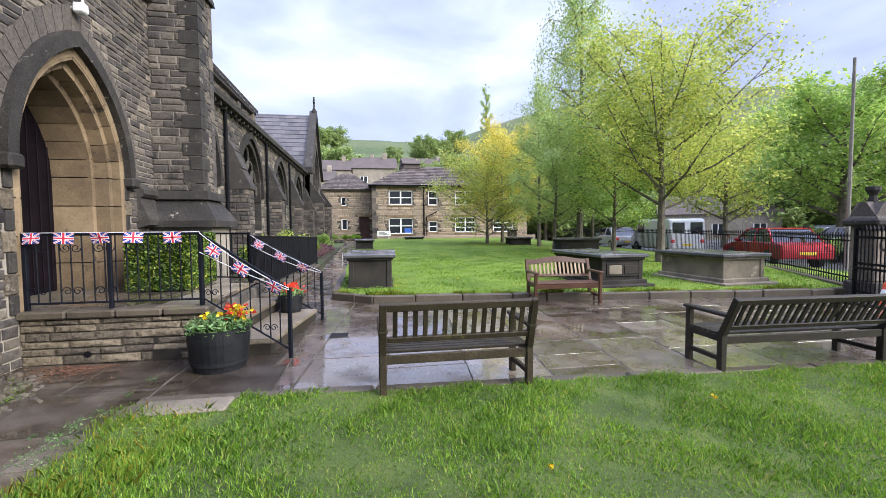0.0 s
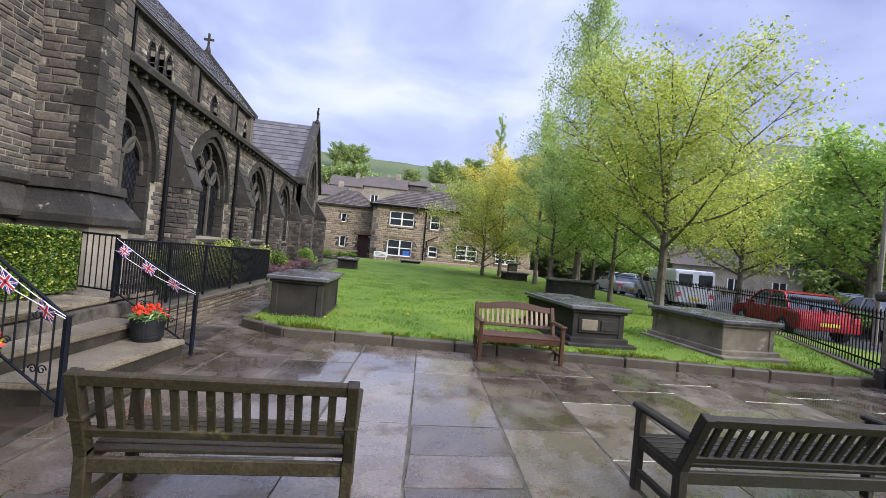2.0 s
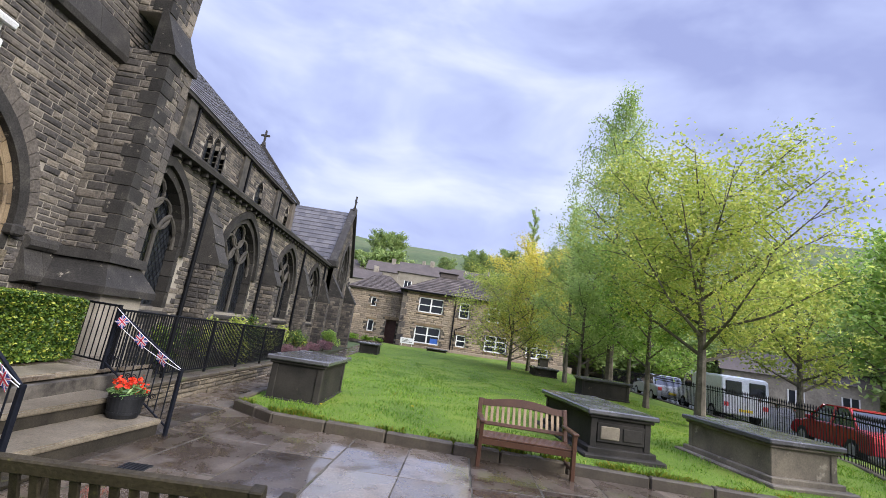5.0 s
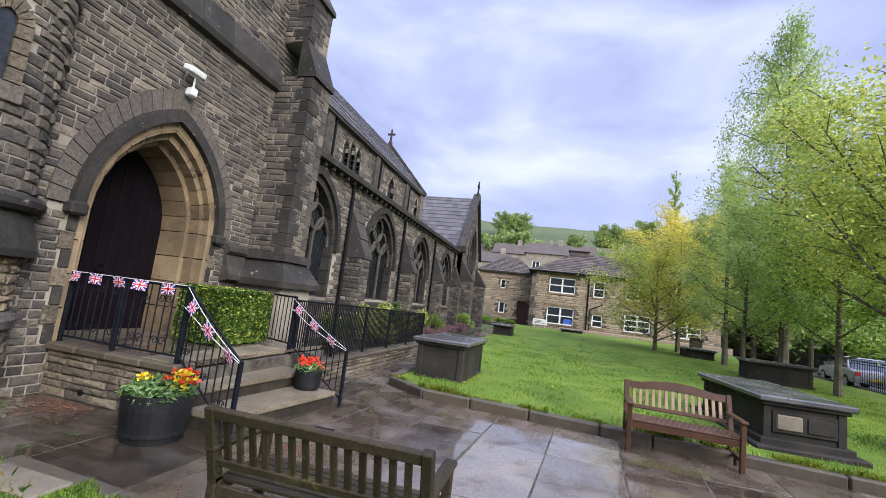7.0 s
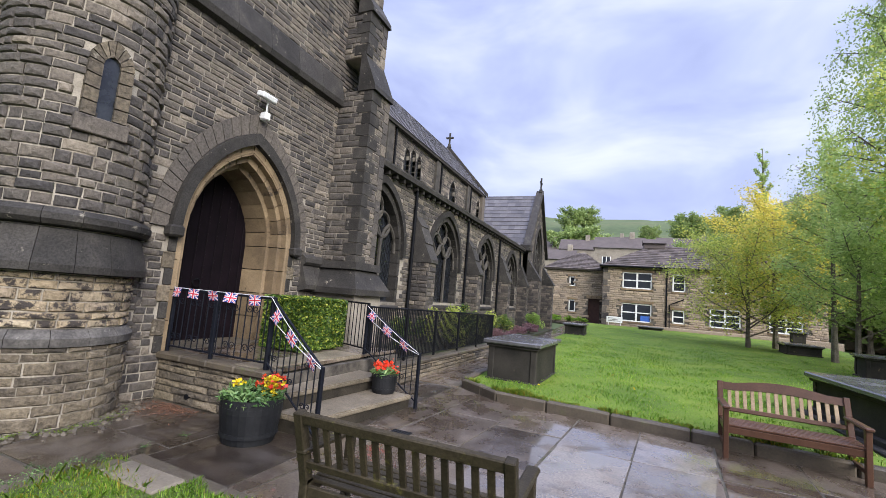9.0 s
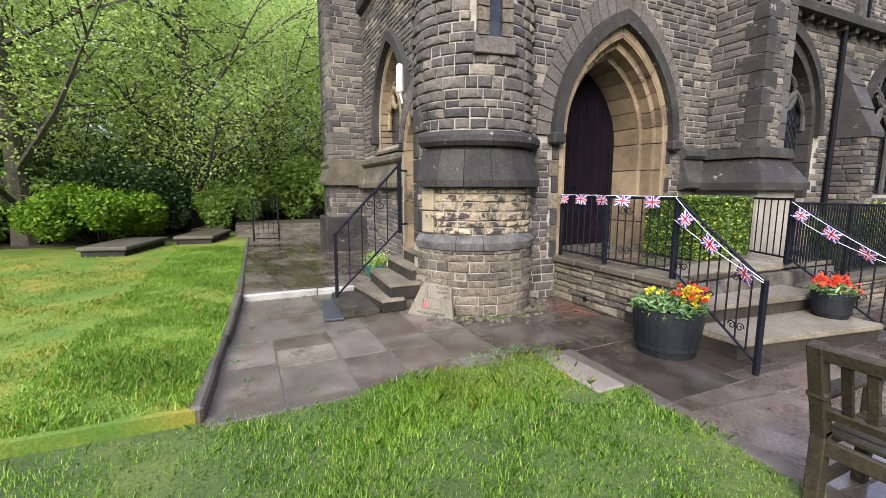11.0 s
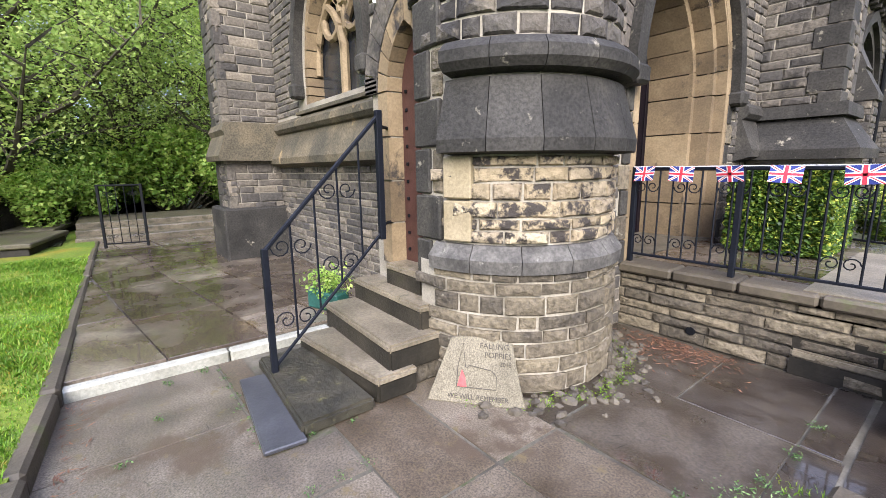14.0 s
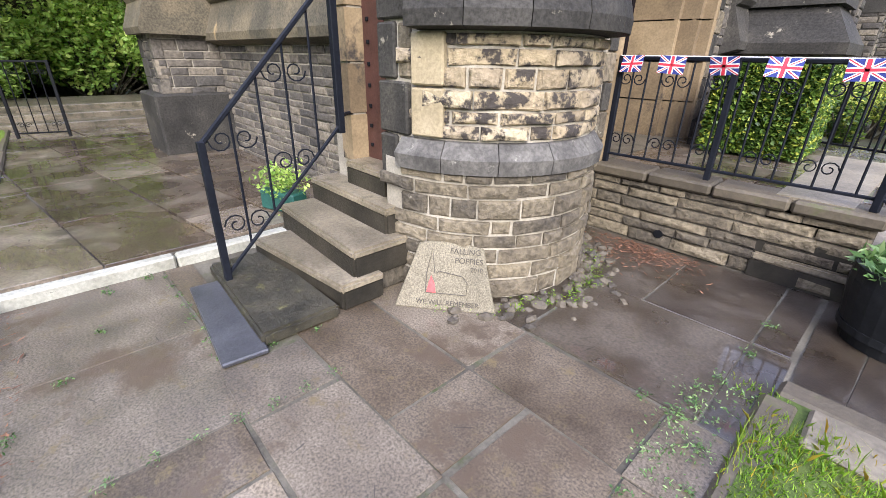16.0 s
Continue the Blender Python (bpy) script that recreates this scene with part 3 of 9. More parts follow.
def arch_top(u, a, zs, za):
    """Height of a pointed arch of half width a, springing zs and apex za at distance u from its middle."""
    u = min(abs(u), a)
    rise = za - zs
    r = (a * a + rise * rise) / (2 * a)
    return zs + math.sqrt(max(r * r - (u + r - a) ** 2, 0.0))


def arch_line(a, z0, zs, za, n=9):
    """Points (u, z) round an arched opening from the left foot over the apex to the right foot."""
    left = [(-a, z0), (-a, zs)]
    rise = za - zs
    r = (a * a + rise * rise) / (2 * a)
    ang = math.atan2(rise, r - a) if r > a else math.pi / 2
    for i in range(1, n + 1):
        t = ang * i / n
        left.append((-(r * math.cos(t) - (r - a)), zs + r * math.sin(t)))
    left[-1] = (0.0, za)
    return left + [(-u, z) for u, z in left[-2::-1]]


class Face:
    """An upright wall face: origin, direction along it, outward normal."""

    def __init__(self, ox, oy, ux, uy):
        k = math.hypot(ux, uy)
        self.o, self.u = (ox, oy), (ux / k, uy / k)
        self.n = (self.u[1], -self.u[0])

    def p(self, u, z, w=0.0):
        return (self.o[0] + self.u[0] * u + self.n[0] * w, self.o[1] + self.u[1] * u + self.n[1] * w, z)

    def m(self, u, z, w=0.0):
        x, y, zz = self.p(u, z, w)
        return Matrix(((self.u[0], self.n[0], 0, x), (self.u[1], self.n[1], 0, y), (0, 0, 1, zz), (0, 0, 0, 1)))


def wall_bm(face, u0, u1, z0, z1, thick, openings=(), top=None):
    """A wall with thickness; openings (uc, a, sill, zs, za) go through it. top(u): a sloping head."""
    bm = bmesh.new()
    cuts = {u0, u1}
    for uc, a, sill, zs, za in openings:
        for i in range(17):
            cuts.add(round(uc - a + 2 * a * i / 16, 5))
    if top:
        for i in range(13):
            cuts.add(u0 + (u1 - u0) * i / 12)
    cuts = sorted(c for c in cuts if u0 - 1e-6 <= c <= u1 + 1e-6)
    head = top or (lambda u: z1)

    def slab(ua, ub, za0, zb0, za1, zb1):
        f = [bm.verts.new(face.p(u, z, w)) for w in (0, -thick) for u, z in ((ua, za0), (ub, zb0), (ub, zb1), (ua, za1))]
        for q in ((0, 1, 2, 3), (7, 6, 5, 4), (0, 4, 5, 1), (3, 2, 6, 7), (0, 3, 7, 4), (1, 5, 6, 2)):
            bm.faces.new([f[i] for i in q])

    for ua, ub in zip(cuts, cuts[1:]):
        mid = (ua + ub) / 2
        hole = next((o for o in openings if abs(mid - o[0]) < o[1]), None)
        if hole:
            uc, a, sill, zs, za = hole
            if sill > z0 + 1e-4:
                slab(ua, ub, z0, z0, sill, sill)
            slab(ua, ub, arch_top(ua - uc, a, zs, za), arch_top(ub - uc, a, zs, za), head(ua), head(ub))
        else:
            slab(ua, ub, z0, z0, head(ua), head(ub))
    bmesh.ops.remove_doubles(bm, verts=bm.verts, dist=1e-4)
    return bm


def courses(u0, u1, z0, z1, h, length, seed, jitter=0.25):
    """Stones of a coursed wall: (u, z, width, height)."""
    r = np.random.default_rng(seed)
    out, z = [], z0
    while z < z1 - 0.03:
        hh = min(h * r.uniform(1 - jitter, 1 + jitter), z1 - z)
        u = u0 - r.uniform(0, length)
        while u < u1:
            ww = length * r.uniform(0.55, 1.6)
            a, b = max(u, u0), min(u + ww, u1)
            if b - a > 0.05:
                out.append(((a + b) / 2, z + hh / 2, b - a, hh))
            u += ww
        z += hh
    return out


def in_arch(u, z, o, grow=0.0):
    uc, a, sill, zs, za = o
    return abs(u - uc) < a + grow and z > sill - grow and z < arch_top((u - uc) * a / (a + grow), a, zs, za) + grow


BLOCKS = []


def rough_block(seed):
    """A unit stone, hewn, with an uneven face: x along, y out, z up, back at y = 0."""
    r = np.random.default_rng(seed)
    v, f = [], []
    for y, s, n in ((0.0, 0.5, 0), (0.55, 0.5, 1), (1.0, 0.41, 2)):
        for x, z in ((-1, -1), (1, -1), (1, 1), (-1, 1)):
            j = r.uniform(-0.035, 0.035, 3) if n else (0, 0, 0)
            v.append((x * s + j[0], y + j[1] * (3 if n == 2 else 0), z * s + j[2]))
    v.append((r.uniform(-0.2, 0.2), 1.25 + r.uniform(-0.2, 0.25), r.uniform(-0.2, 0.2)))
    for k in (0, 4):
        for i in range(4):
            f.append((k + i, k + (i + 1) % 4, k + 4 + (i + 1) % 4, k + 4 + i))
    for i in range(4):
        f.append((8 + i, 8 + (i + 1) % 4, 12))
    return v, f


BLOCK_VF = [rough_block(s) for s in range(6)]


def block_meshes(material):
    out = []
    for v, f in BLOCK_VF:
        me = bpy.data.meshes.new("stone")
        me.from_pydata(v, [], f)
        me.materials.append(M[material])
        out.append(me)
    return out


def joined_blocks(name, items, material, parent, label=""):
    """items: (matrix rows 3x4 as numpy, kind). All stones joined into one mesh."""
    vs, fs, k = [], [], 0
    for mat, i in items:
        v, f = BLOCK_VF[i % 6]
        a = np.asarray(v) @ mat[:, :3].T + mat[:, 3]
        vs.extend(map(tuple, a))
        fs.extend(tuple(q + k for q in g) for g in f)
        k += len(v)
    ob = raw(name, vs, fs, material, parent, label)
    return tagged(ob, kind="stuff")


def stone_matrix(face, u, z, w, h, proud, gap, sink=0.0):
    s, c = (max(w - gap, 0.02), max(h - gap, 0.02)), face
    return np.array([[c.u[0] * s[0], c.n[0] * proud, 0, c.p(u, z, -sink)[0]], [c.u[1] * s[0], c.n[1] * proud, 0, c.p(u, z, -sink)[1]], [0, 0, s[1], z]])


PIECES = []  # stones that stand as parts of their own: (matrix, kind, material, parent)


def stone_face(face, u0, u1, z0, z1, parent, h=0.115, length=0.3, seed=1, proud=0.017, gap=0.018, skip=(), grow=0.0, material="stone", single=None, top=None, piece="stone_piece"):
    """Lays hewn stones on a wall face. single(u, z): those that become parts of their own."""
    items = []
    for i, (u, z, w, hh) in enumerate(courses(u0, u1, z0, z1, h, length, seed)):
        if any(in_arch(u, z, o, grow) for o in skip) or (top and z + hh / 2 > top(u)):
            continue
        mat = stone_matrix(face, u, z, w, hh, proud * (0.6 + 0.8 * ((i * 37) % 11) / 11), gap)
        if single and single(u, z):
            PIECES.append((mat, i, piece, parent))
        else:
            items.append((mat, i))
    if items:
        joined_blocks("stonework", items, material, parent)

# ---- ground ----


def ground_z(x, y):
    """The lie of the land: level by the church door, a gentle rise to the houses, then the valley side."""
    z = -0.3
    if y > 9:
        z += 0.012 * (min(y, 50) - 9) * min(max((14 - x) / 3, 0), 1)
    d = max(y - 52, 0)
    z += 76 * (1 - math.exp(-(d / 185) ** 1.6)) if d else 0
    s = max(x - 46, 0)
    z += 40 * (1 - math.exp(-(s / 80) ** 1.4)) if s else 0
    n = max(-x - 30, 0)
    z += 20 * (1 - math.exp(-(n / 90) ** 1.5)) if n else 0
    return z


def axis_steps(lo, hi, near0, near1, fine):
    out, v, st = [], near0, fine
    while v <= near1:
        out.append(v)
        v += fine
    st, v = fine, near1
    while v < hi:
        v += st
        st *= 1.25
        out.append(v)
    st, v = fine, near0
    while v > lo:
        v -= st
        st *= 1.25
        out.insert(0, v)
    return out


gx, gy = axis_steps(-2500, 2500, -30, 60, 3.0), axis_steps(-1500, 2500, -30, 90, 3.0)
gv = [(x, y, ground_z(x, y)) for y in gy for x in gx]
gf = [(j * len(gx) + i, j * len(gx) + i + 1, (j + 1) * len(gx) + i + 1, (j + 1) * len(gx) + i) for j in range(len(gy) - 1) for i in range(len(gx) - 1)]
tagged(raw("ground", gv, gf, "hill"), "green fields and earth rising to the valley side", "ground", kind="structure")


def lawn_z(x, y):
    return 0.14 + 0.012 * max(y - 9, 0) + 0.012 * math.sin(x * 1.7) * math.cos(y * 1.3)


KERB_END, KERB0, KERB1 = (-0.85, 10.05), (0.04, 9.4), (9.6, 8.25)


def kerb_y(x):
    """The paving edge of the lawn kerb, with its cut corner."""
    line = KERB0[1] + (x - KERB0[0]) * (KERB1[1] - KERB0[1]) / (KERB1[0] - KERB0[0])
    corner = KERB0[1] + (x - KERB0[0]) * (KERB_END[1] - KERB0[1]) / (KERB_END[0] - KERB0[0])
    return np.maximum(line, corner)


def lawn_sheet(name, x0, x1, y_lo, y_hi, zf, material, label, step=0.5, skirt=0.3):
    """A turf sheet with a thickness, between two edge lines."""
    nx, ny = max(int((x1 - x0) / step), 2), 40
    v, f = [], []
    for j in range(ny + 1):
        for i in range(nx + 1):
            x = x0 + (x1 - x0) * i / nx
            lo, hi = y_lo(x), y_hi(x)
            y = lo + (hi - lo) * (j / ny) ** 1.5
            v.append((x, y, zf(x, y)))
    w = nx + 1
    for j in range(ny):
        for i in range(nx):
            f.append((j * w + i, j * w + i + 1, (j + 1) * w + i + 1, (j + 1) * w + i))
    rim = [i for i in range(w)] + [j * w + nx for j in range(1, ny + 1)] + [ny * w + i for i in range(nx - 1, -1, -1)] + [j * w for j in range(ny - 1, 0, -1)]
    base = len(v)
    for k in rim:
        v.append((v[k][0], v[k][1], v[k][2] - skirt))
    for a in range(len(rim)):
        b = (a + 1) % len(rim)
        f.append((rim[b], rim[a], base + a, base + b))
    return tagged(raw(name, v, f, material), label, "lawn", kind="structure")


lawn_sheet("lawn", -0.8, 14.2, lambda x: float(kerb_y(x)) + 0.16, lambda x: 41.0, lawn_z, "grass_soil", "mown churchyard lawn behind a stone kerb")


def front_edge(x):
    return 4.58 - 0.048 * x


def front_z(x, y):
    return 0.03 + 0.015 * math.sin(x * 2.1) * math.cos(y * 1.9)


lawn_sheet("lawn_front", -2.1, 9.4, lambda x: -14.0, lambda x: front_edge(x) - 0.1, front_z, "grass_damp", "lush wet front lawn along the paving")


def side_edge(x):
    """The edge of the side lawn along the path."""
    return 1.42 + 0.066 * min(max(-x - 2.1, 0), 3.4) + 0.025 * max(-x - 5.5, 0)


def side_z(x, y):
    return 0.13 + 0.01 * math.sin(x * 2.1) * math.cos(y * 1.9)


lawn_sheet("lawn_side", -16.0, -2.1, lambda x: -14.0, lambda x: side_edge(x), side_z, "grass_yellow", "mossy yellowing side lawn beside the church path")
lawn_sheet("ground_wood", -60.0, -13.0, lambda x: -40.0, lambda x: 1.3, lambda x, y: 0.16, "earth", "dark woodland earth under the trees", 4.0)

bm = prism([(-26, 1.4), (-2.1, 1.4), (-2.1, 4.5), (9.8, 4.0), (14.5, 4.0), (14.5, 9.5), (10, 8.4), (0.1, 9.45), (-0.8, 10.1), (-0.8, 41.5), (-4.2, 41.5), (-4.2, 5.2), (-26, 4.9)], -0.3, -0.005)
tagged(part("pavement_bed", bm, "paving_bed"), "dark soil and moss in the paving joints", "paving", kind="structure")
bm = prism([(11.2, 4.0), (11.2, 8.6), (13.2, 12.5), (15.4, 20), (17.5, 42), (44, 42), (44, -25), (11.2, -25)], -0.25, -0.012)
tagged(part("road", bm, "asphalt"), "wet grey road and car park beyond the churchyard gate", "road", kind="structure")

# ---- church ----
TOWER_S = Face(-4.0, 4.6, 0, 1)
TOWER_W = Face(-9.6, 4.6, 1, 0)
PORCH = (2.58, 1.12, 0.62, 2.4, 4.05)
WEST_WIN = (2.3, 0.95, 2.5, 3.0, 4.45)
church = thing("church", "soot-darkened coursed sandstone church with tower and gothic windows", "church")

tower_wall = part("tower_wall", wall_bm(TOWER_S, 0, 5.4, -0.3, 15, 0.6, [PORCH]), "mortar_mid", church)
west_wall = part("west_wall", wall_bm(TOWER_W, 0, 5.0, -0.3, 15, 0.6, [WEST_WIN]), "mortar_mid", church)
part("tower_back_wall", box((-9.6, 9.4, -0.3), (-4.0, 10.0, 15)), "mortar_dark", church)
part("tower_north_wall", box((-10.1, 4.6, -0.3), (-9.6, 10.0, 15)), "mortar_dark", church)
stone_face(TOWER_S, 0.6, 5.4, 0.6, 9.4, tower_wall, 0.1, 0.26, 11, gap=0.021, skip=[PORCH], grow=0.36)
stone_face(TOWER_S, 0.6, 1.46, 0.0, 0.6, tower_wall, 0.11, 0.24, 16, gap=0.021)
stone_face(TOWER_S, 1.0, 1.3, 0.6, 2.3, tower_wall, 0.1, 0.2, 14, gap=0.021)
stone_face(TOWER_S, 3.86, 4.1, 0.6, 2.3, tower_wall, 0.1, 0.2, 15, gap=0.021)
stone_face(TOWER_W, 0.0, 4.2, 2.4, 9.4, west_wall, 0.1, 0.26, 12, gap=0.021, skip=[WEST_WIN], grow=0.16)
stone_face(TOWER_W, 0.0, 4.0, 0.0, 1.72, west_wall, 0.1, 0.28, 13, piece="grey_piece", material="stone")


def arch_ring(face, o_out, o_in, z0, w0, w1, n=10):
    """A ring between two arched outlines with the same foot, from depth w0 to w1."""
    bm = bmesh.new()
    lo = arch_line(o_out[1], z0, o_out[3], o_out[4], n)
    li = arch_line(o_in[1], z0, o_in[3], o_in[4], n)
    uc = o_out[0]
    rows = []
    for (ua, za), (ub, zb) in zip(lo, li):
        rows.append([bm.verts.new(face.p(uc + u, z, w)) for u, z, w in ((ua, za, w0), (ub, zb, w0), (ub, zb, w1), (ua, za, w1))])
    for r0, r1 in zip(rows, rows[1:]):
        for k in range(4):
            bm.faces.new((r0[k], r0[(k + 1) % 4], r1[(k + 1) % 4], r1[k]))
    bm.faces.new(rows[0])
    bm.faces.new(rows[-1])
    return bm


def arch_blocks(face, o_out, o_in, z0, w0, w1, n=8, gap=0.008):
    """The same ring cut into separate dressed stones."""
    bm = bmesh.new()
    lo = arch_line(o_out[1], z0, o_out[3], o_out[4], n)
    li = arch_line(o_in[1], z0, o_in[3], o_in[4], n)
    uc = o_out[0]
    segs = []
    for k in range(len(lo) - 1):
        m_ = 4 if k in (0, len(lo) - 2) else 1
        for q in range(m_):
            segs.append([((lo[k][0] + (lo[k + 1][0] - lo[k][0]) * s / m_, lo[k][1] + (lo[k + 1][1] - lo[k][1]) * s / m_),
                          (li[k][0] + (li[k + 1][0] - li[k][0]) * s / m_, li[k][1] + (li[k + 1][1] - li[k][1]) * s / m_)) for s in (q, q + 1)])
    for (a0, b0), (a1, b1) in segs:
        length = math.hypot(a1[0] - a0[0], a1[1] - a0[1]) + 1e-6
        s = gap / length
        def lerp(p, q, t):
            return (p[0] + (q[0] - p[0]) * t, p[1] + (q[1] - p[1]) * t)
        q4 = [lerp(a0, a1, s), lerp(b0, b1, s), lerp(b0, b1, 1 - s), lerp(a0, a1, 1 - s)]
        vs = [bm.verts.new(face.p(uc + u, z, w)) for w in (w0, w1) for u, z in q4]
        for q in ((0, 1, 2, 3), (7, 6, 5, 4), (0, 4, 5, 1), (1, 5, 6, 2), (2, 6, 7, 3), (3, 7, 4, 0)):
            bm.faces.new([vs[i] for i in q])
    return bm


def arch_of(o, da, dz=None):
    """An arched outline grown by da."""
    return (o[0], o[1] + da, o[2], o[3], o[4] + (da * 1.35 if dz is None else dz))


# porch: voussoirs, hood, stepped orders, tan reveals and doors
pieces("voussoir", arch_blocks(TOWER_S, arch_of(PORCH, 0.44), arch_of(PORCH, 0.19), 2.4, 0.03, -0.05, 14), "stone", tower_wall, "rough relieving arch stones")
part("hood_mould", arch_ring(TOWER_S, arch_of(PORCH, 0.185), arch_of(PORCH, 0.03), 2.4, 0.12, -0.02, 12), "black_stone", tower_wall, "black projecting hood mould")
for side in (-1, 1):
    u = PORCH[0] + side * 1.235
    part("hood_stop", box((-0.11, -0.02, -0.13), (0.11, 0.17, 0.04), 0.03, TOWER_S.m(u, 2.4)), "black_stone", tower_wall, "carved black hood stop")
pieces("arch_stone", arch_blocks(TOWER_S, arch_of(PORCH, 0.028), arch_of(PORCH, -0.1), 0.62, 0.02, -0.2, 7), "tan_stone", tower_wall, "tan chamfered arch moulding")
pieces("arch_stone", arch_blocks(TOWER_S, arch_of(PORCH, -0.07), arch_of(PORCH, -0.19), 0.62, -0.1, -0.36, 7), "tan_stone", tower_wall, "tan arch moulding")
pieces("reveal_stone", arch_blocks(TOWER_S, arch_of(PORCH, -0.16), arch_of(PORCH, -0.27), 0.62, -0.3, -0.95, 6), "tan_stone", tower_wall, "tan ashlar porch reveal with black stains")
for off, w in ((-0.06, 0.0), (-0.16, -0.16), (-0.24, -0.33)):
    pts = [TOWER_S.p(PORCH[0] + u, z, w) for u, z in arch_line(PORCH[1] + off, 0.66, PORCH[3], PORCH[4] + off * 1.35, 10)]
    part("roll_moulding", tube(pts, 0.032, 6), "tan_stone", tower_wall)
for side in (-1, 1):
    for k in range(7):
        z0, far = 0.62 + k * 0.24, 1.31 if k % 2 else 1.25
        aa, bb = sorted((side * 1.13, side * far))
        part("quoin", box((aa, -0.02, z0), (bb, 0.03, z0 + 0.23), 0.008, TOWER_S.m(PORCH[0], 0)), "grey_piece" if k % 2 else "black_stone", tower_wall)
porch_door = thing("door_1", "tall dark plum boarded church door, shut", "door", kind="structure")
o = arch_of(PORCH, -0.27)
bm = bmesh.new()
line = [(u, z) for u, z in arch_line(o[1], 0.62, o[3], o[4], 8)]
lo = [bm.verts.new(TOWER_S.p(PORCH[0] + u, z, -0.85)) for u, z in line]
hi = [bm.verts.new(TOWER_S.p(PORCH[0] + u, z, -0.93)) for u, z in line]
bm.faces.new(lo)
bm.faces.new(hi[::-1])
for i in range(len(line)):
    j = (i + 1) % len(line)
    bm.faces.new((lo[i], lo[j], hi[j], hi[i]))
part("leaf", bm, "door_dark", porch_door)
for k in range(9):
    u = -0.76 + k * 0.19
    part("batten", box((u - 0.012, 0, 0.64), (u + 0.012, 0.02, arch_top(u, o[1], o[3], o[4]) - 0.05), 0.004, TOWER_S.m(PORCH[0], 0, -0.85)), "door_dark", porch_door)
bm = tube([TOWER_S.p(PORCH[0] - 0.1 + 0.07 * math.cos(t), 1.62 + 0.07 * math.sin(t), -0.815) for t in np.linspace(0, 6.28, 13)], 0.012)
part("ring_handle", bm, "iron", porch_door, "round iron ring handle")
part("porch_floor", box((0, -1.3, 0.5), (2.3, 0.0, 0.635), 0.0, TOWER_S.m(PORCH[0] - 1.15, 0)), "step", church)
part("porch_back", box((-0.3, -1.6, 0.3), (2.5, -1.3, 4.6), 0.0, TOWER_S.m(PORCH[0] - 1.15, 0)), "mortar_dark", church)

# tower string course, weathered plinth
WEATHER = [(0.0, 1.6), (0.2, 1.66), (0.21, 1.75), (0.06, 2.13), (0.1, 2.15), (0.14, 2.2), (0.13, 2.28), (0.06, 2.34), (0.0, 2.36)]


def swept(face, profile, u0, u1, n, gap=0.006):
    """A moulding along a face, cut into n stones. profile: (out, z)."""
    bm = bmesh.new()
    for k in range(n):
        a, b = u0 + (u1 - u0) * k / n, u0 + (u1 - u0) * (k + 1) / n - gap
        rows = [[bm.verts.new(face.p(u, z, w)) for w, z in profile] for u in (a, b)]
        bm.faces.new(rows[0])
        bm.faces.new(rows[1])
        for i in range(len(profile)):
            j = (i + 1) % len(profile)
            bm.faces.new((rows[0][i], rows[0][j], rows[1][j], rows[1][i]))
    return bm


STRING = [(0.0, 5.72), (0.13, 5.76), (0.16, 5.86), (0.05, 6.34), (0.0, 6.4)]
pieces("string_course", swept(TOWER_S, STRING, 0.4, 4.7, 6), "black_stone", church, "black sloping string course")
pieces("string_course", swept(TOWER_W, STRING, 0.0, 4.6, 6), "black_stone", church)
pieces("plinth_course", swept(TOWER_S, WEATHER, 4.08, 4.75, 2), "black_stone", church, "black sloping plinth course")
pieces("plinth_course", swept(TOWER_W, WEATHER, 0.0, 3.72, 6), "grey_tan", church)


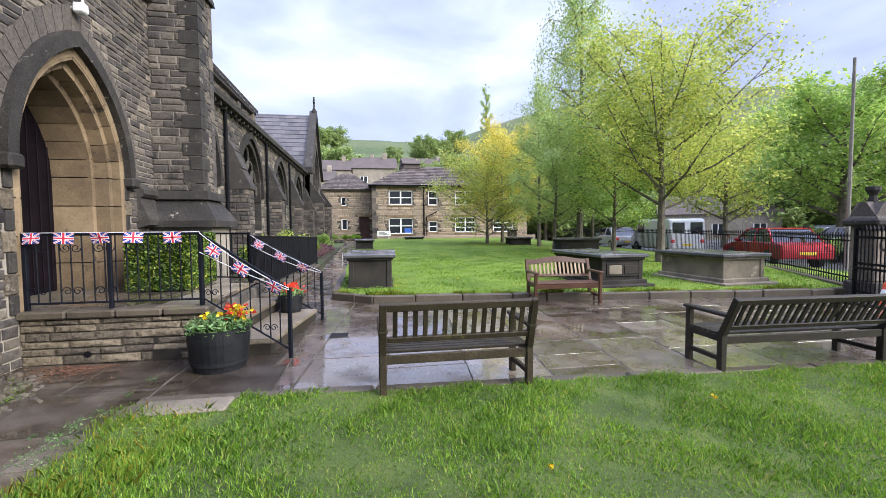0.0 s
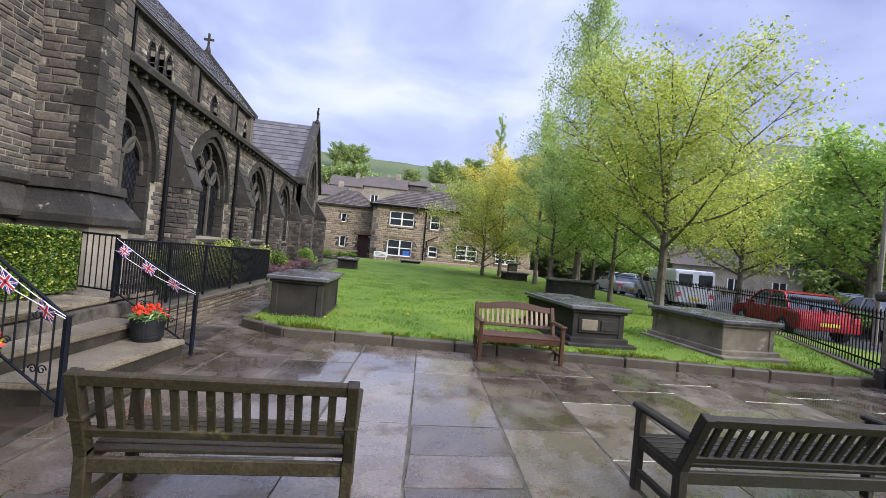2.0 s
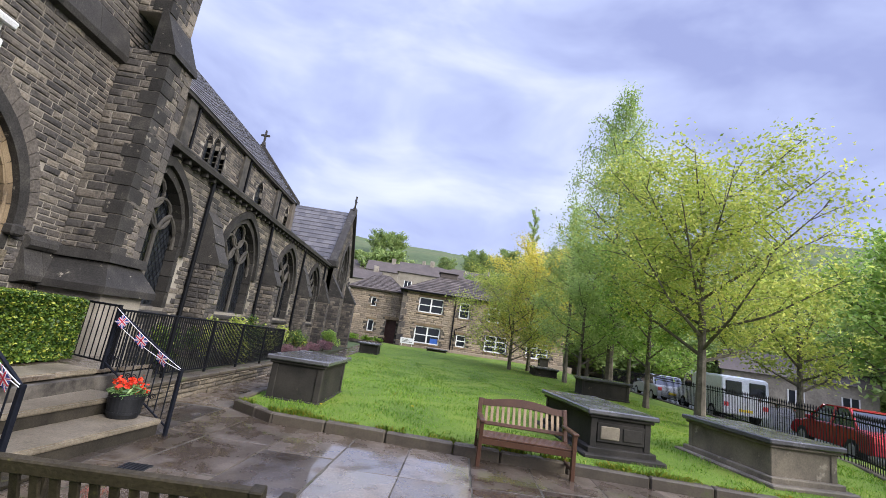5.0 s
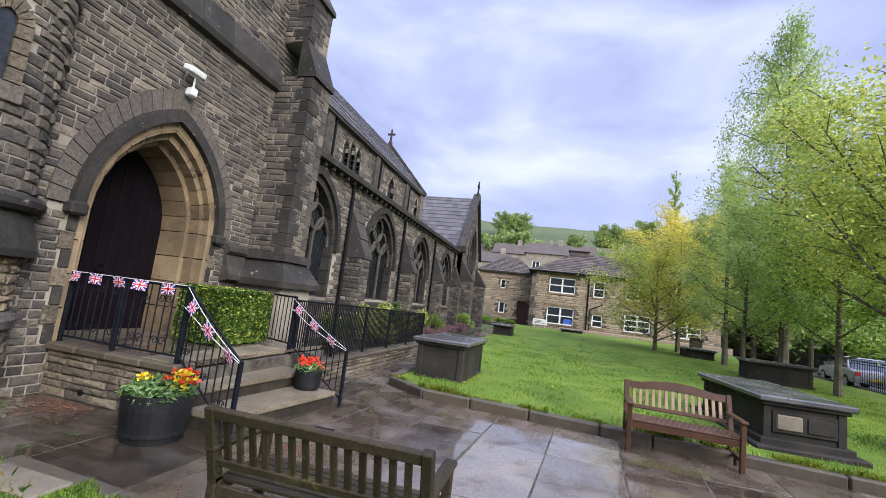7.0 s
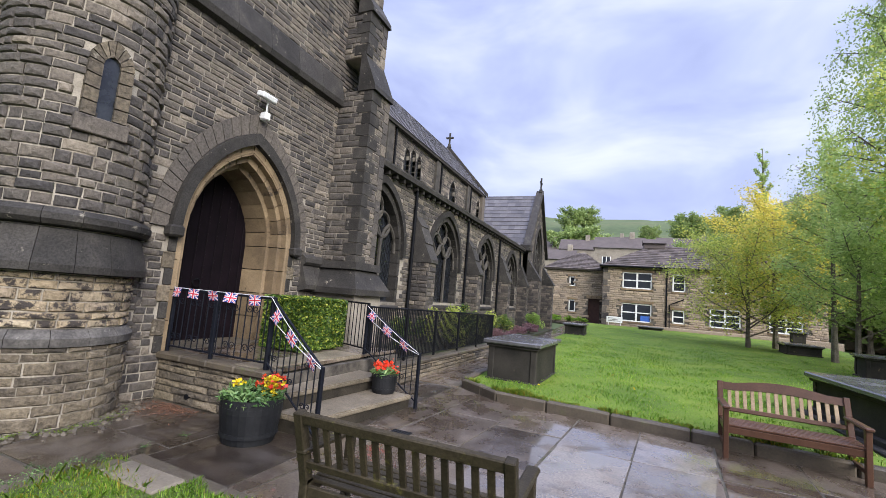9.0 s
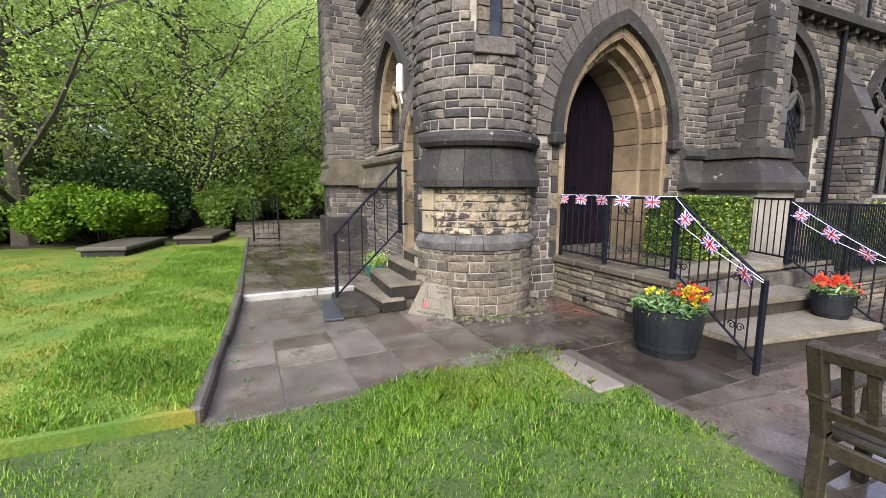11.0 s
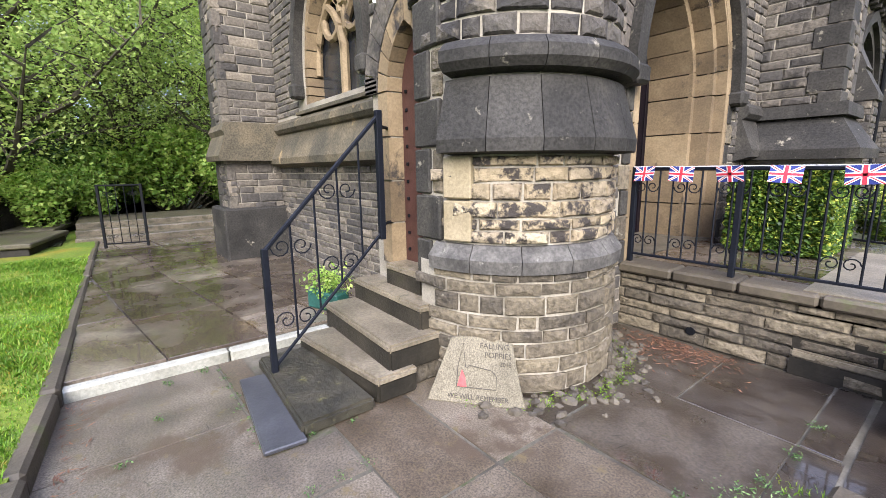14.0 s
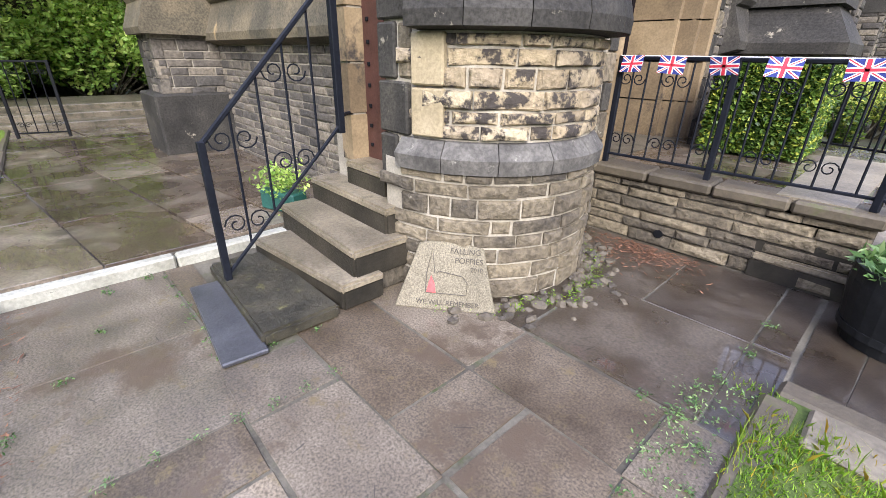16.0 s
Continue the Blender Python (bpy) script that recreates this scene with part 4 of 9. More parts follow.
def buttress(name, face, u0, u1, stages, plinth_out, parent, seed):
    """A stepped buttress out of a wall face: stages (z0, z1, out) with sloped black caps between."""
    wall = part(name, wall_bm(Face(*face.p(u0, 0, 0)[:2], *face.u), 0, 0.01, 0, 0.02, 0.01), "mortar_dark", parent)
    for k, (z0, z1, out) in enumerate(stages):
        part("stage", box((u0, -0.05, z0), (u1, out, z1), 0.0, face.m(0, 0)), "mortar_mid", wall)
        fr = Face(*face.p(u0, 0, out)[:2], *face.u)
        stone_face(fr, 0.0, u1 - u0, z0, z1, wall, 0.13, 0.3, seed + k, gap=0.016)
        sw = Face(*face.p(u0, 0, 0)[:2], *face.n)
        sw.n = (-face.u[0], -face.u[1])
        stone_face(sw, 0.0, out, z0, z1, wall, 0.13, 0.34, seed + 20 + k, gap=0.016)
        se = Face(*face.p(u1, 0, 0)[:2], *face.n)
        se.n = face.u
        stone_face(se, 0.0, out, z0, z1, wall, 0.13, 0.34, seed + 40 + k, gap=0.016)
        z = z0 + 0.05
        q = 0
        while z < z1 - 0.2:
            hq = 0.26
            lx = 0.2 if q % 2 else 0.32
            bm = box((u0 - 0.028, out - lx, z), (u0 + (0.34 if q % 2 else 0.2), out + 0.028, z + hq - 0.012), 0.006, face.m(0, 0))
            part("quoin", bm, "black_stone", wall)
            part("quoin", box((u1 - 0.18, out - 0.1, z), (u1 + 0.02, out + 0.026, z + hq - 0.012), 0.006, face.m(0, 0)), "stone_piece", wall)
            z += hq
            q += 1
        if k + 1 < len(stages):
            nxt = stages[k + 1][2]
            zt = stages[k + 1][0]
            part("cap", extruded([(nxt - 0.1, z1 - 0.02), (out + 0.09, z1 - 0.02), (out + 0.07, z1 + 0.1), (nxt - 0.02, zt + 0.1), (nxt - 0.1, zt + 0.1)], "x", u0 - 0.05, u1 + 0.05, face.m(0, 0)),
                 "black_stone", wall, "black sloped buttress cap")
    if plinth_out:
        out = stages[0][2]
        p = plinth_out
        part("plinth", box((u0 - p * 0.5, -0.05, -0.2), (u1 + p * 0.5, out + p * 0.6, 1.7), 0.01, face.m(0, 0)), "mortar_mid", wall)
        bm = bmesh.new()
        for (z0, d0), (z1, d1) in (((1.62, p * 1.0), (1.74, p * 1.0)), ((1.74, p * 1.0), (2.14, 0.07)), ((2.14, 0.14), (2.3, 0.12))):
            lo = [(u0 - d0, -0.05), (u1 + d0, -0.05), (u1 + d0, out + d0), (u0 - d0, out + d0)]
            hi = [(u0 - d1, -0.05), (u1 + d1, -0.05), (u1 + d1, out + d1), (u0 - d1, out + d1)]
            va = [bm.verts.new((face.m(0, 0) @ Vector((a, b, z0)))) for a, b in lo]
            vb = [bm.verts.new((face.m(0, 0) @ Vector((a, b, z1)))) for a, b in hi]
            bm.faces.new(va)
            bm.faces.new(vb)
            for i in range(4):
                bm.faces.new((va[i], va[(i + 1) % 4], vb[(i + 1) % 4], vb[i]))
        pieces("plinth_cap", bm, "black_stone", wall, "black sloping plinth course")
    return wall


buttress("buttress", TOWER_S, 4.72, 5.42, [(-0.2, 6.1, 0.86), (6.9, 8.0, 0.6), (8.5, 12.0, 0.38)], 0.32, church, 40)
buttress("buttress", TOWER_W, -0.75, 0.05, [(-0.2, 7.5, 0.86), (8.2, 12.0, 0.6)], 0.0, church, 50)
bx = thing("plinth_block", "dark weathered buttress base with tan lip", "buttress", kind="structure")
part("base", box((-10.45, 3.58, -0.2), (-9.42, 4.62, 0.95), 0.03), "black_stone", bx)
part("weathering", extruded([(3.6, 1.72), (3.58, 1.8), (3.7, 2.12), (3.66, 2.2), (3.72, 2.32), (4.6, 2.32), (4.6, 1.72)], "x", -10.45, -9.38), "grey_tan", bx)

# farther dark corner of the church by the wood
far_corner = part("far_buttress", box((-15.2, 4.9, -0.2), (-14.2, 7.5, 6.4), 0.02), "mortar_dark", church)
stone_face(Face(-15.2, 4.9, 1, 0), 0, 1.0, 0, 6.4, far_corner, 0.12, 0.3, 61)
fe = Face(-14.2, 4.9, 0, 1)
stone_face(fe, 0, 2.6, 0, 6.4, far_corner, 0.12, 0.3, 62)
part("far_cap", extruded([(4.8, 6.4), (4.8, 6.55), (5.6, 7.3), (7.5, 7.3), (7.5, 6.4)], "x", -15.3, -14.1), "black_stone", far_corner)
far_wall = part("far_wall", box((-14.4, 7.3, -0.2), (-10.0, 7.7, 9.0)), "mortar_dark", church)
stone_face(Face(-14.4, 7.3, 1, 0), 0, 4.4, 0, 8, far_wall, 0.12, 0.3, 63)

# west window with blind tracery
part("window_hood", arch_ring(TOWER_W, arch_of(WEST_WIN, 0.17), arch_of(WEST_WIN, 0.02), 2.75, 0.13, -0.02, 10), "black_stone", west_wall)
pieces("frame_stone", arch_blocks(TOWER_W, arch_of(WEST_WIN, 0.02), arch_of(WEST_WIN, -0.1), 2.5, -0.02, -0.3, 7), "tan_stone", west_wall)
part("window_sill", extruded([(-0.3, 2.36), (0.1, 2.36), (0.1, 2.4), (-0.3, 2.56)], "x", 1.2, 3.4, TOWER_W.m(0, 0)), "grey_tan", west_wall)
for side in (-1, 1):
    part("hood_stop", box((-0.1, -0.02, -0.16), (0.1, 0.17, 0.04), 0.03, TOWER_W.m(WEST_WIN[0] + side * 1.05, 2.75)), "black_stone", west_wall)


def tracery(face, o, w, rr, mat, parent, lights=3):
    """Mullions, light heads and circles of a gothic window."""
    uc, a, sill, zs, za = o
    bm = bmesh.new()
    for k in range(1, lights):
        u = -a + 2 * a * k / lights
        add_tube(bm, [face.p(uc + u, sill, w), face.p(uc + u, zs + 0.1, w)], rr, 6)
    for k in range(lights):
        c = -a + 2 * a * (k + 0.5) / lights
        h = a / lights
        add_tube(bm, [face.p(uc + c + u, z, w) for u, z in arch_line(h, zs - 0.1, zs, zs + h * 1.7, 5)], rr * 0.9, 6)
    rc = a * 0.3
    for cx, cz in ((-a * 0.36, zs + (za - zs) * 0.42), (a * 0.36, zs + (za - zs) * 0.42), (0, zs + (za - zs) * 0.7)):
        add_tube(bm, [face.p(uc + cx + rc * math.cos(t), cz + rc * math.sin(t), w) for t in np.linspace(0, 2 * math.pi, 15)], rr * 0.85, 6)
    return part("tracery", bm, mat, parent)


def glazing(face, o, w, parent, mat="glass_dark"):
    line = arch_line(o[1], o[2], o[3], o[4], 8)
    bm = bmesh.new()
    lo = [bm.verts.new(face.p(o[0] + u, z, w)) for u, z in line]
    hi = [bm.verts.new(face.p(o[0] + u, z, w - 0.02)) for u, z in line]
    bm.faces.new(lo)
    bm.faces.new(hi[::-1])
    for i in range(len(line)):
        j = (i + 1) % len(line)
        bm.faces.new((lo[i], lo[j], hi[j], hi[i]))
    return part("glazing", bm, mat, parent)


def leading(face, o, w, parent, step=0.14):
    """Diamond lead lines over a window."""
    bm = bmesh.new()
    uc, a, sill, zs, za = o
    for sgn in (-1, 1):
        c = sill - 2 * a
        while c < za + 2 * a:
            pts = []
            for i in range(41):
                u = -a + 2 * a * i / 40
                z = c + sgn * u * 1.5
                if sill < z < arch_top(u, a, zs, za):
                    pts.append((u, z))
            if len(pts) > 1:
                p, q = pts[0], pts[-1]
                add_tube(bm, [face.p(uc + p[0], p[1], w), face.p(uc + q[0], q[1], w)], 0.006, 3)
            c += step * 1.6
    return tagged(part("leading", bm, "iron", parent), kind="stuff")


ww = arch_of(WEST_WIN, -0.1)
tracery(TOWER_W, ww, -0.2, 0.06, "tan_stone", west_wall, 2)
glazing(TOWER_W, ww, -0.26, west_wall)

# stair turret
TC, TR = (-4.33, 4.78), 0.8
turret = thing("turret", "round stone stair turret with sloping black plinth band", "turret")
A0, A1 = radians(-215), radians(72)


def ring_part(name, profile, mat, n=14, label="", a0=A0, a1=A1):
    bm = bmesh.new()
    for k in range(n):
        b0, b1 = a0 + (a1 - a0) * k / n, a0 + (a1 - a0) * (k + 1) / n - 0.006
        add_lathe(bm, profile + [profile[0]], 7, b0, b1, *TC)
        for b in (b0, b1):
            bm.faces.new([bm.verts.new((TC[0] + r * math.cos(b), TC[1] + r * math.sin(b), z)) for r, z in profile])
    bmesh.ops.remove_doubles(bm, verts=bm.verts, dist=1e-5)
    return pieces(name, bm, mat, turret, label)


bm = bmesh.new()
add_lathe(bm, [(TR, 2.72), (TR, 15)], 48, 0, 2 * math.pi, *TC)
add_lathe(bm, [(TR, -0.2), (TR, 2.72)], 36, radians(-101), radians(150), *TC)
drum = part("drum", bm, "mortar", turret)
ring_part("band", [(TR - 0.05, 0.86), (TR + 0.09, 0.86), (TR + 0.1, 0.95), (TR + 0.03, 1.04), (TR - 0.05, 1.05)], "lichen_stone", 7, "grey lichened chamfered band", radians(-86))
ring_part("weathering", [(TR - 0.05, 1.64), (TR + 0.15, 1.66), (TR + 0.155, 1.74), (TR + 0.045, 2.12), (TR - 0.05, 2.14)], "black_stone", 7, "black sloping plinth course", radians(-77))
ring_part("roll", [(TR - 0.05, 2.13), (TR + 0.1, 2.16), (TR + 0.14, 2.21), (TR + 0.14, 2.28), (TR + 0.08, 2.34), (TR - 0.05, 2.36)], "black_stone", 7, "black rounded string course", radians(-76))


def turret_stones(z0, z1, h, length, seed, r, single, piece, mat, proud=0.03):
    items = []
    for i, (s, z, w, hh) in enumerate(courses(A0 * r, A1 * r, z0, z1, h, length, seed)):
        a = s / r
        if z < 2.75 and a < (-1.4 if 1.0 < z < 1.7 else -1.66):
            continue
        if z > 2.5 and abs(a - SLIT[0]) * r < 0.2 and SLIT[1] - 0.12 < z < SLIT[2] + 0.22:
            continue
        c, sn = math.cos(a), math.sin(a)
        p = proud * (0.6 + 0.8 * ((i * 37) % 11) / 11)
        ww_, hh_ = max(w - 0.016, 0.03), max(hh - 0.016, 0.03)
        x, y = TC[0] + (r - 0.012) * c, TC[1] + (r - 0.012) * sn
        mat_ = np.array([[-sn * ww_, c * p, 0, x], [c * ww_, sn * p, 0, y], [0, 0, hh_, z]])
        if single and -2.6 < a < 1.2:
            PIECES.append((mat_, i, piece, drum))
        else:
            items.append((mat_, i))
    if items:
        joined_blocks("stonework", items, mat, drum)


for k, (z0, z1) in enumerate(((1.06, 1.34), (1.355, 1.64))):
    a = radians(-72)
    m_ = Matrix.Translation((TC[0] + (TR - 0.02) * math.cos(a), TC[1] + (TR - 0.02) * math.sin(a), 0)) @ pose(0, 0, 0, 0, 0, math.degrees(a) - 90)
    part("dressed_block", box((-0.11, -0.02, z0), (0.11, 0.06, z1), 0.01, m_), "cream_stone", turret, "plain cream dressed stone block")
SLIT = (radians(-10), 3.43, 4.18)
bm = bmesh.new()
add_lathe(bm, [(TR + 0.05, -0.2), (TR + 0.05, 0.9)], 40, radians(-97), A1, *TC)
part("plinth_drum", bm, "mortar", turret)
turret_stones(0.0, 0.86, 0.125, 0.24, 21, TR + 0.05, True, "grey_piece", "stone")
turret_stones(1.05, 1.64, 0.1, 0.26, 22, TR, True, "pale_piece", "stone", 0.034)
turret_stones(2.36, 5.2, 0.12, 0.22, 23, TR, False, "stone_piece", "stone", 0.032)
turret_stones(5.2, 9.5, 0.12, 0.24, 24, TR, False, "stone_piece", "stone", 0.03)
sa = SLIT[0]
SLITF = Face(TC[0] + TR * math.cos(sa) + 0.2 * math.sin(sa), TC[1] + TR * math.sin(sa) - 0.2 * math.cos(sa), -math.sin(sa), math.cos(sa))
so = (0.2, 0.085, SLIT[1], SLIT[2] - 0.12, SLIT[2])
pieces("slit_stone", arch_blocks(SLITF, (0.2, 0.22, 0, SLIT[2] - 0.1, SLIT[2] + 0.2), so, SLIT[1], 0.05, -0.1, 4), "grey_piece", turret, "dressed stone of the slit window")
part("slit_sill", box((-0.06, -0.1, SLIT[1] - 0.2), (0.46, 0.055, SLIT[1] - 0.005), 0.01, SLITF.m(0, 0)), "stone_piece", turret)
glazing(SLITF, so, 0.008, turret)

# small stair door beside the turret, with its steps
DOORF = Face(-5.36, 4.1, 1, 0)
DO = (0.57, 0.29, 0.7, 2.2, 2.7)
dwall = part("stair_door_wall", wall_bm(DOORF, 0, 0.92, -0.2, 3.05, 0.22, [DO]), "mortar", church)
pieces("jamb_stone", arch_blocks(DOORF, arch_of(DO, 0.14), arch_of(DO, -0.012), 0.72, 0.03, -0.2, 5), "tan_stone", dwall, "tan dressed door jambs")
pieces("voussoir", arch_blocks(DOORF, arch_of(DO, 0.36), arch_of(DO, 0.15), 2.35, 0.035, -0.05, 7), "stone", dwall)
part("door_return", box((-5.36, 4.3, -0.2), (-5.1, 4.64, 3.05)), "stone_piece", dwall)
stone_face(DOORF, 0, 0.92, 2.3, 3.05, dwall, 0.12, 0.25, 65, skip=[DO], grow=0.34)
for k in range(6):
    a = radians(-92)
    m_ = Matrix.Translation((TC[0] + (TR - 0.02) * math.cos(a), TC[1] + (TR - 0.02) * math.sin(a), 0)) @ pose(0, 0, 0, 0, 0, math.degrees(a) - 90)
    x_ = -0.14 if k % 2 else -0.02
    part("quoin", box((x_, -0.04, 0.72 + k * 0.33), (0.165, 0.045, 1.037 + k * 0.33), 0.012, m_), "black_stone", dwall)
    if k % 2 == 0:
        for q in range(2):
            part("quoin_filler", box((-0.15, -0.04, 0.725 + k * 0.33 + q * 0.16), (x_ - 0.012, 0.03, 0.87 + k * 0.33 + q * 0.16), 0.015, m_), "grey_piece", dwall)
stair_door = thing("door_2", "narrow brown studded arched door in tan jambs, shut", "door", kind="structure")
leaf = glazing(DOORF, DO, -0.12, stair_door, "door_brown")
leaf.name = "leaf"
for k in range(10):
    for u in (0.36, 0.8):
        part("stud", box((-0.014, 0, -0.014), (0.014, 0.016, 0.014), 0.004, DOORF.m(u, 0.85 + k * 0.15, -0.12)), "iron", stair_door)

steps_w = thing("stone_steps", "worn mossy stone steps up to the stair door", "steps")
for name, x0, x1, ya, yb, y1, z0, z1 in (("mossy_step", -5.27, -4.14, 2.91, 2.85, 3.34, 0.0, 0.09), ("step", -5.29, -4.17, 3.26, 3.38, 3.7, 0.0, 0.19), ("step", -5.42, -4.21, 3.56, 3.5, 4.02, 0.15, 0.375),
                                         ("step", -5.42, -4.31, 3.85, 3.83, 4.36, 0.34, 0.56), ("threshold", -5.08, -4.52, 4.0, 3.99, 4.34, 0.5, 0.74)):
    # Solid steps: body coloured as shaded faces, thin added slab as the sky-lit top.
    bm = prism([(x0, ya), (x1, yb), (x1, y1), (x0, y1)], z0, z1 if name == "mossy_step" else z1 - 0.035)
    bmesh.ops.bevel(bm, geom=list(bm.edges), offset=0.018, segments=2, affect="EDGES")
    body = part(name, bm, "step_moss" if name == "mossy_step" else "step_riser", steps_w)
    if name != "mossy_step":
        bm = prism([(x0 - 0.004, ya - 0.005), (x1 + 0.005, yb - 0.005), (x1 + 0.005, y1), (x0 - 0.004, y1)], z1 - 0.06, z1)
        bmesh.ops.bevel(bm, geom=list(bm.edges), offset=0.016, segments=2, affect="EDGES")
        part("tread", bm, "step_tread", body, "worn lichen-spotted tread, sky light in its colour")
for x0, x1, y0, z0, z1 in ((-5.38, -4.24, 3.64, 0.0, 0.16), (-5.36, -4.34, 3.98, 0.16, 0.35)):
    part("rubble", box((x0, y0, z0), (x1, 4.5, z1), 0.02), "grey_piece", steps_w)

# aisle
AISLE = Face(-4.0, 10.0, 0, 1)
AW = [(1.45, 1.3, 1.45, 2.95, 4.6), (6.05, 1.42, 1.5, 2.9, 4.62), (10.95, 1.4, 1.5, 2.9, 4.6), (15.9, 1.3, 1.5, 2.9, 4.5)]
aisle = part("aisle_wall", wall_bm(AISLE, 0.0, 19.0, -0.2, 5.0, 0.6, AW), "mortar_mid", church)
stone_face(AISLE, 0.0, 19.0, 0.3, 5.0, aisle, 0.125, 0.34, 71, skip=AW, grow=0.17)
for o in AW:
    part("window_hood", arch_ring(AISLE, arch_of(o, 0.18), arch_of(o, 0.02), o[3] - 0.2, 0.11, -0.02, 9), "black_stone", aisle, "black window hood mould")
    pieces("frame_stone", arch_blocks(AISLE, arch_of(o, 0.02), arch_of(o, -0.12), o[2], 0.015, -0.26, 6), "black_stone", aisle)
    part("window_sill", extruded([(-0.3, o[2] - 0.2), (0.08, o[2] - 0.2), (0.08, o[2] - 0.12), (-0.3, o[2] + 0.06)], "x", o[0] - o[1] - 0.1, o[0] + o[1] + 0.1, AISLE.m(0, 0)), "black_stone", aisle)
    oi = arch_of(o, -0.12)
    tracery(AISLE, oi, -0.14, 0.055, "tracery", aisle, 3)
    glazing(AISLE, oi, -0.24, aisle)
    leading(AISLE, oi, -0.225, aisle)
for u in (3.8, 8.6, 13.55, 18.1):
    b = part("buttress", box((u - 0.26, -0.02, -0.2), (u + 0.26, 0.6, 2.75), 0.01, AISLE.m(0, 0)), "tracery", church)
    stone_face(Face(-3.4, 10.0 + u - 0.26, 0, 1), 0, 0.52, 0.0, 2.75, b, 0.13, 0.3, 180 + int(u))
    side = Face(-4.0, 10.0 + u - 0.26, 1, 0)
    stone_face(side, 0, 0.6, 0.0, 2.75, b, 0.13, 0.3, 80 + int(u))
    part("cap", extruded([(0.0, 2.72), (0.66, 2.72), (0.66, 2.82), (0.42, 3.3), (0.45, 3.32), (0.24, 3.82), (0.26, 3.84), (0.0, 4.2)], "x", u - 0.29, u + 0.29, AISLE.m(0, 0)), "black_stone", b, "black sloped buttress cap")
part("gutter", extruded([(0.0, 4.98), (0.26, 4.98), (0.28, 5.12), (0.0, 5.14)], "x", 0.0, 19.0, AISLE.m(0, 0)), "black_stone", church, "black eaves gutter")
for k in range(44):
    part("corbel", box((-0.05, 0, 4.86), (0.05, 0.18, 4.98), 0.01, AISLE.m(0.2 + k * 0.43, 0)), "black_stone", church)
for u in (3.35, 8.2, 13.1, 17.9):
    part("downpipe", tube([AISLE.p(u, 0.3, 0.09), AISLE.p(u, 4.95, 0.09)], 0.05, 8), "iron", church)


def slate_roof(name, p00, p10, p11, p01, rows, cols, mat, parent, lift=0.03, seed=3):
    """A pitched roof of single slates. p00-p10: eaves; p01-p11: ridge."""
    p00, p10, p11, p01 = map(Vector, (p00, p10, p11, p01))
    r = np.random.default_rng(seed)
    nrm = (p10 - p00).cross(p01 - p00).normalized()
    if nrm.z < 0:
        nrm = -nrm
    v, f = [], []
    for j in range(rows):
        t0, t1 = j / rows, (j + 1.15) / rows
        cuts = [0.0]
        while cuts[-1] < 1:
            cuts.append(cuts[-1] + r.uniform(0.7, 1.3) / cols)
        cuts[-1] = 1.0
        for a, b in zip(cuts, cuts[1:]):
            g = 0.04 / cols
            base = len(v)
            for s, t, h in ((a, t0, lift), (b - g, t0, lift), (b - g, t1, 0.004), (a, t1, 0.004)):
                t = min(t, 1)
                lo, hi = p00.lerp(p10, s), p01.lerp(p11, s)
                v.append(tuple(lo.lerp(hi, t) + nrm * (h + 0.004)))
            for s, t in ((a, t0), (b - g, t0)):
                v.append(tuple(p00.lerp(p10, s).lerp(p01.lerp(p11, s), t) - nrm * 0.02))
            f += [(base, base + 1, base + 2, base + 3), (base + 4, base + 5, base + 1, base)]
    bm = bmesh.new()
    q = [bm.verts.new(p) for p in (p00, p10, p11, p01)]
    q2 = [bm.verts.new(p - nrm * 0.12) for p in (p00, p10, p11, p01)]
    bm.faces.new(q)
    bm.faces.new(q2[::-1])
    for i in range(4):
        bm.faces.new((q[i], q[(i + 1) % 4], q2[(i + 1) % 4], q2[i]))
    deck = part(name, bm, mat, parent)
    tagged(raw("slate_cover", v, f, mat, deck), kind="stuff")
    return deck


slate_roof("aisle_roof", (-3.72, 10, 5.1), (-3.72, 29, 5.1), (-7.2, 29, 6.6), (-7.2, 10, 6.6), 9, 40, "slate_roof", church)

# nave with clerestory
NAVE = Face(-7.2, 10.0, 0, 1)
CL = [(8.35, 0.22, 6.85, 7.8, 8.3), (8.95, 0.22, 6.85, 7.95, 8.45), (9.55, 0.22, 6.85, 7.8, 8.3), (14.0, 0.42, 6.85, 7.6, 8.3), (3.0, 0.22, 6.85, 7.8, 8.3), (3.6, 0.22, 6.85, 7.95, 8.45), (18.6, 0.25, 6.85, 7.8, 8.3)]
nave = part("nave_wall", wall_bm(NAVE, 0.0, 19.5, 5.0, 8.8, 0.5, CL), "mortar_mid", church)
stone_face(NAVE, 0.0, 19.5, 6.3, 8.8, nave, 0.14, 0.36, 91, skip=CL, grow=0.1)
for o in CL:
    pieces("frame_stone", arch_blocks(NAVE, arch_of(o, 0.06), o, o[2], 0.02, -0.2, 4), "black_stone", nave)
    glazing(NAVE, o, -0.15, nave)
for u in (6.6, 11.6, 16.4, 1.6):
    part("pilaster", box((u - 0.25, 0, 6.4), (u + 0.25, 0.14, 8.75), 0.01, NAVE.m(0, 0)), "tracery", nave)
    part("downpipe", tube([NAVE.p(u + 0.5, 6.5, 0.09), NAVE.p(u + 0.5, 8.75, 0.09)], 0.05, 8), "iron", church)
part("nave_gutter", extruded([(0.0, 8.74), (0.22, 8.74), (0.24, 8.88), (0.0, 8.9)], "x", 0.0, 19.6, NAVE.m(0, 0)), "black_stone", church)
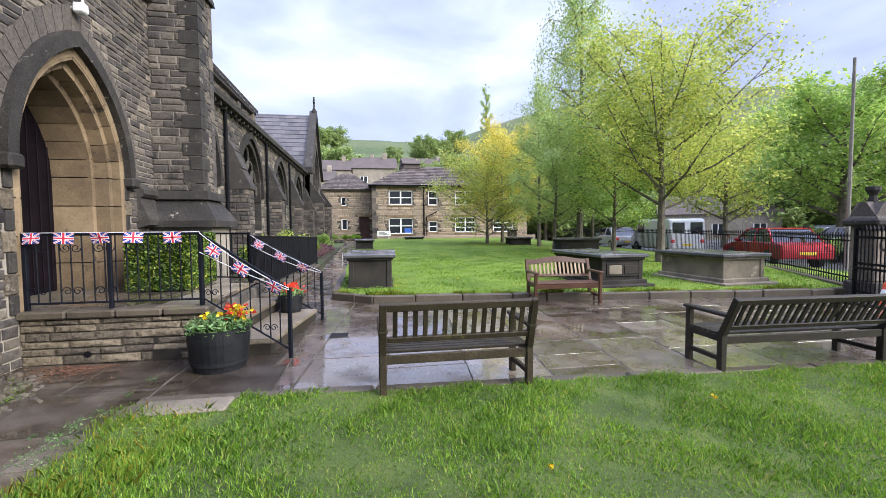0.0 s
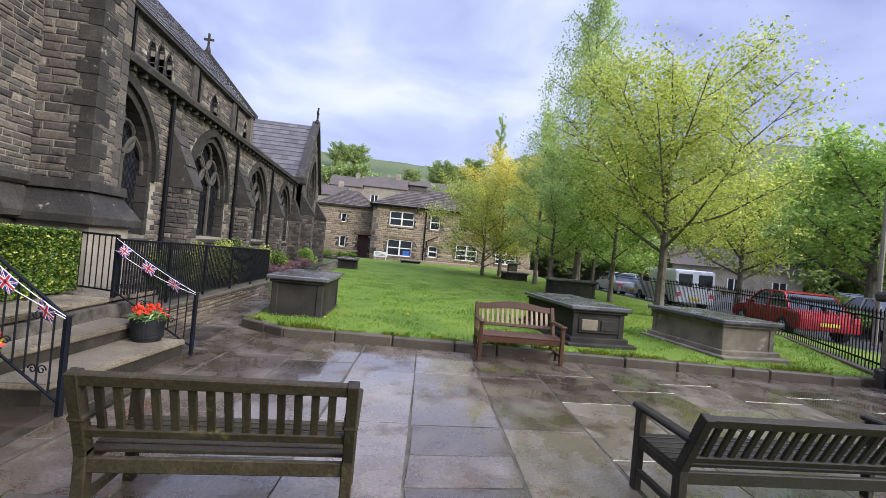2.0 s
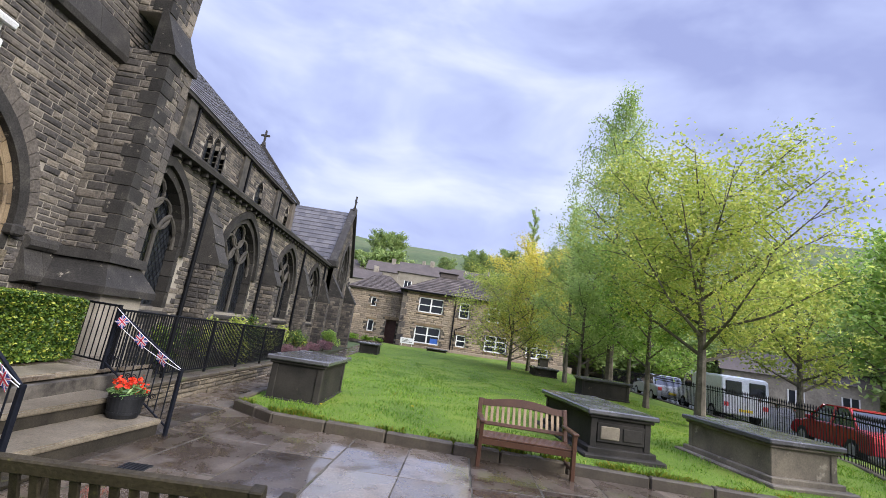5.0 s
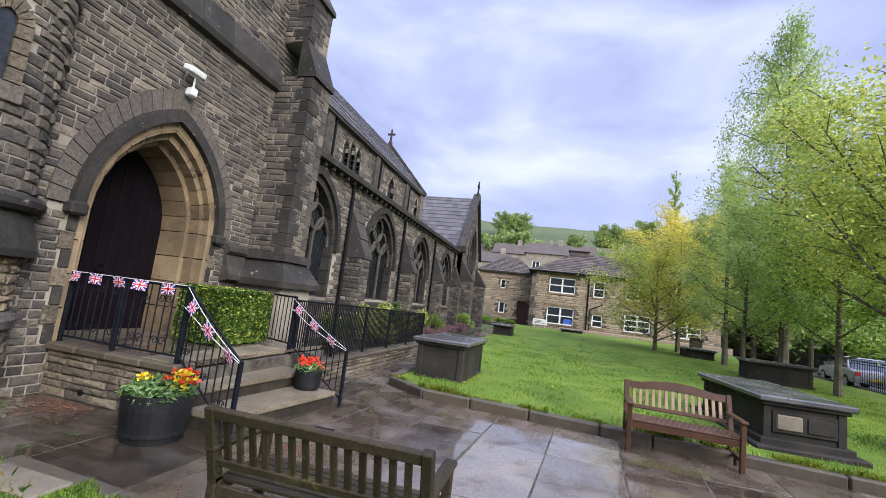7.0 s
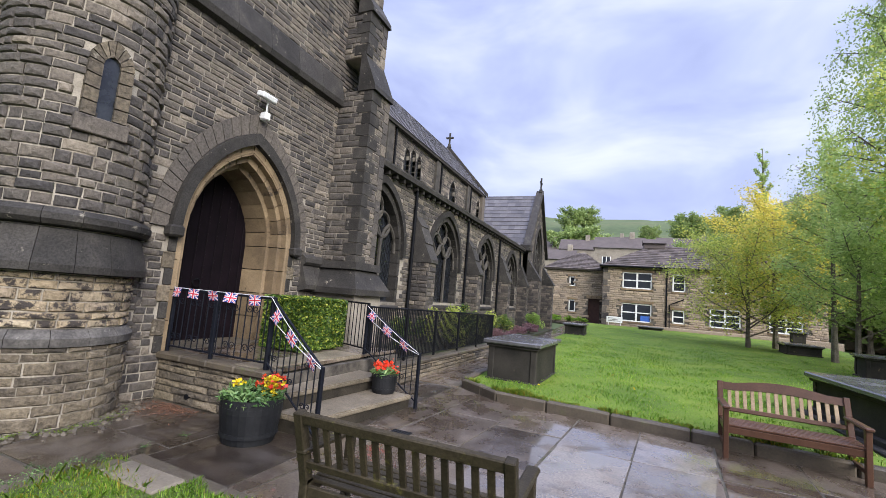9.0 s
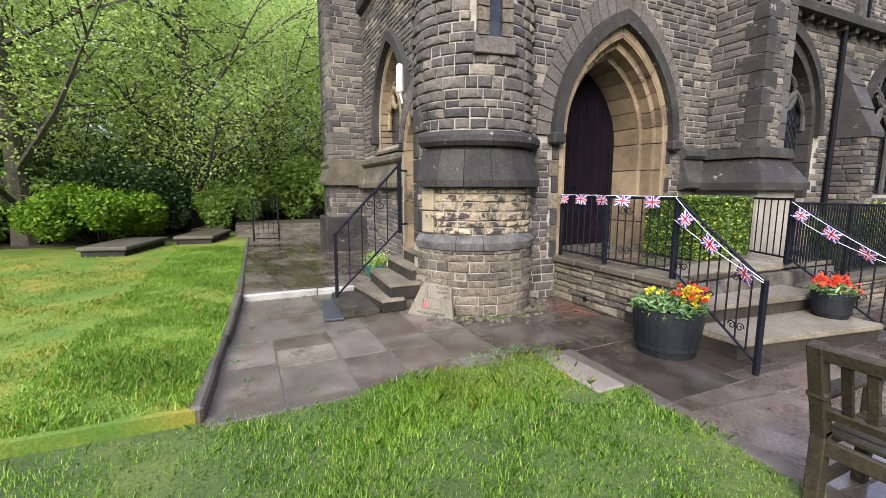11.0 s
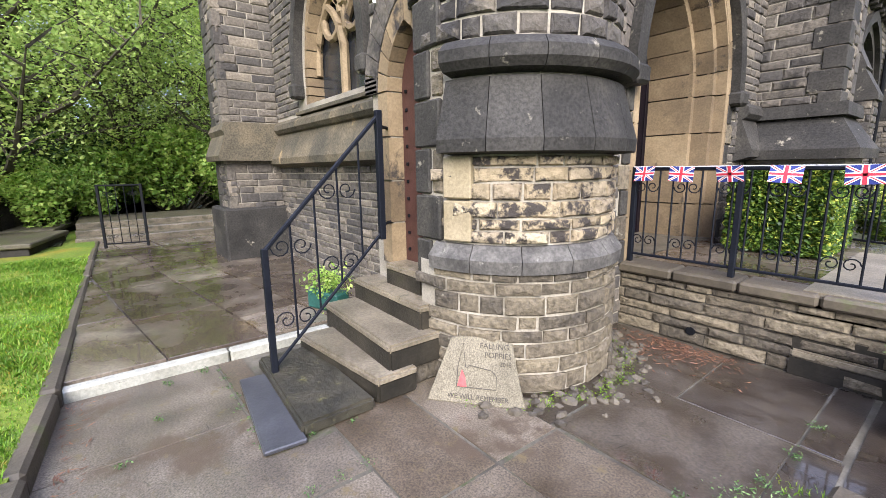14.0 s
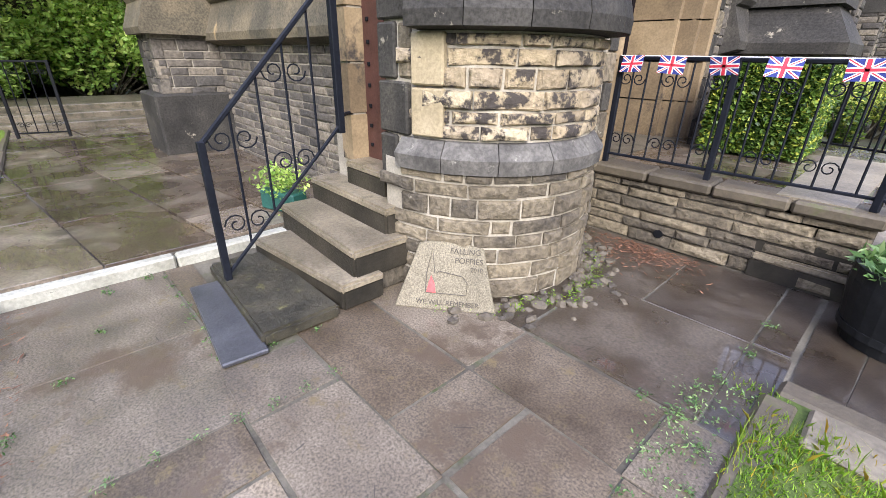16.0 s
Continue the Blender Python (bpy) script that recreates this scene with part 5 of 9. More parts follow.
slate_roof("nave_roof", (-6.95, 10, 8.85), (-6.95, 29.4, 8.85), (-10.0, 29.4, 12.3), (-10.0, 10, 12.3), 16, 44, "slate_roof", church)
slate_roof("nave_roof_north", (-13.05, 10, 8.85), (-13.05, 29.4, 8.85), (-10.0, 29.4, 12.3), (-10.0, 10, 12.3), 6, 10, "slate_roof", church)
part("nave_gable", extruded([(-13.0, 5.0), (-7.0, 5.0), (-7.0, 8.8), (-10.0, 12.35), (-13.0, 8.8)], "y", 29.0, 29.5), "stone", church)
for x0, x1 in ((-6.85, -10.0), (-13.15, -10.0)):
    part("gable_coping", extruded([(x0, 8.8), (x1, 12.35), (x1, 12.6), (x0, 9.05)], "y", 29.2, 29.65), "black_stone", church)


def stone_cross(name, x, y, z, h, parent, along="y"):
    bm = bmesh.new()
    add_tube(bm, [(x, y, z), (x, y, z + 0.25 * h)], [0.16 * h, 0.09 * h], 6)
    add_box(bm, (x - 0.05 * h, y - 0.05 * h, z + 0.2 * h), (x + 0.05 * h, y + 0.05 * h, z + h), 0.01)
    if along == "y":
        add_box(bm, (x - 0.045 * h, y - 0.26 * h, z + 0.6 * h), (x + 0.045 * h, y + 0.26 * h, z + 0.72 * h), 0.01)
    else:
        add_box(bm, (x - 0.26 * h, y - 0.045 * h, z + 0.6 * h), (x + 0.26 * h, y + 0.045 * h, z + 0.72 * h), 0.01)
    return part(name, bm, "black_stone", parent, "small black stone gable cross")


stone_cross("gable_cross", -10.0, 29.4, 12.5, 1.1, church, "x")

# transept with gable, tall window
TRANS = Face(-3.7, 29.0, 0, 1)
TW = (3.1, 1.25, 1.8, 5.0, 7.1)
def gable_head(u):
    return 5.4 + (9.5 - 5.4) * (1 - abs(u - 3.1) / 3.1)
trans = part("transept_wall", wall_bm(TRANS, 0, 6.2, -0.2, 9.5, 0.6, [TW], gable_head), "mortar_dark", church)
stone_face(TRANS, 0, 6.2, 0.4, 9.4, trans, 0.15, 0.36, 95, skip=[TW], grow=0.2, top=gable_head)
part("window_hood", arch_ring(TRANS, arch_of(TW, 0.2), arch_of(TW, 0.02), 4.6, 0.12, -0.02, 9), "black_stone", trans)
pieces("frame_stone", arch_blocks(TRANS, arch_of(TW, 0.02), arch_of(TW, -0.12), 1.8, 0.01, -0.26, 6), "black_stone", trans)
tracery(TRANS, arch_of(TW, -0.12), -0.16, 0.06, "black_stone", trans, 4)
glazing(TRANS, arch_of(TW, -0.12), -0.24, trans)
part("transept_west_wall", box((-9, 29.0, -0.2), (-3.7, 29.3, 5.4)), "stone", church)
part("transept_east_wall", box((-9, 34.9, -0.2), (-3.7, 35.2, 5.4)), "stone", church)
slate_roof("transept_roof", (-9.8, 28.75, 5.3), (-3.75, 28.75, 5.3), (-3.75, 32.1, 9.5), (-9.8, 32.1, 9.5), 13, 12, "slate_roof", church)
slate_roof("transept_roof_east", (-9.8, 35.45, 5.3), (-3.75, 35.45, 5.3), (-3.75, 32.1, 9.5), (-9.8, 32.1, 9.5), 6, 6, "slate_roof", church)
for y0, y1 in ((28.7, 32.1), (35.5, 32.1)):
    part("gable_coping", extruded([(y0, 5.2), (y1, 9.55), (y1, 9.85), (y0, 5.5)], "x", -4.0, -3.5), "black_stone", church)
part("kneeler", box((-4.1, 28.4, 5.0), (-3.4, 28.9, 5.45), 0.05), "black_stone", church)
stone_cross("gable_cross", -3.7, 32.1, 9.7, 1.1, church)
for y in (29.3, 34.9):
    b = part("buttress", box((-3.7, y - 0.35, -0.2), (-2.9, y + 0.35, 3.2), 0.02), "tracery", church)
    stone_face(Face(-3.7, y - 0.35, 1, 0), 0, 0.8, 0.0, 3.2, b, 0.14, 0.34, 190 + int(y))
    stone_face(Face(-2.9, y - 0.35, 0, 1), 0, 0.7, 0.0, 3.2, b, 0.14, 0.34, 195 + int(y))
    part("cap", extruded([(-3.7, 3.2), (-2.82, 3.2), (-2.82, 3.3), (-3.7, 4.6)], "y", y - 0.38, y + 0.38), "black_stone", b)

# ---- paving and kerbs ----


def clipped(poly, region):
    """A polygon cut to a convex region (both counter-clockwise)."""
    out = poly
    for (ax, ay), (bx_, by_) in zip(region, region[1:] + region[:1]):
        src, out = out, []
        for p, q in zip(src, src[1:] + src[:1]):
            sp = (bx_ - ax) * (p[1] - ay) - (by_ - ay) * (p[0] - ax)
            sq = (bx_ - ax) * (q[1] - ay) - (by_ - ay) * (q[0] - ax)
            if sp >= 0:
                out.append(p)
            if sp * sq < 0:
                t = sp / (sp - sq)
                out.append((p[0] + t * (q[0] - p[0]), p[1] + t * (q[1] - p[1])))
        if len(out) < 3:
            return []
    return out


def area_of(poly):
    return 0.5 * sum(p[0] * q[1] - q[0] * p[1] for p, q in zip(poly, poly[1:] + poly[:1]))


def flag_mesh(poly, z, seed):
    """One flagstone with a chamfered, slightly tilted top."""
    r = np.random.default_rng(seed)
    cx, cy = sum(p[0] for p in poly) / len(poly), sum(p[1] for p in poly) / len(poly)
    tx, ty = r.uniform(-0.003, 0.003, 2)
    dz = z + r.uniform(-0.001, 0.004)
    bm = bmesh.new()
    rings = []
    for s, h in ((0.0, -0.05), (0.0, -0.003), (0.003, 0.0)):
        ring = []
        for x, y in poly:
            k = math.hypot(x - cx, y - cy) + 1e-6
            f_ = 1 - s / k
            px, py = cx + (x - cx) * f_, cy + (y - cy) * f_
            ring.append(bm.verts.new((px, py, dz + h + (tx * (px - cx) + ty * (py - cy) if h > -0.04 else 0))))
        rings.append(ring)
    for a, b in zip(rings, rings[1:]):
        for i in range(len(poly)):
            j = (i + 1) % len(poly)
            bm.faces.new((a[i], a[j], b[j], b[i]))
    bm.faces.new(rings[-1])
    return bm


def flags(parent, region, turn, row, length, seed, zf, joint=0.018, material="paving_piece", origin=(0, 0)):
    """Rows of flagstones, turned, cut to a region; each one a piece."""
    r = np.random.default_rng(seed)
    c, s = math.cos(radians(turn)), math.sin(radians(turn))
    loc = [((x - origin[0]) * c + (y - origin[1]) * s, -(x - origin[0]) * s + (y - origin[1]) * c) for x, y in region]
    u0, u1 = min(p[0] for p in loc), max(p[0] for p in loc)
    v0, v1 = min(p[1] for p in loc), max(p[1] for p in loc)
    v, k = v0, 0
    while v < v1:
        h = row * r.uniform(0.75, 1.3)
        u = u0 - r.uniform(0, length)
        while u < u1:
            w = length * r.uniform(0.6, 1.5)
            q = [(u + joint, v + joint), (u + w, v + joint), (u + w, v + h), (u + joint, v + h)]
            q = [(origin[0] + a * c - b * s + r.uniform(-0.012, 0.012), origin[1] + a * s + b * c + r.uniform(-0.012, 0.012)) for a, b in q]
            p = clipped(q, region)
            if len(p) > 2 and area_of(p) > 0.03:
                cx, cy = sum(a[0] for a in p) / len(p), sum(a[1] for a in p) / len(p)
                part("flagstone", flag_mesh(p, zf(cx, cy), seed * 1000 + k), material, parent)
            k += 1
            u += w
        v += h


pavement = thing("pavement", "wet brown and grey stone flagstones with puddle sheen", "paving", kind="structure")
PAVED = [(-0.95, 4.64), (10.6, 4.1), (10.6, 8.1), (9.62, 8.23), (-0.95, 9.5)]
COLUMNS = ((-1.45, (5.4, 6.9, 8.3)), (-0.5, (5.7, 6.9, 8.2)), (0.4, (5.2, 6.6, 8.0)), (1.32, (5.95, 7.66)), (2.2, (4.83, 5.32, 5.92, 7.66)), (3.11, (5.88, 7.62)), (4.02, (5.3, 6.75, 7.9)), (4.95, (5.8, 7.3)),
           (5.9, (5.2, 6.4, 7.75)), (6.85, (5.7, 7.1)), (7.8, (4.9, 6.2, 7.4)), (8.75, (5.6, 6.9)), (9.7, (5.1, 6.3, 7.3)), (10.65, ()))
pr = np.random.default_rng(5)
for (xa, breaks), (xb, _) in zip(COLUMNS, COLUMNS[1:]):
    ys = [3.9, *breaks, 10.3]
    for ya, yb in zip(ys, ys[1:]):
        g = pr.uniform(0.008, 0.017, 4)
        quad = [(xa + g[0] + 0.1 * (ya - 7.65), ya + g[1]), (xb - g[2] + 0.1 * (ya - 7.65), ya + g[1]), (xb - g[2] + 0.1 * (yb - 7.65), yb - g[3]), (xa + g[0] + 0.1 * (yb - 7.65), yb - g[3])]
        quad = clipped([(x + pr.uniform(-0.01, 0.01), y + pr.uniform(-0.012, 0.012)) for x, y in quad], PAVED)
        if len(quad) > 2 and area_of(quad) > 0.03:
            part("flagstone", flag_mesh(quad, 0.0, int(pr.integers(9999))), "paving_piece", pavement)
part("flagstone", flag_mesh([(-0.94, 9.52), (0.0, 9.4), (-0.94, 10.06)], 0.0, 77), "paving_piece", pavement)
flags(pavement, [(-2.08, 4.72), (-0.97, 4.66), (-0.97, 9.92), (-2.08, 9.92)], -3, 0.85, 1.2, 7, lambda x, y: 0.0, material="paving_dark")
STRIPS = ((1.46, 2.66, (-5.56, -4.58, -3.72), "paving_damp"), (2.66, 2.86, (-5.56, -4.9, -4.1), "paving_damp"), (1.46, 2.01, (-3.72, -3.02, -2.12), "paving_damp"), (2.01, 2.58, (-3.72, -3.36, -2.9, -2.12), "paving_damp"),
          (2.58, 3.05, (-4.1, -3.66, -2.88, -2.12), "paving_damp"), (3.05, 3.59, (-4.26, -3.27, -2.88, -2.4, -2.12), "paving_damp"),
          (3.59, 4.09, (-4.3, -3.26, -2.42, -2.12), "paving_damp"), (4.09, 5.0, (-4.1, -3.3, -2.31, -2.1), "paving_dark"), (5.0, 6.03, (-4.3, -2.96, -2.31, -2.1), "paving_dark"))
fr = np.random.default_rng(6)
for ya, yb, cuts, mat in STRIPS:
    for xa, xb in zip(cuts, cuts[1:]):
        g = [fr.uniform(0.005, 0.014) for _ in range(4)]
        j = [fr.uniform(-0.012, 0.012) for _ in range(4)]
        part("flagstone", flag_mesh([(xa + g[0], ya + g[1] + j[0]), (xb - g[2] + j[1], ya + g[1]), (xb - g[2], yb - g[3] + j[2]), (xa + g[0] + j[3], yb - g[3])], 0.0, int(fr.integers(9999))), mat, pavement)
flags(pavement, [(-2.0, 9.96), (-0.88, 9.96), (-0.88, 40), (-2.0, 40)], 0, 0.8, 0.7, 8, lambda x, y: 0.012 * (y - 9))
flags(pavement, [(-13.5, 1.46), (-5.7, 1.46), (-5.7, 3.05), (-5.7, 4.55), (-13.5, 4.55)], 8, 0.7, 1.4, 9, lambda x, y: 0.1)
flags(pavement, [(10.62, 3.6), (13.2, 3.6), (13.2, 9.4), (10.62, 8.0)], -8, 0.5, 0.9, 10, lambda x, y: 0.0)
tagged(part("upper_path_bed", prism([(-26, 1.44), (-5.66, 1.44), (-5.66, 3.05), (-5.66, 4.9), (-26, 4.9)], -0.2, 0.075), "paving_bed"), "mossy bed of the upper church path", "paving", kind="structure")
far_step = thing("path_steps", "shallow stone steps on the path by the wood", "steps")
for k in range(3):
    part("step", box((-15.5 - k * 0.5, 1.5, 0.0), (-13.4 - k * 0.5, 4.6, 0.2 + k * 0.12), 0.02), "step", far_step)


def kerb_run(name, p, q, width, z0, z1, n, label, material="kerb"):
    """A row of kerb stones from p to q, each one a piece."""
    top = thing(name, label, "kerb", kind="structure")
    d = Vector((q[0] - p[0], q[1] - p[1]))
    L = d.length
    a = math.degrees(math.atan2(d.y, d.x))
    r = np.random.default_rng(int(L * 100))
    s = 0.0
    for k in range(n):
        e = L * (k + 1) / n if k == n - 1 else L * (k + 1 + r.uniform(-0.2, 0.2)) / n
        part("kerb_stone", box((s + 0.006, 0, z0), (e - 0.006, width + r.uniform(-0.012, 0.012), z1 + r.uniform(-0.008, 0.008)), 0.022, pose(p[0], p[1], 0, 0, 0, a)), material, top)
        s = e
    return top


grate = thing("drain_grate", "small dark iron drain grate set in the paving", "drain")
part("frame", box((-0.60, 6.70, -0.02), (-0.34, 6.94, 0.009), 0.003), "tyre", grate)
for k in range(6):
    part("bar", box((-0.58 + k * 0.042, 6.72, 0.005), (-0.56 + k * 0.042, 6.92, 0.015), 0.002), "iron", grate)
kerb_run("kerb_lawn", KERB0, KERB1, 0.17, -0.1, 0.16, 10, "low mossy stone kerb edging the lawn")
kerb_run("kerb_corner_cut", KERB_END, KERB0, 0.17, -0.1, 0.158, 2, "low mossy kerb stones across the lawn corner")
kerb_run("kerb_lawn_side", (-0.85, 40), (-0.85, 10.1), 0.15, -0.1, 0.2, 22, "low stone kerb beside the church path")
kerb_run("kerb_front", (-2.12, front_edge(-2.1) - 0.1), (9.6, front_edge(9.6) - 0.1), 0.16, -0.1, 0.035, 10, "flush stone edging of the front lawn")
kerb_run("kerb_corner", (-2.0, 1.46), (-2.0, 4.55), 0.15, -0.1, 0.03, 3, "flush stone edging of the front lawn")
kerb_run("kerb_side", (-5.5, 1.6), (-2.1, 1.37), 0.1, -0.1, 0.13, 4, "dark earth-stained stone edging of the side lawn")
kerb_run("kerb_path", (-16, 1.86), (-5.5, 1.6), 0.1, -0.1, 0.14, 8, "stone edging of the side lawn")
kerb_run("kerb_gate", (9.6, 8.25), (10.9, 8.3), 0.17, -0.1, 0.15, 2, "mossy stone kerb by the gate")
kerb_run("kerb_gate_right", (8.4, 4.25), (11.0, 4.9), 0.17, -0.1, 0.13, 2, "mossy stone kerb by the gate")
white_kerb = thing("white_kerb", "white painted flaking stone kerb across the path", "kerb", kind="structure")
d = Vector((0.0, 1.95))
part("kerb_stone", box((0, -0.05, -0.05), (d.length * 0.55 - 0.01, 0.05, 0.075), 0.015, pose(-5.62, 1.7, 0.015, 0, 0, math.degrees(math.atan2(d.y, d.x)))), "white_kerb", white_kerb)
part("kerb_stone", box((d.length * 0.55, -0.06, -0.05), (d.length, 0.05, 0.07), 0.015, pose(-5.62, 1.7, 0.015, 0, 0, math.degrees(math.atan2(d.y, d.x)))), "white_kerb", white_kerb)

# ---- terrace before the porch ----
terrace = thing("terrace", "raised stone terrace with coursed retaining wall before the porch", "terrace", kind="structure")
tw = part("retaining_wall", prism([(-4.0, 6.06), (-2.0, 6.06), (-1.98, 8.4), (-1.98, 9.4), (-4.0, 9.4)], -0.2, 0.55), "mortar_dark", terrace)
stone_face(Face(-4.0, 6.06, 1, 0), 0.0, 2.0, 0.0, 0.54, tw, 0.095, 0.36, 31, 0.03, 0.014, single=lambda u, z: True, piece="grey_piece")
for k in range(4):
    part("coping", box((-4.0 + k * 0.51, 5.99, 0.545), (-4.0 + k * 0.51 + 0.5, 6.32, 0.64), 0.02), "kerb", terrace)
flags(terrace, [(-3.98, 6.34), (-2.02, 6.34), (-2.02, 9.4), (-3.98, 9.4)], 0, 0.7, 0.8, 33, lambda x, y: 0.63)
part("weep_hole", tube([(-3.3, 6.02, 0.12), (-3.3, 6.1, 0.12)], 0.04, 10), "iron", terrace)
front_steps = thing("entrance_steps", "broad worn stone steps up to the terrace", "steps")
# Shade is painted into the riser colour, sky light into the tread colour.
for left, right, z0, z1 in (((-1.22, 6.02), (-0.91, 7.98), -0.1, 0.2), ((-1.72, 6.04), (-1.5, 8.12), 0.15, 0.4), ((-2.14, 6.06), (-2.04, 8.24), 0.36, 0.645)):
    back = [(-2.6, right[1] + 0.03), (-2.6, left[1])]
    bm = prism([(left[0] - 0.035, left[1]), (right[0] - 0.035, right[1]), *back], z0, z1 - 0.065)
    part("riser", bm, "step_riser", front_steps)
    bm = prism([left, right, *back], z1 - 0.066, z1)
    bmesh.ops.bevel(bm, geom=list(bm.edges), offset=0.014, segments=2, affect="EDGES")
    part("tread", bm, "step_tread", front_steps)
side_wall = thing("low_wall", "low coursed stone wall under the railings", "wall")
lw = part("core", prism([(-2.12, 8.4), (-1.9, 8.4), (-1.68, 15.2), (-1.9, 15.2)], -0.2, 0.3), "mortar_dark", side_wall)
lwf = Face(-1.9, 8.4, 0.22, 6.8)
stone_face(lwf, 0, 6.8, 0.0, 0.3, lw, 0.1, 0.35, 35, 0.03, single=lambda u, z: u < 5, piece="grey_piece")
for k in range(9):
    part("coping", box((0.02 + k * 0.755, -0.26, 0.3), (0.76 + k * 0.755, 0.04, 0.38), 0.02, lwf.m(0, 0)), "kerb", side_wall)
tagged(part("ground_border", prism([(-4.0, 9.4), (-1.95, 9.4), (-1.7, 15.2), (-1.9, 29), (-4.0, 29)], -0.2, 0.3), "earth"), "dark planting bed along the church wall", "ground", kind="structure")

# ---- railings ----


def scroll(bm, c, ux, r, turns=1.25, flip=1, rad=0.006):
    """A wrought iron scroll in the plane of ux and z."""
    pts = []
    for i in range(15):
        t = i / 14
        a = flip * 2 * math.pi * turns * t
        q = r * (1 - 0.78 * t)
        pts.append((c[0] + ux[0] * q * math.cos(a), c[1] + ux[1] * q * math.cos(a), c[2] + (ux[2] if len(ux) > 2 else 0) * q * math.cos(a) + q * math.sin(a)))
    add_tube(bm, pts, rad, 4)


def railing(name, label, p, q, zt0, zt1, zb0, zb1, step, posts, mat="iron", scrolls=True, low_gap=0.08, rail_r=0.016, group="", bar_r=0.0085, curl=0.045, every=3):
    """A run of railings from p to q: sloping top and bottom rails, balusters, posts, scrolls."""
    top = thing(name, label, "railing", group=group)
    P, Q = Vector((*p, 0)), Vector((*q, 0))
    L = (Q - P).length
    ux = ((Q - P) / L)
    def at(s, z):
        c = P.lerp(Q, s)
        return (c.x, c.y, z)
    part("top_rail", tube([at(0, zt0), at(0.5, (zt0 + zt1) / 2), at(1, zt1)], rail_r, 6), mat, top)
    part("bottom_rail", tube([at(0, zb0 + low_gap), at(1, zb1 + low_gap)], rail_r * 0.8, 6), mat, top)
    n = max(int(L / step), 1)
    for k in range(1, n):
        s = k / n
        if any(abs(s - ps) * L < 0.03 for ps in posts):
            continue
        zt, zb = zt0 + (zt1 - zt0) * s, zb0 + (zb1 - zb0) * s + low_gap
        part("baluster", tube([at(s, zb), at(s, zt)], bar_r, 5), mat, top)
        if scrolls and k % every == 1:
            c = at(s, 0)
            for zz, fl in ((zb + 0.085 + curl, 1), (zb + 0.085 + curl, -1), (zt - 0.105 - curl, 1), (zt - 0.105 - curl, -1)):
                bm = bmesh.new()
                scroll(bm, (c[0] + fl * ux.x * curl, c[1] + fl * ux.y * curl, zz), (fl * ux.x, fl * ux.y), curl, 1.3, 1 if zz < (zb + zt) / 2 else -1)
                part("scroll", bm, mat, top)
    for ps in posts:
        zt, zb = zt0 + (zt1 - zt0) * ps, zb0 + (zb1 - zb0) * ps
        c = at(ps, 0)
        bm = box((-0.022, -0.022, zb), (0.022, 0.022, zt + 0.02), 0.004, pose(c[0], c[1], 0, 0, 0, math.degrees(math.atan2(ux.y, ux.x))))
        part("post", bm, mat, top)
    return top


railing("railing", "black wrought iron railing on the terrace wall with scrollwork", (-3.95, 6.12), (-2.06, 6.12), 1.53, 1.53, 0.64, 0.64, 0.118, (0.0, 0.465, 1.0), "iron_blue", curl=0.055)
railing("stair_railing", "black iron stair railing beside the entrance steps", (-2.06, 6.1), (-0.98, 5.83), 1.53, 0.84, 0.64, 0.0, 0.118, (0.0, 1.0), "iron_blue", low_gap=0.1)
railing("stair_railing", "black iron stair railing beside the entrance steps", (-2.04, 8.3), (-0.83, 7.98), 1.45, 0.82, 0.64, 0.0, 0.118, (0.0, 1.0), "iron_blue", low_gap=0.1)
railing("railing", "long black iron railing along the churchyard path", (-2.1, 8.45), (-1.74, 15.1), 1.45, 1.28, 0.38, 0.38, 0.066, (0.0, 0.2, 0.4, 0.6, 0.8, 1.0), scrolls=False, bar_r=0.012)
railing("railing", "black iron railing beside the planting bed", (-2.1, 8.4), (-4.0, 9.2), 1.5, 1.5, 0.64, 0.64, 0.11, (0.0, 1.0), scrolls=False)
hand = railing("stair_railing", "black iron stair railing with scrolls by the stair door", (-4.93, 2.94), (-4.94, 3.9), 1.0, 1.98, 0.06, 0.98, 0.19, (0.0,), "iron_blue", low_gap=0.06, rail_r=0.018, curl=0.075, every=2)
part("post", box((-4.965, 3.875, 0.98), (-4.915, 3.925, 2.02), 0.004), "iron_blue", hand)
for z in (1.1, 1.9):
    part("bracket", tube([(-4.94, 3.9, z), (-5.1, 4.09, z)], 0.014), "iron_blue", hand)
gate_far = railing("railing", "black iron gate railing across the far path edge", (-12.08, 2.0), (-11.9, 2.66), 1.32, 1.32, 0.14, 0.14, 0.13, (0.0, 1.0))

# ---- bunting ----


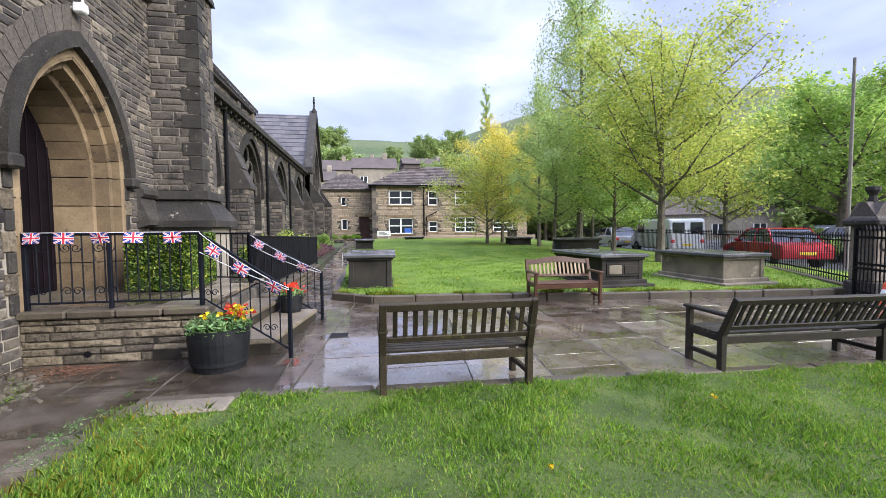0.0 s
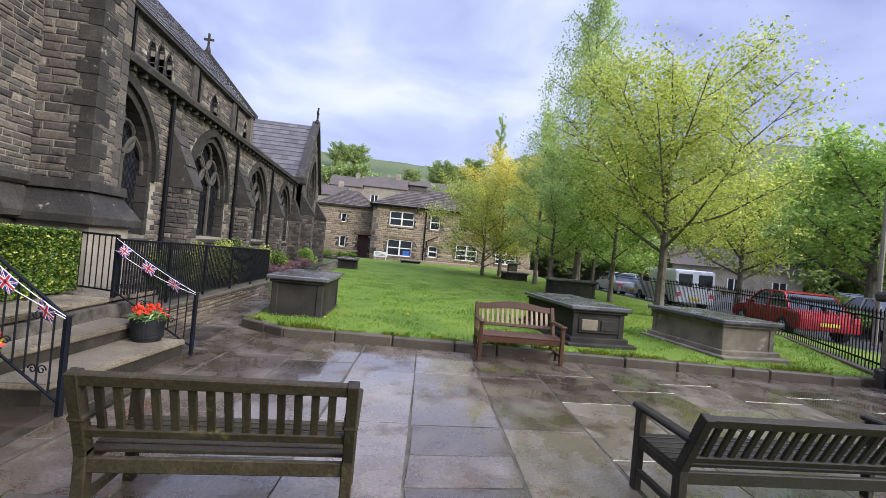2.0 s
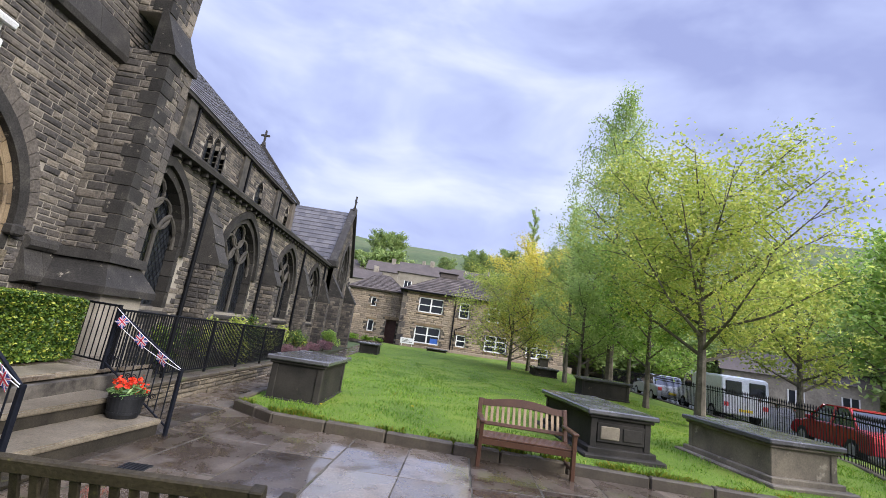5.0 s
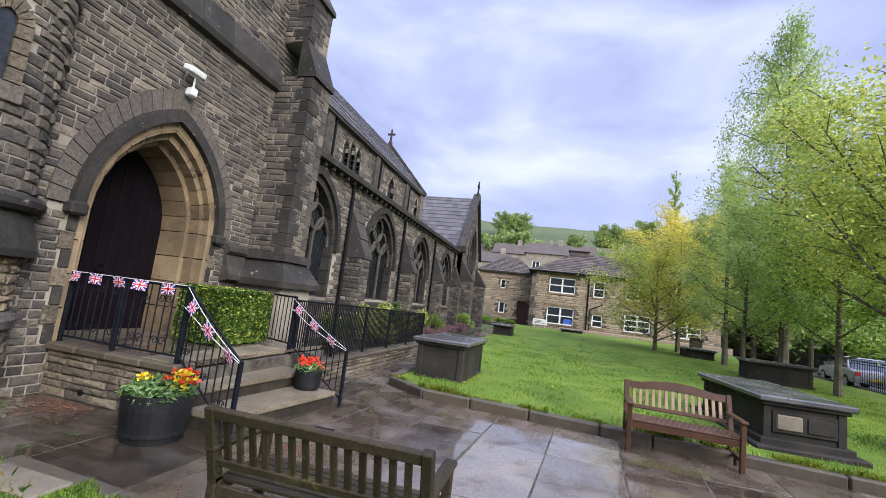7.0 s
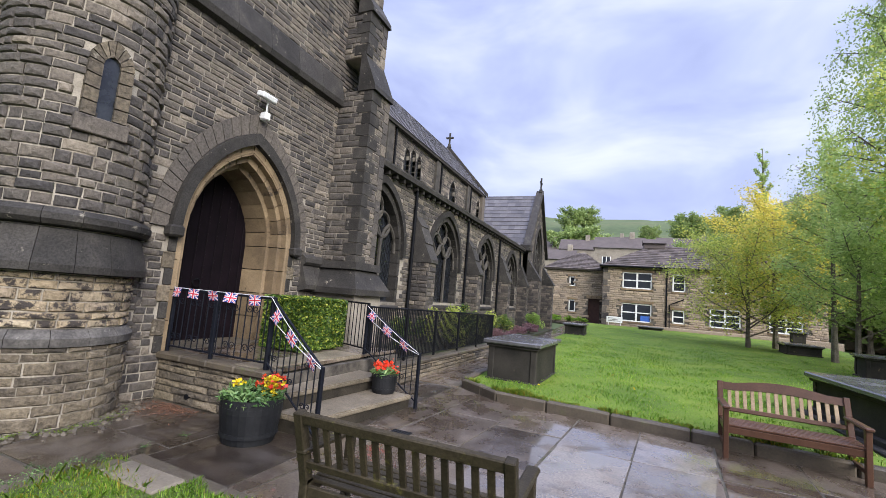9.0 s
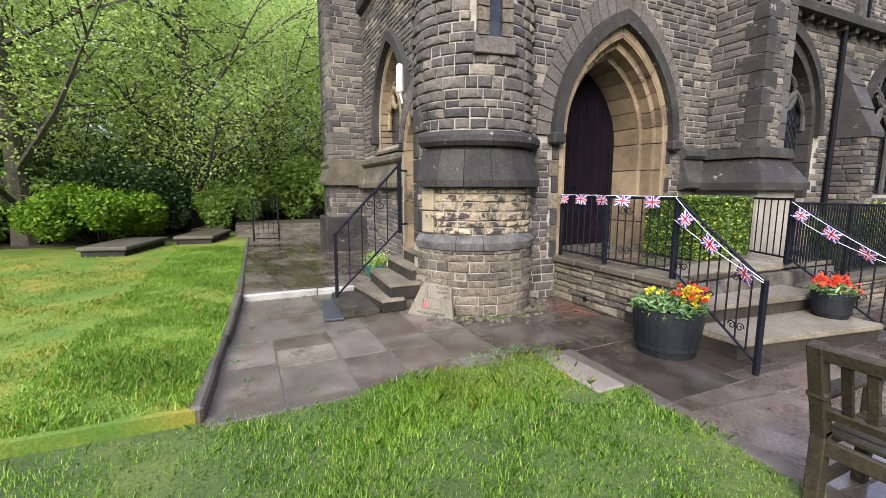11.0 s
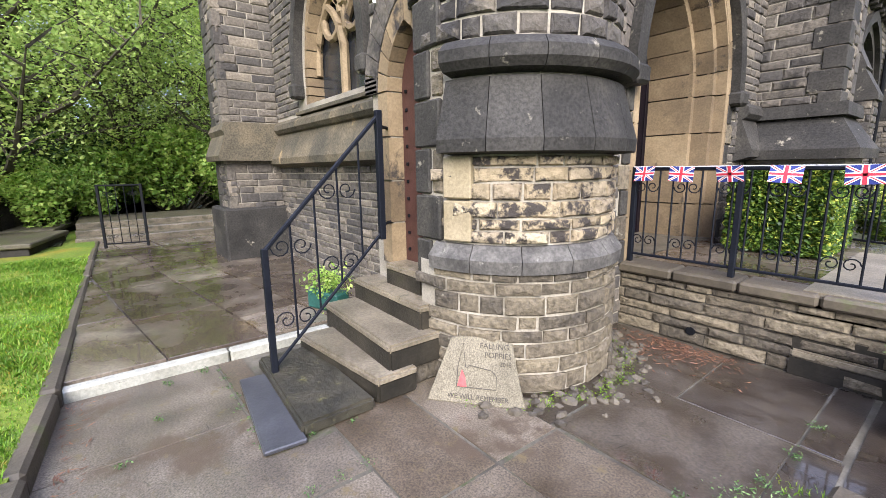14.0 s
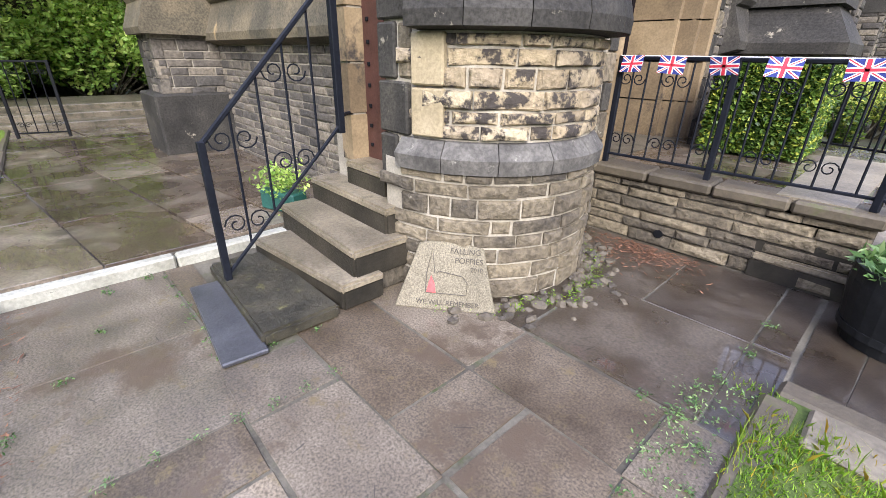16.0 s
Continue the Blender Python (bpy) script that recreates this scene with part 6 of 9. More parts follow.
def union_flag(w, h):
    """A small bunting flag hung by its top edge: x across, z down from 0."""
    top = thing("bunting_flag", "small red white and blue bunting flag on a string", "flag", group="bunting on the railings")
    def sheet(polys, y, mat, name):
        bm = bmesh.new()
        for poly in polys:
            f_ = [bm.verts.new((x * w, y, z * h)) for x, z in poly]
            b_ = [bm.verts.new((x * w, -y if y else 0.0008, z * h)) for x, z in poly]
            bm.faces.new(f_)
            bm.faces.new(b_[::-1])
            for i in range(len(poly)):
                j = (i + 1) % len(poly)
                bm.faces.new((f_[i], f_[j], b_[j], b_[i]))
        part(name, bm, mat, top)
    sheet([[(-0.5, 0), (0.5, 0), (0.5, -1), (-0.5, -1)]], -0.0008, "blue_cloth", "cloth")
    sheet([[(-0.5, 0), (-0.42, 0), (0.5, -0.9), (0.5, -1), (0.42, -1), (-0.5, -0.1)], [(0.5, 0), (0.42, 0), (-0.5, -0.9), (-0.5, -1), (-0.42, -1), (0.5, -0.1)]], -0.0016, "white_cloth", "saltire")
    sheet([[(-0.5, 0), (-0.47, 0), (0.5, -0.97), (0.5, -1), (0.47, -1), (-0.5, -0.03)], [(0.5, 0), (0.47, 0), (-0.5, -0.97), (-0.5, -1), (-0.47, -1), (0.5, -0.03)]], -0.0024, "red_cloth", "red_saltire")
    sheet([[(-0.5, -0.37), (0.5, -0.37), (0.5, -0.63), (-0.5, -0.63)], [(-0.1, 0), (0.1, 0), (0.1, -1), (-0.1, -1)]], -0.0032, "white_cloth", "cross")
    sheet([[(-0.5, -0.43), (0.5, -0.43), (0.5, -0.57), (-0.5, -0.57)], [(-0.06, 0), (0.06, 0), (0.06, -1), (-0.06, -1)]], -0.004, "red_cloth", "red_cross")
    return top


flag0 = union_flag(0.2, 0.13)


def bunting(p, q, spots, sag=0.0, first=None, fy=-0.03):
    P, Q = Vector(p), Vector(q)
    line = [P.lerp(Q, t / 12) + Vector((0, fy, -sag * 4 * (t / 12) * (1 - t / 12))) for t in range(13)]
    string = thing("bunting_string", "thin white bunting string tied along a railing", "string")
    part("cord", tube(line, 0.004, 5), "white_cloth", string)
    d = Q - P
    yaw = math.degrees(math.atan2(d.y, d.x))
    tilt = -math.degrees(math.atan2(d.z, math.hypot(d.x, d.y)))
    for k, s in enumerate(spots):
        c = P.lerp(Q, s) + Vector((0, fy - 0.012, -sag * 4 * s * (1 - s)))
        m = pose(c.x, c.y, c.z, 0, 0, yaw) @ pose(0, 0, 0, 0, tilt, 0) @ pose(0, 0, 0, (k % 3 - 1) * 14, (k % 2) * 6 - 3, (k * 37 % 23) - 11)
        if first is not None and k == 0:
            first.matrix_basis = m
        else:
            copy_thing(flag0, m)


bunting((-3.95, 6.12, 1.55), (-2.06, 6.12, 1.55), (0.06, 0.23, 0.42, 0.62, 0.84), 0.0, flag0)
bunting((-2.06, 6.1, 1.54), (-0.98, 5.83, 0.86), (0.2, 0.5, 0.85), 0.05)
bunting((-2.04, 8.3, 1.47), (-0.83, 7.98, 0.84), (0.15, 0.45, 0.75), 0.03)
bunting((-2.04, 8.3, 1.3), (-0.83, 7.98, 0.82), (), 0.05)
bunting((-2.06, 6.1, 1.3), (-0.98, 5.83, 0.84), (), 0.02)

bunting((11.0, 8.6, 1.3), (13.25, 12.5, 1.3), (0.08, 0.24, 0.4, 0.56, 0.72, 0.88), 0.1)
bunting((13.3, 12.6, 1.3), (14.6, 17.6, 1.3), (0.1, 0.3, 0.5, 0.7, 0.9), 0.1)

# ---- benches ----


def bench(w, frame_mat, slat_mat, label, crest=0.0, lean=0.2, n=14, m=None, category="bench", h=0.9):
    """A garden bench facing +y, rear feet on y = 0, centred in x."""
    b = thing("garden_bench", label, category, m)
    sd = 0.5
    up = h - 0.9
    for s in (-1, 1):
        x = s * (w / 2 - 0.035)
        bm = bmesh.new()
        add_box(bm, (x - 0.033, -0.03, 0.0), (x + 0.033, 0.045, 0.44), 0.006)
        part("rear_leg", bm, frame_mat, b)
        bm = box((-0.033, -0.04, 0.0), (0.033, 0.03, h - 0.41), 0.006, pose(x, 0.01, 0.41, math.degrees(math.atan2(lean, h - 0.42)), 0, 0))
        part("back_post", bm, frame_mat, b)
        part("front_leg", box((x - 0.03, sd - 0.035, 0.0), (x + 0.03, sd + 0.035, 0.62), 0.006), frame_mat, b)
        part("armrest", box((x - 0.045, -0.1, 0.615), (x + 0.045, sd + 0.07, 0.655), 0.012), frame_mat, b)
        part("side_rail", box((x - 0.02, 0.03, 0.33), (x + 0.02, sd - 0.03, 0.4), 0.005), frame_mat, b)
        part("stretcher", box((x - 0.02, 0.03, 0.12), (x + 0.02, sd - 0.03, 0.17), 0.005), frame_mat, b)
    tilt = math.degrees(math.atan2(lean, h - 0.42))
    top = pose(0, 0.0, 0.42, tilt, 0, 0) @ pose(0, 0, up)
    if crest:
        bm = bmesh.new()
        pts = [(-w / 2 + 0.06 + (w - 0.12) * i / 16, crest * max(0.0, math.cos(math.pi * (i / 16 - 0.5)) - 0.35)) for i in range(17)]
        for (xa, za), (xb, zb) in zip(pts, pts[1:]):
            vs = [bm.verts.new(top @ Vector(c)) for c in ((xa, -0.02, 0.37 + za * 0.6), (xb, -0.02, 0.37 + zb * 0.6), (xb, -0.02, 0.47 + zb), (xa, -0.02, 0.47 + za),
                                                          (xa, 0.02, 0.37 + za * 0.6), (xb, 0.02, 0.37 + zb * 0.6), (xb, 0.02, 0.47 + zb), (xa, 0.02, 0.47 + za))]
            for q in ((0, 1, 2, 3), (7, 6, 5, 4), (0, 4, 5, 1), (3, 2, 6, 7), (0, 3, 7, 4), (1, 5, 6, 2)):
                bm.faces.new([vs[i] for i in q])
        bmesh.ops.remove_doubles(bm, verts=bm.verts, dist=1e-4)
        part("top_rail", bm, frame_mat, b)
    else:
        part("top_rail", box((-w / 2 + 0.06, -0.025, 0.4), (w / 2 - 0.06, 0.022, 0.475), 0.008, top), frame_mat, b)
    part("bottom_rail", box((-w / 2 + 0.06, -0.02, 0.08), (w / 2 - 0.06, 0.02, 0.135), 0.006, top), frame_mat, b)
    for k in range(n):
        x = -w / 2 + 0.1 + (w - 0.2) * (k + 0.5) / n
        zt = 0.4 + (crest * 0.6 * max(0.0, math.cos(math.pi * ((x + w / 2) / w - 0.5)) - 0.35) if crest else 0)
        part("back_slat", box((x - 0.022, -0.01, 0.12), (x + 0.022, 0.01, zt), 0.003, top), slat_mat, b)
    for k in range(6):
        y = 0.04 + k * 0.083
        part("seat_slat", box((-w / 2 + 0.02, y, 0.4), (w / 2 - 0.02, y + 0.062, 0.425), 0.005), frame_mat if k != 0 else frame_mat, b)
    part("apron", box((-w / 2 + 0.06, sd - 0.02, 0.31), (w / 2 - 0.06, sd + 0.015, 0.395), 0.006), frame_mat, b)
    part("rear_apron", box((-w / 2 + 0.06, -0.015, 0.31), (w / 2 - 0.06, 0.02, 0.395), 0.006), frame_mat, b)
    return b


bench(1.5, "bench_old", "bench_old", "weathered mossy slatted garden bench standing on the wet paving", 0, 0.15, 14, pose(0.81, 4.38, 0, 0, 0, 0.0), h=0.93)
bench(2.1, "bench_dark", "bench_dark", "dark damp slatted garden bench beside the front lawn", 0, 0.22, 20, pose(4.72, 4.34, 0, 0, 0, -2.0), h=0.88)
bench(1.44, "bench_red", "bench_slat", "red-brown stained bench with curved crest rail before the kerb", 0.1, 0.17, 14, pose(4.03, 9.06, 0, 0, 0, 176))

# ---- tombs ----


def chest_tomb(x, y, w, l, z0, h, turn, body, label, panels=False, base=False, slab_over=0.1, slab_mat="tomb_top"):
    """A chest tomb: plinth, sides, end panels, corner pilasters and an overhanging slab; its near left corner at the origin."""
    t = thing("chest_tomb", label, "tomb", pose(x, y, z0, 0, 0, turn))
    z = 0.0
    if base:
        part("base_step", box((-0.18, -0.22, -0.15), (w + 0.18, l + 0.2, 0.09), 0.02), body, t)
        part("plinth", box((-0.07, -0.08, 0.07), (w + 0.07, l + 0.07, 0.18), 0.015), body, t)
        z = 0.16
    else:
        part("plinth", box((-0.04, -0.04, -0.15), (w + 0.04, l + 0.04, 0.06), 0.015), body, t)
    part("body", box((0.02, 0.02, z), (w - 0.02, l - 0.02, h - 0.1), 0.01), body, t)
    if panels:
        for a, b in ((0.12, w - 0.12),):
            part("end_panel", box((a, -0.012, z + 0.1), (b, 0.03, h - 0.2), 0.012), body, t)
            c_ = (a + b) / 2
            part("relief_panel", box((a + 0.05, -0.03, z + 0.15), (c_ - 0.03, 0.0, h - 0.25), 0.015), "tomb_pale", t, "lichen-mottled raised panel")
            part("relief_panel", box((c_ + 0.03, -0.026, z + 0.15), (b - 0.05, 0.0, h - 0.25), 0.015), body, t)
    for cx in (0, w - 0.12):
        for cy in (0, l - 0.12):
            part("pilaster", box((cx, cy, z), (cx + 0.12, cy + 0.12, h - 0.1), 0.012), body, t)
    part("cornice", box((-0.04, -0.04, h - 0.13), (w + 0.04, l + 0.04, h - 0.07), 0.015), body, t)
    part("slab", box((-slab_over, -slab_over, h - 0.07), (w + slab_over, l + slab_over, h + 0.02), 0.02), slab_mat, t, "wet grey overhanging slab")
    return t


chest_tomb(-0.5, 10.62, 1.0, 1.95, 0.12, 0.82, -3, "tomb", "dark stone chest tomb with a wet grey slab")
chest_tomb(5.38, 9.66, 1.1, 2.35, 0.12, 0.78, 2, "tomb", "dark panelled chest tomb on a stone step", True, True)
chest_tomb(8.32, 9.3, 1.25, 2.0, 0.12, 0.76, 4, "tomb_pale", "mottled pale chest tomb with a dark slab", False, True)
chest_tomb(-0.75, 25.4, 0.95, 1.8, 0.33, 0.55, 0, "tomb", "small low dark chest tomb far down the lawn")
chest_tomb(9.3, 27.5, 1.3, 1.9, 0.36, 0.5, -6, "tomb", "low dark chest tomb under the trees")
chest_tomb(9.1, 19.7, 1.9, 1.0, 0.27, 0.72, -6, "tomb", "wide dark chest tomb near the trees")
chest_tomb(3.2, 38.5, 1.6, 0.8, 0.48, 0.25, 0, "tomb", "low ledger tomb before the stone house")
chest_tomb(12.0, 36.0, 0.7, 0.5, 0.45, 0.9, 0, "tomb", "upright dark tomb beside the far wall")


def ledger(x, y, w, l, turn, z0=0.1):
    t = thing("ledger_stone", "mossy flat ledger gravestone raised on a low base", "gravestone", pose(x, y, z0, 0, 0, turn), group="ledger stones")
    part("base", box((0.06, 0.06, -0.1), (w - 0.06, l - 0.06, 0.16), 0.01), "tomb", t)
    part("slab", box((0, 0, 0.16), (w, l, 0.25), 0.02), "tomb_moss", t)
    return t


ledger(-10.6, -1.6, 1.0, 2.1, 76)
ledger(-12.3, 0.0, 1.0, 2.0, 78)
ledger(-14.6, 0.2, 0.95, 2.0, 80)

# ---- memorial plaque ----
pl = thing("memorial_plaque", "speckled granite memorial plaque engraved with a church, leaning on stone", "plaque")
pd = Vector((-3.5 + 4.03, 4.09 - 3.67, 0))
PM = pose(-4.03, 3.67, 0.0, 0, 0, math.degrees(math.atan2(pd.y, pd.x))) @ pose(0, 0, 0, -24, 0, 0)
wq = pd.length
bm = bmesh.new()
prof = [(0, 0), (wq, 0), (wq * 0.86, 0.3), (wq * 0.84, 0.42), (wq * 0.6, 0.45), (wq * 0.3, 0.45), (wq * 0.2, 0.43), (wq * 0.14, 0.28)]
lo = [bm.verts.new((x, 0, z)) for x, z in prof]
hi = [bm.verts.new((x, 0.06, z)) for x, z in prof]
bm.faces.new(lo)
bm.faces.new(hi[::-1])
for i in range(len(prof)):
    j = (i + 1) % len(prof)
    bm.faces.new((lo[i], lo[j], hi[j], hi[i]))
bmesh.ops.bevel(bm, geom=list(bm.edges), offset=0.008, segments=1, affect="EDGES")
slab = part("slab", bm, "plaque", pl)
slab.matrix_basis = PM


def lettering(name, text, size, m, mat, parent, depth=0.002):
    cu = bpy.data.curves.new(name, "FONT")
    cu.body, cu.size, cu.extrude, cu.align_x = text, size, depth, "CENTER"
    tmp = bpy.data.objects.new(name, cu)
    me = bpy.data.meshes.new_from_object(tmp)
    bpy.data.objects.remove(tmp)
    me.materials.clear()
    me.materials.append(M[mat])
    ob = new(name, me)
    ob.matrix_basis = m
    ob.parent = parent
    return ob


UP = pose(0, 0, 0, 90, 0, 0)
lettering("lettering", "FALLING", 0.052, PM @ pose(wq * 0.66, -0.003, 0.375) @ UP, "letters", pl)
lettering("lettering", "POPPIES", 0.052, PM @ pose(wq * 0.7, -0.003, 0.315) @ UP, "letters", pl)
lettering("lettering", "2018", 0.04, PM @ pose(wq * 0.78, -0.003, 0.265) @ UP, "letters", pl)
lettering("lettering", "WE WILL REMEMBER", 0.045, PM @ pose(wq * 0.52, -0.003, 0.035) @ UP, "letters", pl)
bm = tube([(x * wq, -0.003, z) for x, z in ((0.3, 0.11), (0.3, 0.24), (0.34, 0.4), (0.38, 0.24), (0.4, 0.24), (0.42, 0.255), (0.65, 0.23), (0.7, 0.19), (0.7, 0.11), (0.3, 0.11))], 0.0035, 4)
o_ = part("engraved_line", bm, "letters", pl)
o_.matrix_basis = PM
bm = bmesh.new()
f_ = [bm.verts.new((x * wq, y, z)) for y in (-0.004, 0.002) for x, z in ((0.31, 0.112), (0.4, 0.112), (0.385, 0.17), (0.345, 0.225), (0.325, 0.17))]
bm.faces.new(f_[:5])
bm.faces.new(f_[:4:-1])
for i in range(5):
    bm.faces.new((f_[i], f_[(i + 1) % 5], f_[5 + (i + 1) % 5], f_[5 + i]))
o_ = part("red_poppy_field", bm, "red_paint", pl, "red painted inlay")
o_.matrix_basis = PM
sl = thing("slate_slab", "loose dark blue slate slab lying by the bottom step", "slab", pose(-4.1, 2.64, 0.004, 0, 0, 174))
part("slab", box((0, -0.22, 0.0), (1.0, 0.02, 0.03), 0.008), "slate_piece", sl)

corner_slab = thing("corner_slab", "pale lichen-covered stone slab at the lawn corner", "slab")
part("slab", box((-1.97, 4.26, -0.05), (-1.25, 4.55, 0.055), 0.015), "tomb_pale", corner_slab)

# ---- lamps and boxes on the tower ----
flood = thing("floodlight", "white floodlight on a bracket above the porch arch", "lamp")
part("body", box((-0.17, 0.1, 0.0), (0.15, 0.29, 0.1), 0.02, TOWER_S.m(2.55, 4.95) @ pose(0, 0, 0, -18, 0, 0)), "plastic_white", flood)
part("bracket", tube([TOWER_S.p(2.6, 4.62, 0.0), TOWER_S.p(2.6, 4.62, 0.16), TOWER_S.p(2.57, 4.96, 0.2)], 0.025, 6), "plastic_white", flood)
part("sensor", box((-0.06, 0.05, -0.07), (0.06, 0.2, 0.07), 0.02, TOWER_S.m(2.62, 4.62)), "plastic_white", flood)
tube_l = thing("bulkhead_light", "upright white bulkhead light above the stair door", "lamp")
part("diffuser", box((-0.05, 0.03, 0.0), (0.05, 0.13, 0.42), 0.03, DOORF.m(0.16, 3.05)), "plastic_white", tube_l)
part("conduit", tube([DOORF.p(0.18, 2.9, 0.05), DOORF.p(0.16, 3.06, 0.08)], 0.015), "plastic_white", tube_l)

# ---- leaves, trees, shrubs ----


def leaf_cloud(points, size, r, up=0.35, narrow=0.55, droop=0.0):
    """Verts and faces of many small leaves, one folded diamond at each point."""
    pts = np.asarray(points, float)
    n = len(pts)
    d = r.normal(size=(n, 3))
    d[:, 2] = d[:, 2] * 0.6 - droop
    d /= np.linalg.norm(d, axis=1)[:, None]
    t = r.normal(size=(n, 3))
    t[:, 2] *= 0.6 if up else 1
    t -= d * (t * d).sum(1)[:, None]
    t /= np.linalg.norm(t, axis=1)[:, None] + 1e-9
    s = size * r.uniform(0.6, 1.3, n)[:, None]
    a, b = pts - d * s * 0.5, pts + d * s * 0.5
    c, e = pts + t * s * narrow * 0.5, pts - t * s * narrow * 0.5
    v = np.stack([a, c, b, e], 1).reshape(-1, 3)
    f = np.arange(n * 4).reshape(n, 4)
    return v, f


def mesh_np(name, v, f, material, parent=None, label="", kind=""):
    me = bpy.data.meshes.new(name)
    me.vertices.add(len(v))
    me.vertices.foreach_set("co", np.asarray(v, np.float32).ravel())
    k = f.shape[1]
    me.loops.add(len(f) * k)
    me.loops.foreach_set("vertex_index", f.astype(np.int32).ravel())
    me.polygons.add(len(f))
    me.polygons.foreach_set("loop_start", np.arange(0, len(f) * k, k, dtype=np.int32))
    me.update(calc_edges=True)
    me.materials.append(M[material])
    ob = new(name, me)
    place(ob, parent)
    if label:
        tagged(ob, label)
    if kind:
        tagged(ob, kind=kind)
    return ob


def tree(name, label, seed, height, trunk_r, clear, spread, leaf, leaf_size, n_leaves, bark="bark", shape="round", droop=0.0, limbs=11, m=None, twig=0.42, group="", lean=0.0):
    """A tree: tapered trunk, limbs and twigs, a crown of many leaves gathered round the twigs."""
    r = np.random.default_rng(seed)
    t = thing(name, label, "tree", m, group)
    bm = bmesh.new()
    n = 9
    bend = r.normal(0, 0.03 * height / 8, (n, 2)).cumsum(0)
    trunk = [Vector((bend[i, 0] * i / n + lean * (i / n) ** 2, bend[i, 1] * i / n, height * 0.93 * i / (n - 1) - 0.1)) for i in range(n)]
    add_tube(bm, trunk, [trunk_r * (1.25 if i == 0 else 1) * (1 - 0.9 * i / (n - 1)) + 0.008 for i in range(n)], 8)
    def on_trunk(z):
        s = min(max((z + 0.1) / (height * 0.93) * (n - 1), 0), n - 1.001)
        i = int(s)
        return trunk[i].lerp(trunk[i + 1], s - i)
    tips = []
    for k in range(limbs):
        f = (k + 0.5) / limbs
        z0 = clear + (height * 0.85 - clear) * f ** 1.1
        rel = (z0 - clear) / max(height - clear, 0.1)
        if shape == "round":
            w = spread * math.sqrt(max(1 - (rel * 1.25 - 0.35) ** 2, 0.05)) * 0.95
        elif shape == "column":
            w = spread * (1 - rel) ** 0.6 + 0.15
        else:
            w = spread * (0.65 + 0.5 * math.sin(rel * 3.0)) * (1 - rel * 0.55)
        ang = k * 2.399 + r.uniform(-0.3, 0.3)
        rise = (0.75 if shape != "column" else 2.2) * w * r.uniform(0.6, 1.1) * (1 - 0.5 * droop)
        p0 = on_trunk(z0)
        end = p0 + Vector((math.cos(ang) * w, math.sin(ang) * w, rise))
        if end.z > height:
            end.z = height - r.uniform(0, 0.4)
        mid = p0.lerp(end, 0.5) + Vector((0, 0, -0.08 * w + r.uniform(-0.1, 0.1)))
        rad = trunk_r * 0.42 * (1 - rel * 0.6)
        add_tube(bm, [p0, mid, end], [rad, rad * 0.6, 0.01], 5)
        for j in range(9):
            s = 0.25 + 0.75 * (j + r.uniform(0, 1)) / 9
            q = p0.lerp(mid, s * 2) if s < 0.5 else mid.lerp(end, s * 2 - 1)
            ln = w * twig * r.uniform(0.5, 1.1) * (1.25 - s * 0.5)
            dv = Vector(r.normal(size=3))
            dv.z = abs(dv.z) * 0.7 + 0.1 - droop * 1.6
            dv.normalize()
            e = q + dv * ln
            add_tube(bm, [q, q.lerp(e, 0.5) + Vector((0, 0, 0.04)), e], [rad * 0.28 + 0.004, rad * 0.16 + 0.003, 0.003], 3)
            for u in (0.25, 0.5, 0.75, 1.0):
                tips.append(q.lerp(e, u))
            if droop:
                for u in range(1, 5):
                    tips.append(e + Vector((r.normal() * 0.06, r.normal() * 0.06, -u * 0.28 * droop * spread * 0.5)))
    if droop:
        for i in range(170):
            z = height * r.uniform(0.5, 0.99)
            w = spread * 0.62 * (1.08 - z / height) * 2.0 * math.sqrt(r.uniform(0.02, 1))
            a = r.uniform(0, 6.283)
            p = on_trunk(min(z, height * 0.92)) + Vector((math.cos(a) * w, math.sin(a) * w, max(z - height * 0.92, 0)))
            for u in range(4):
                tips.append(p + Vector((r.normal() * 0.07, r.normal() * 0.07, -u * 0.3)))
    for i in range(4):
        tips.append(trunk[-1] + Vector(r.normal(0, 0.15, 3)))
    part("trunk", bm, bark, t)
    tips = np.array([tuple(p) for p in tips])
    which = r.integers(0, len(tips), n_leaves)
    sd = spread * (0.1 if not droop else 0.055)
    pts = tips[which] + r.normal(0, sd, (n_leaves, 3)) * np.array([1, 1, 0.75 if not droop else 1.4])
    v, f = leaf_cloud(pts, leaf_size, r, droop=droop * 1.5)
    mesh_np("crown", v, f, leaf, t)
    return t


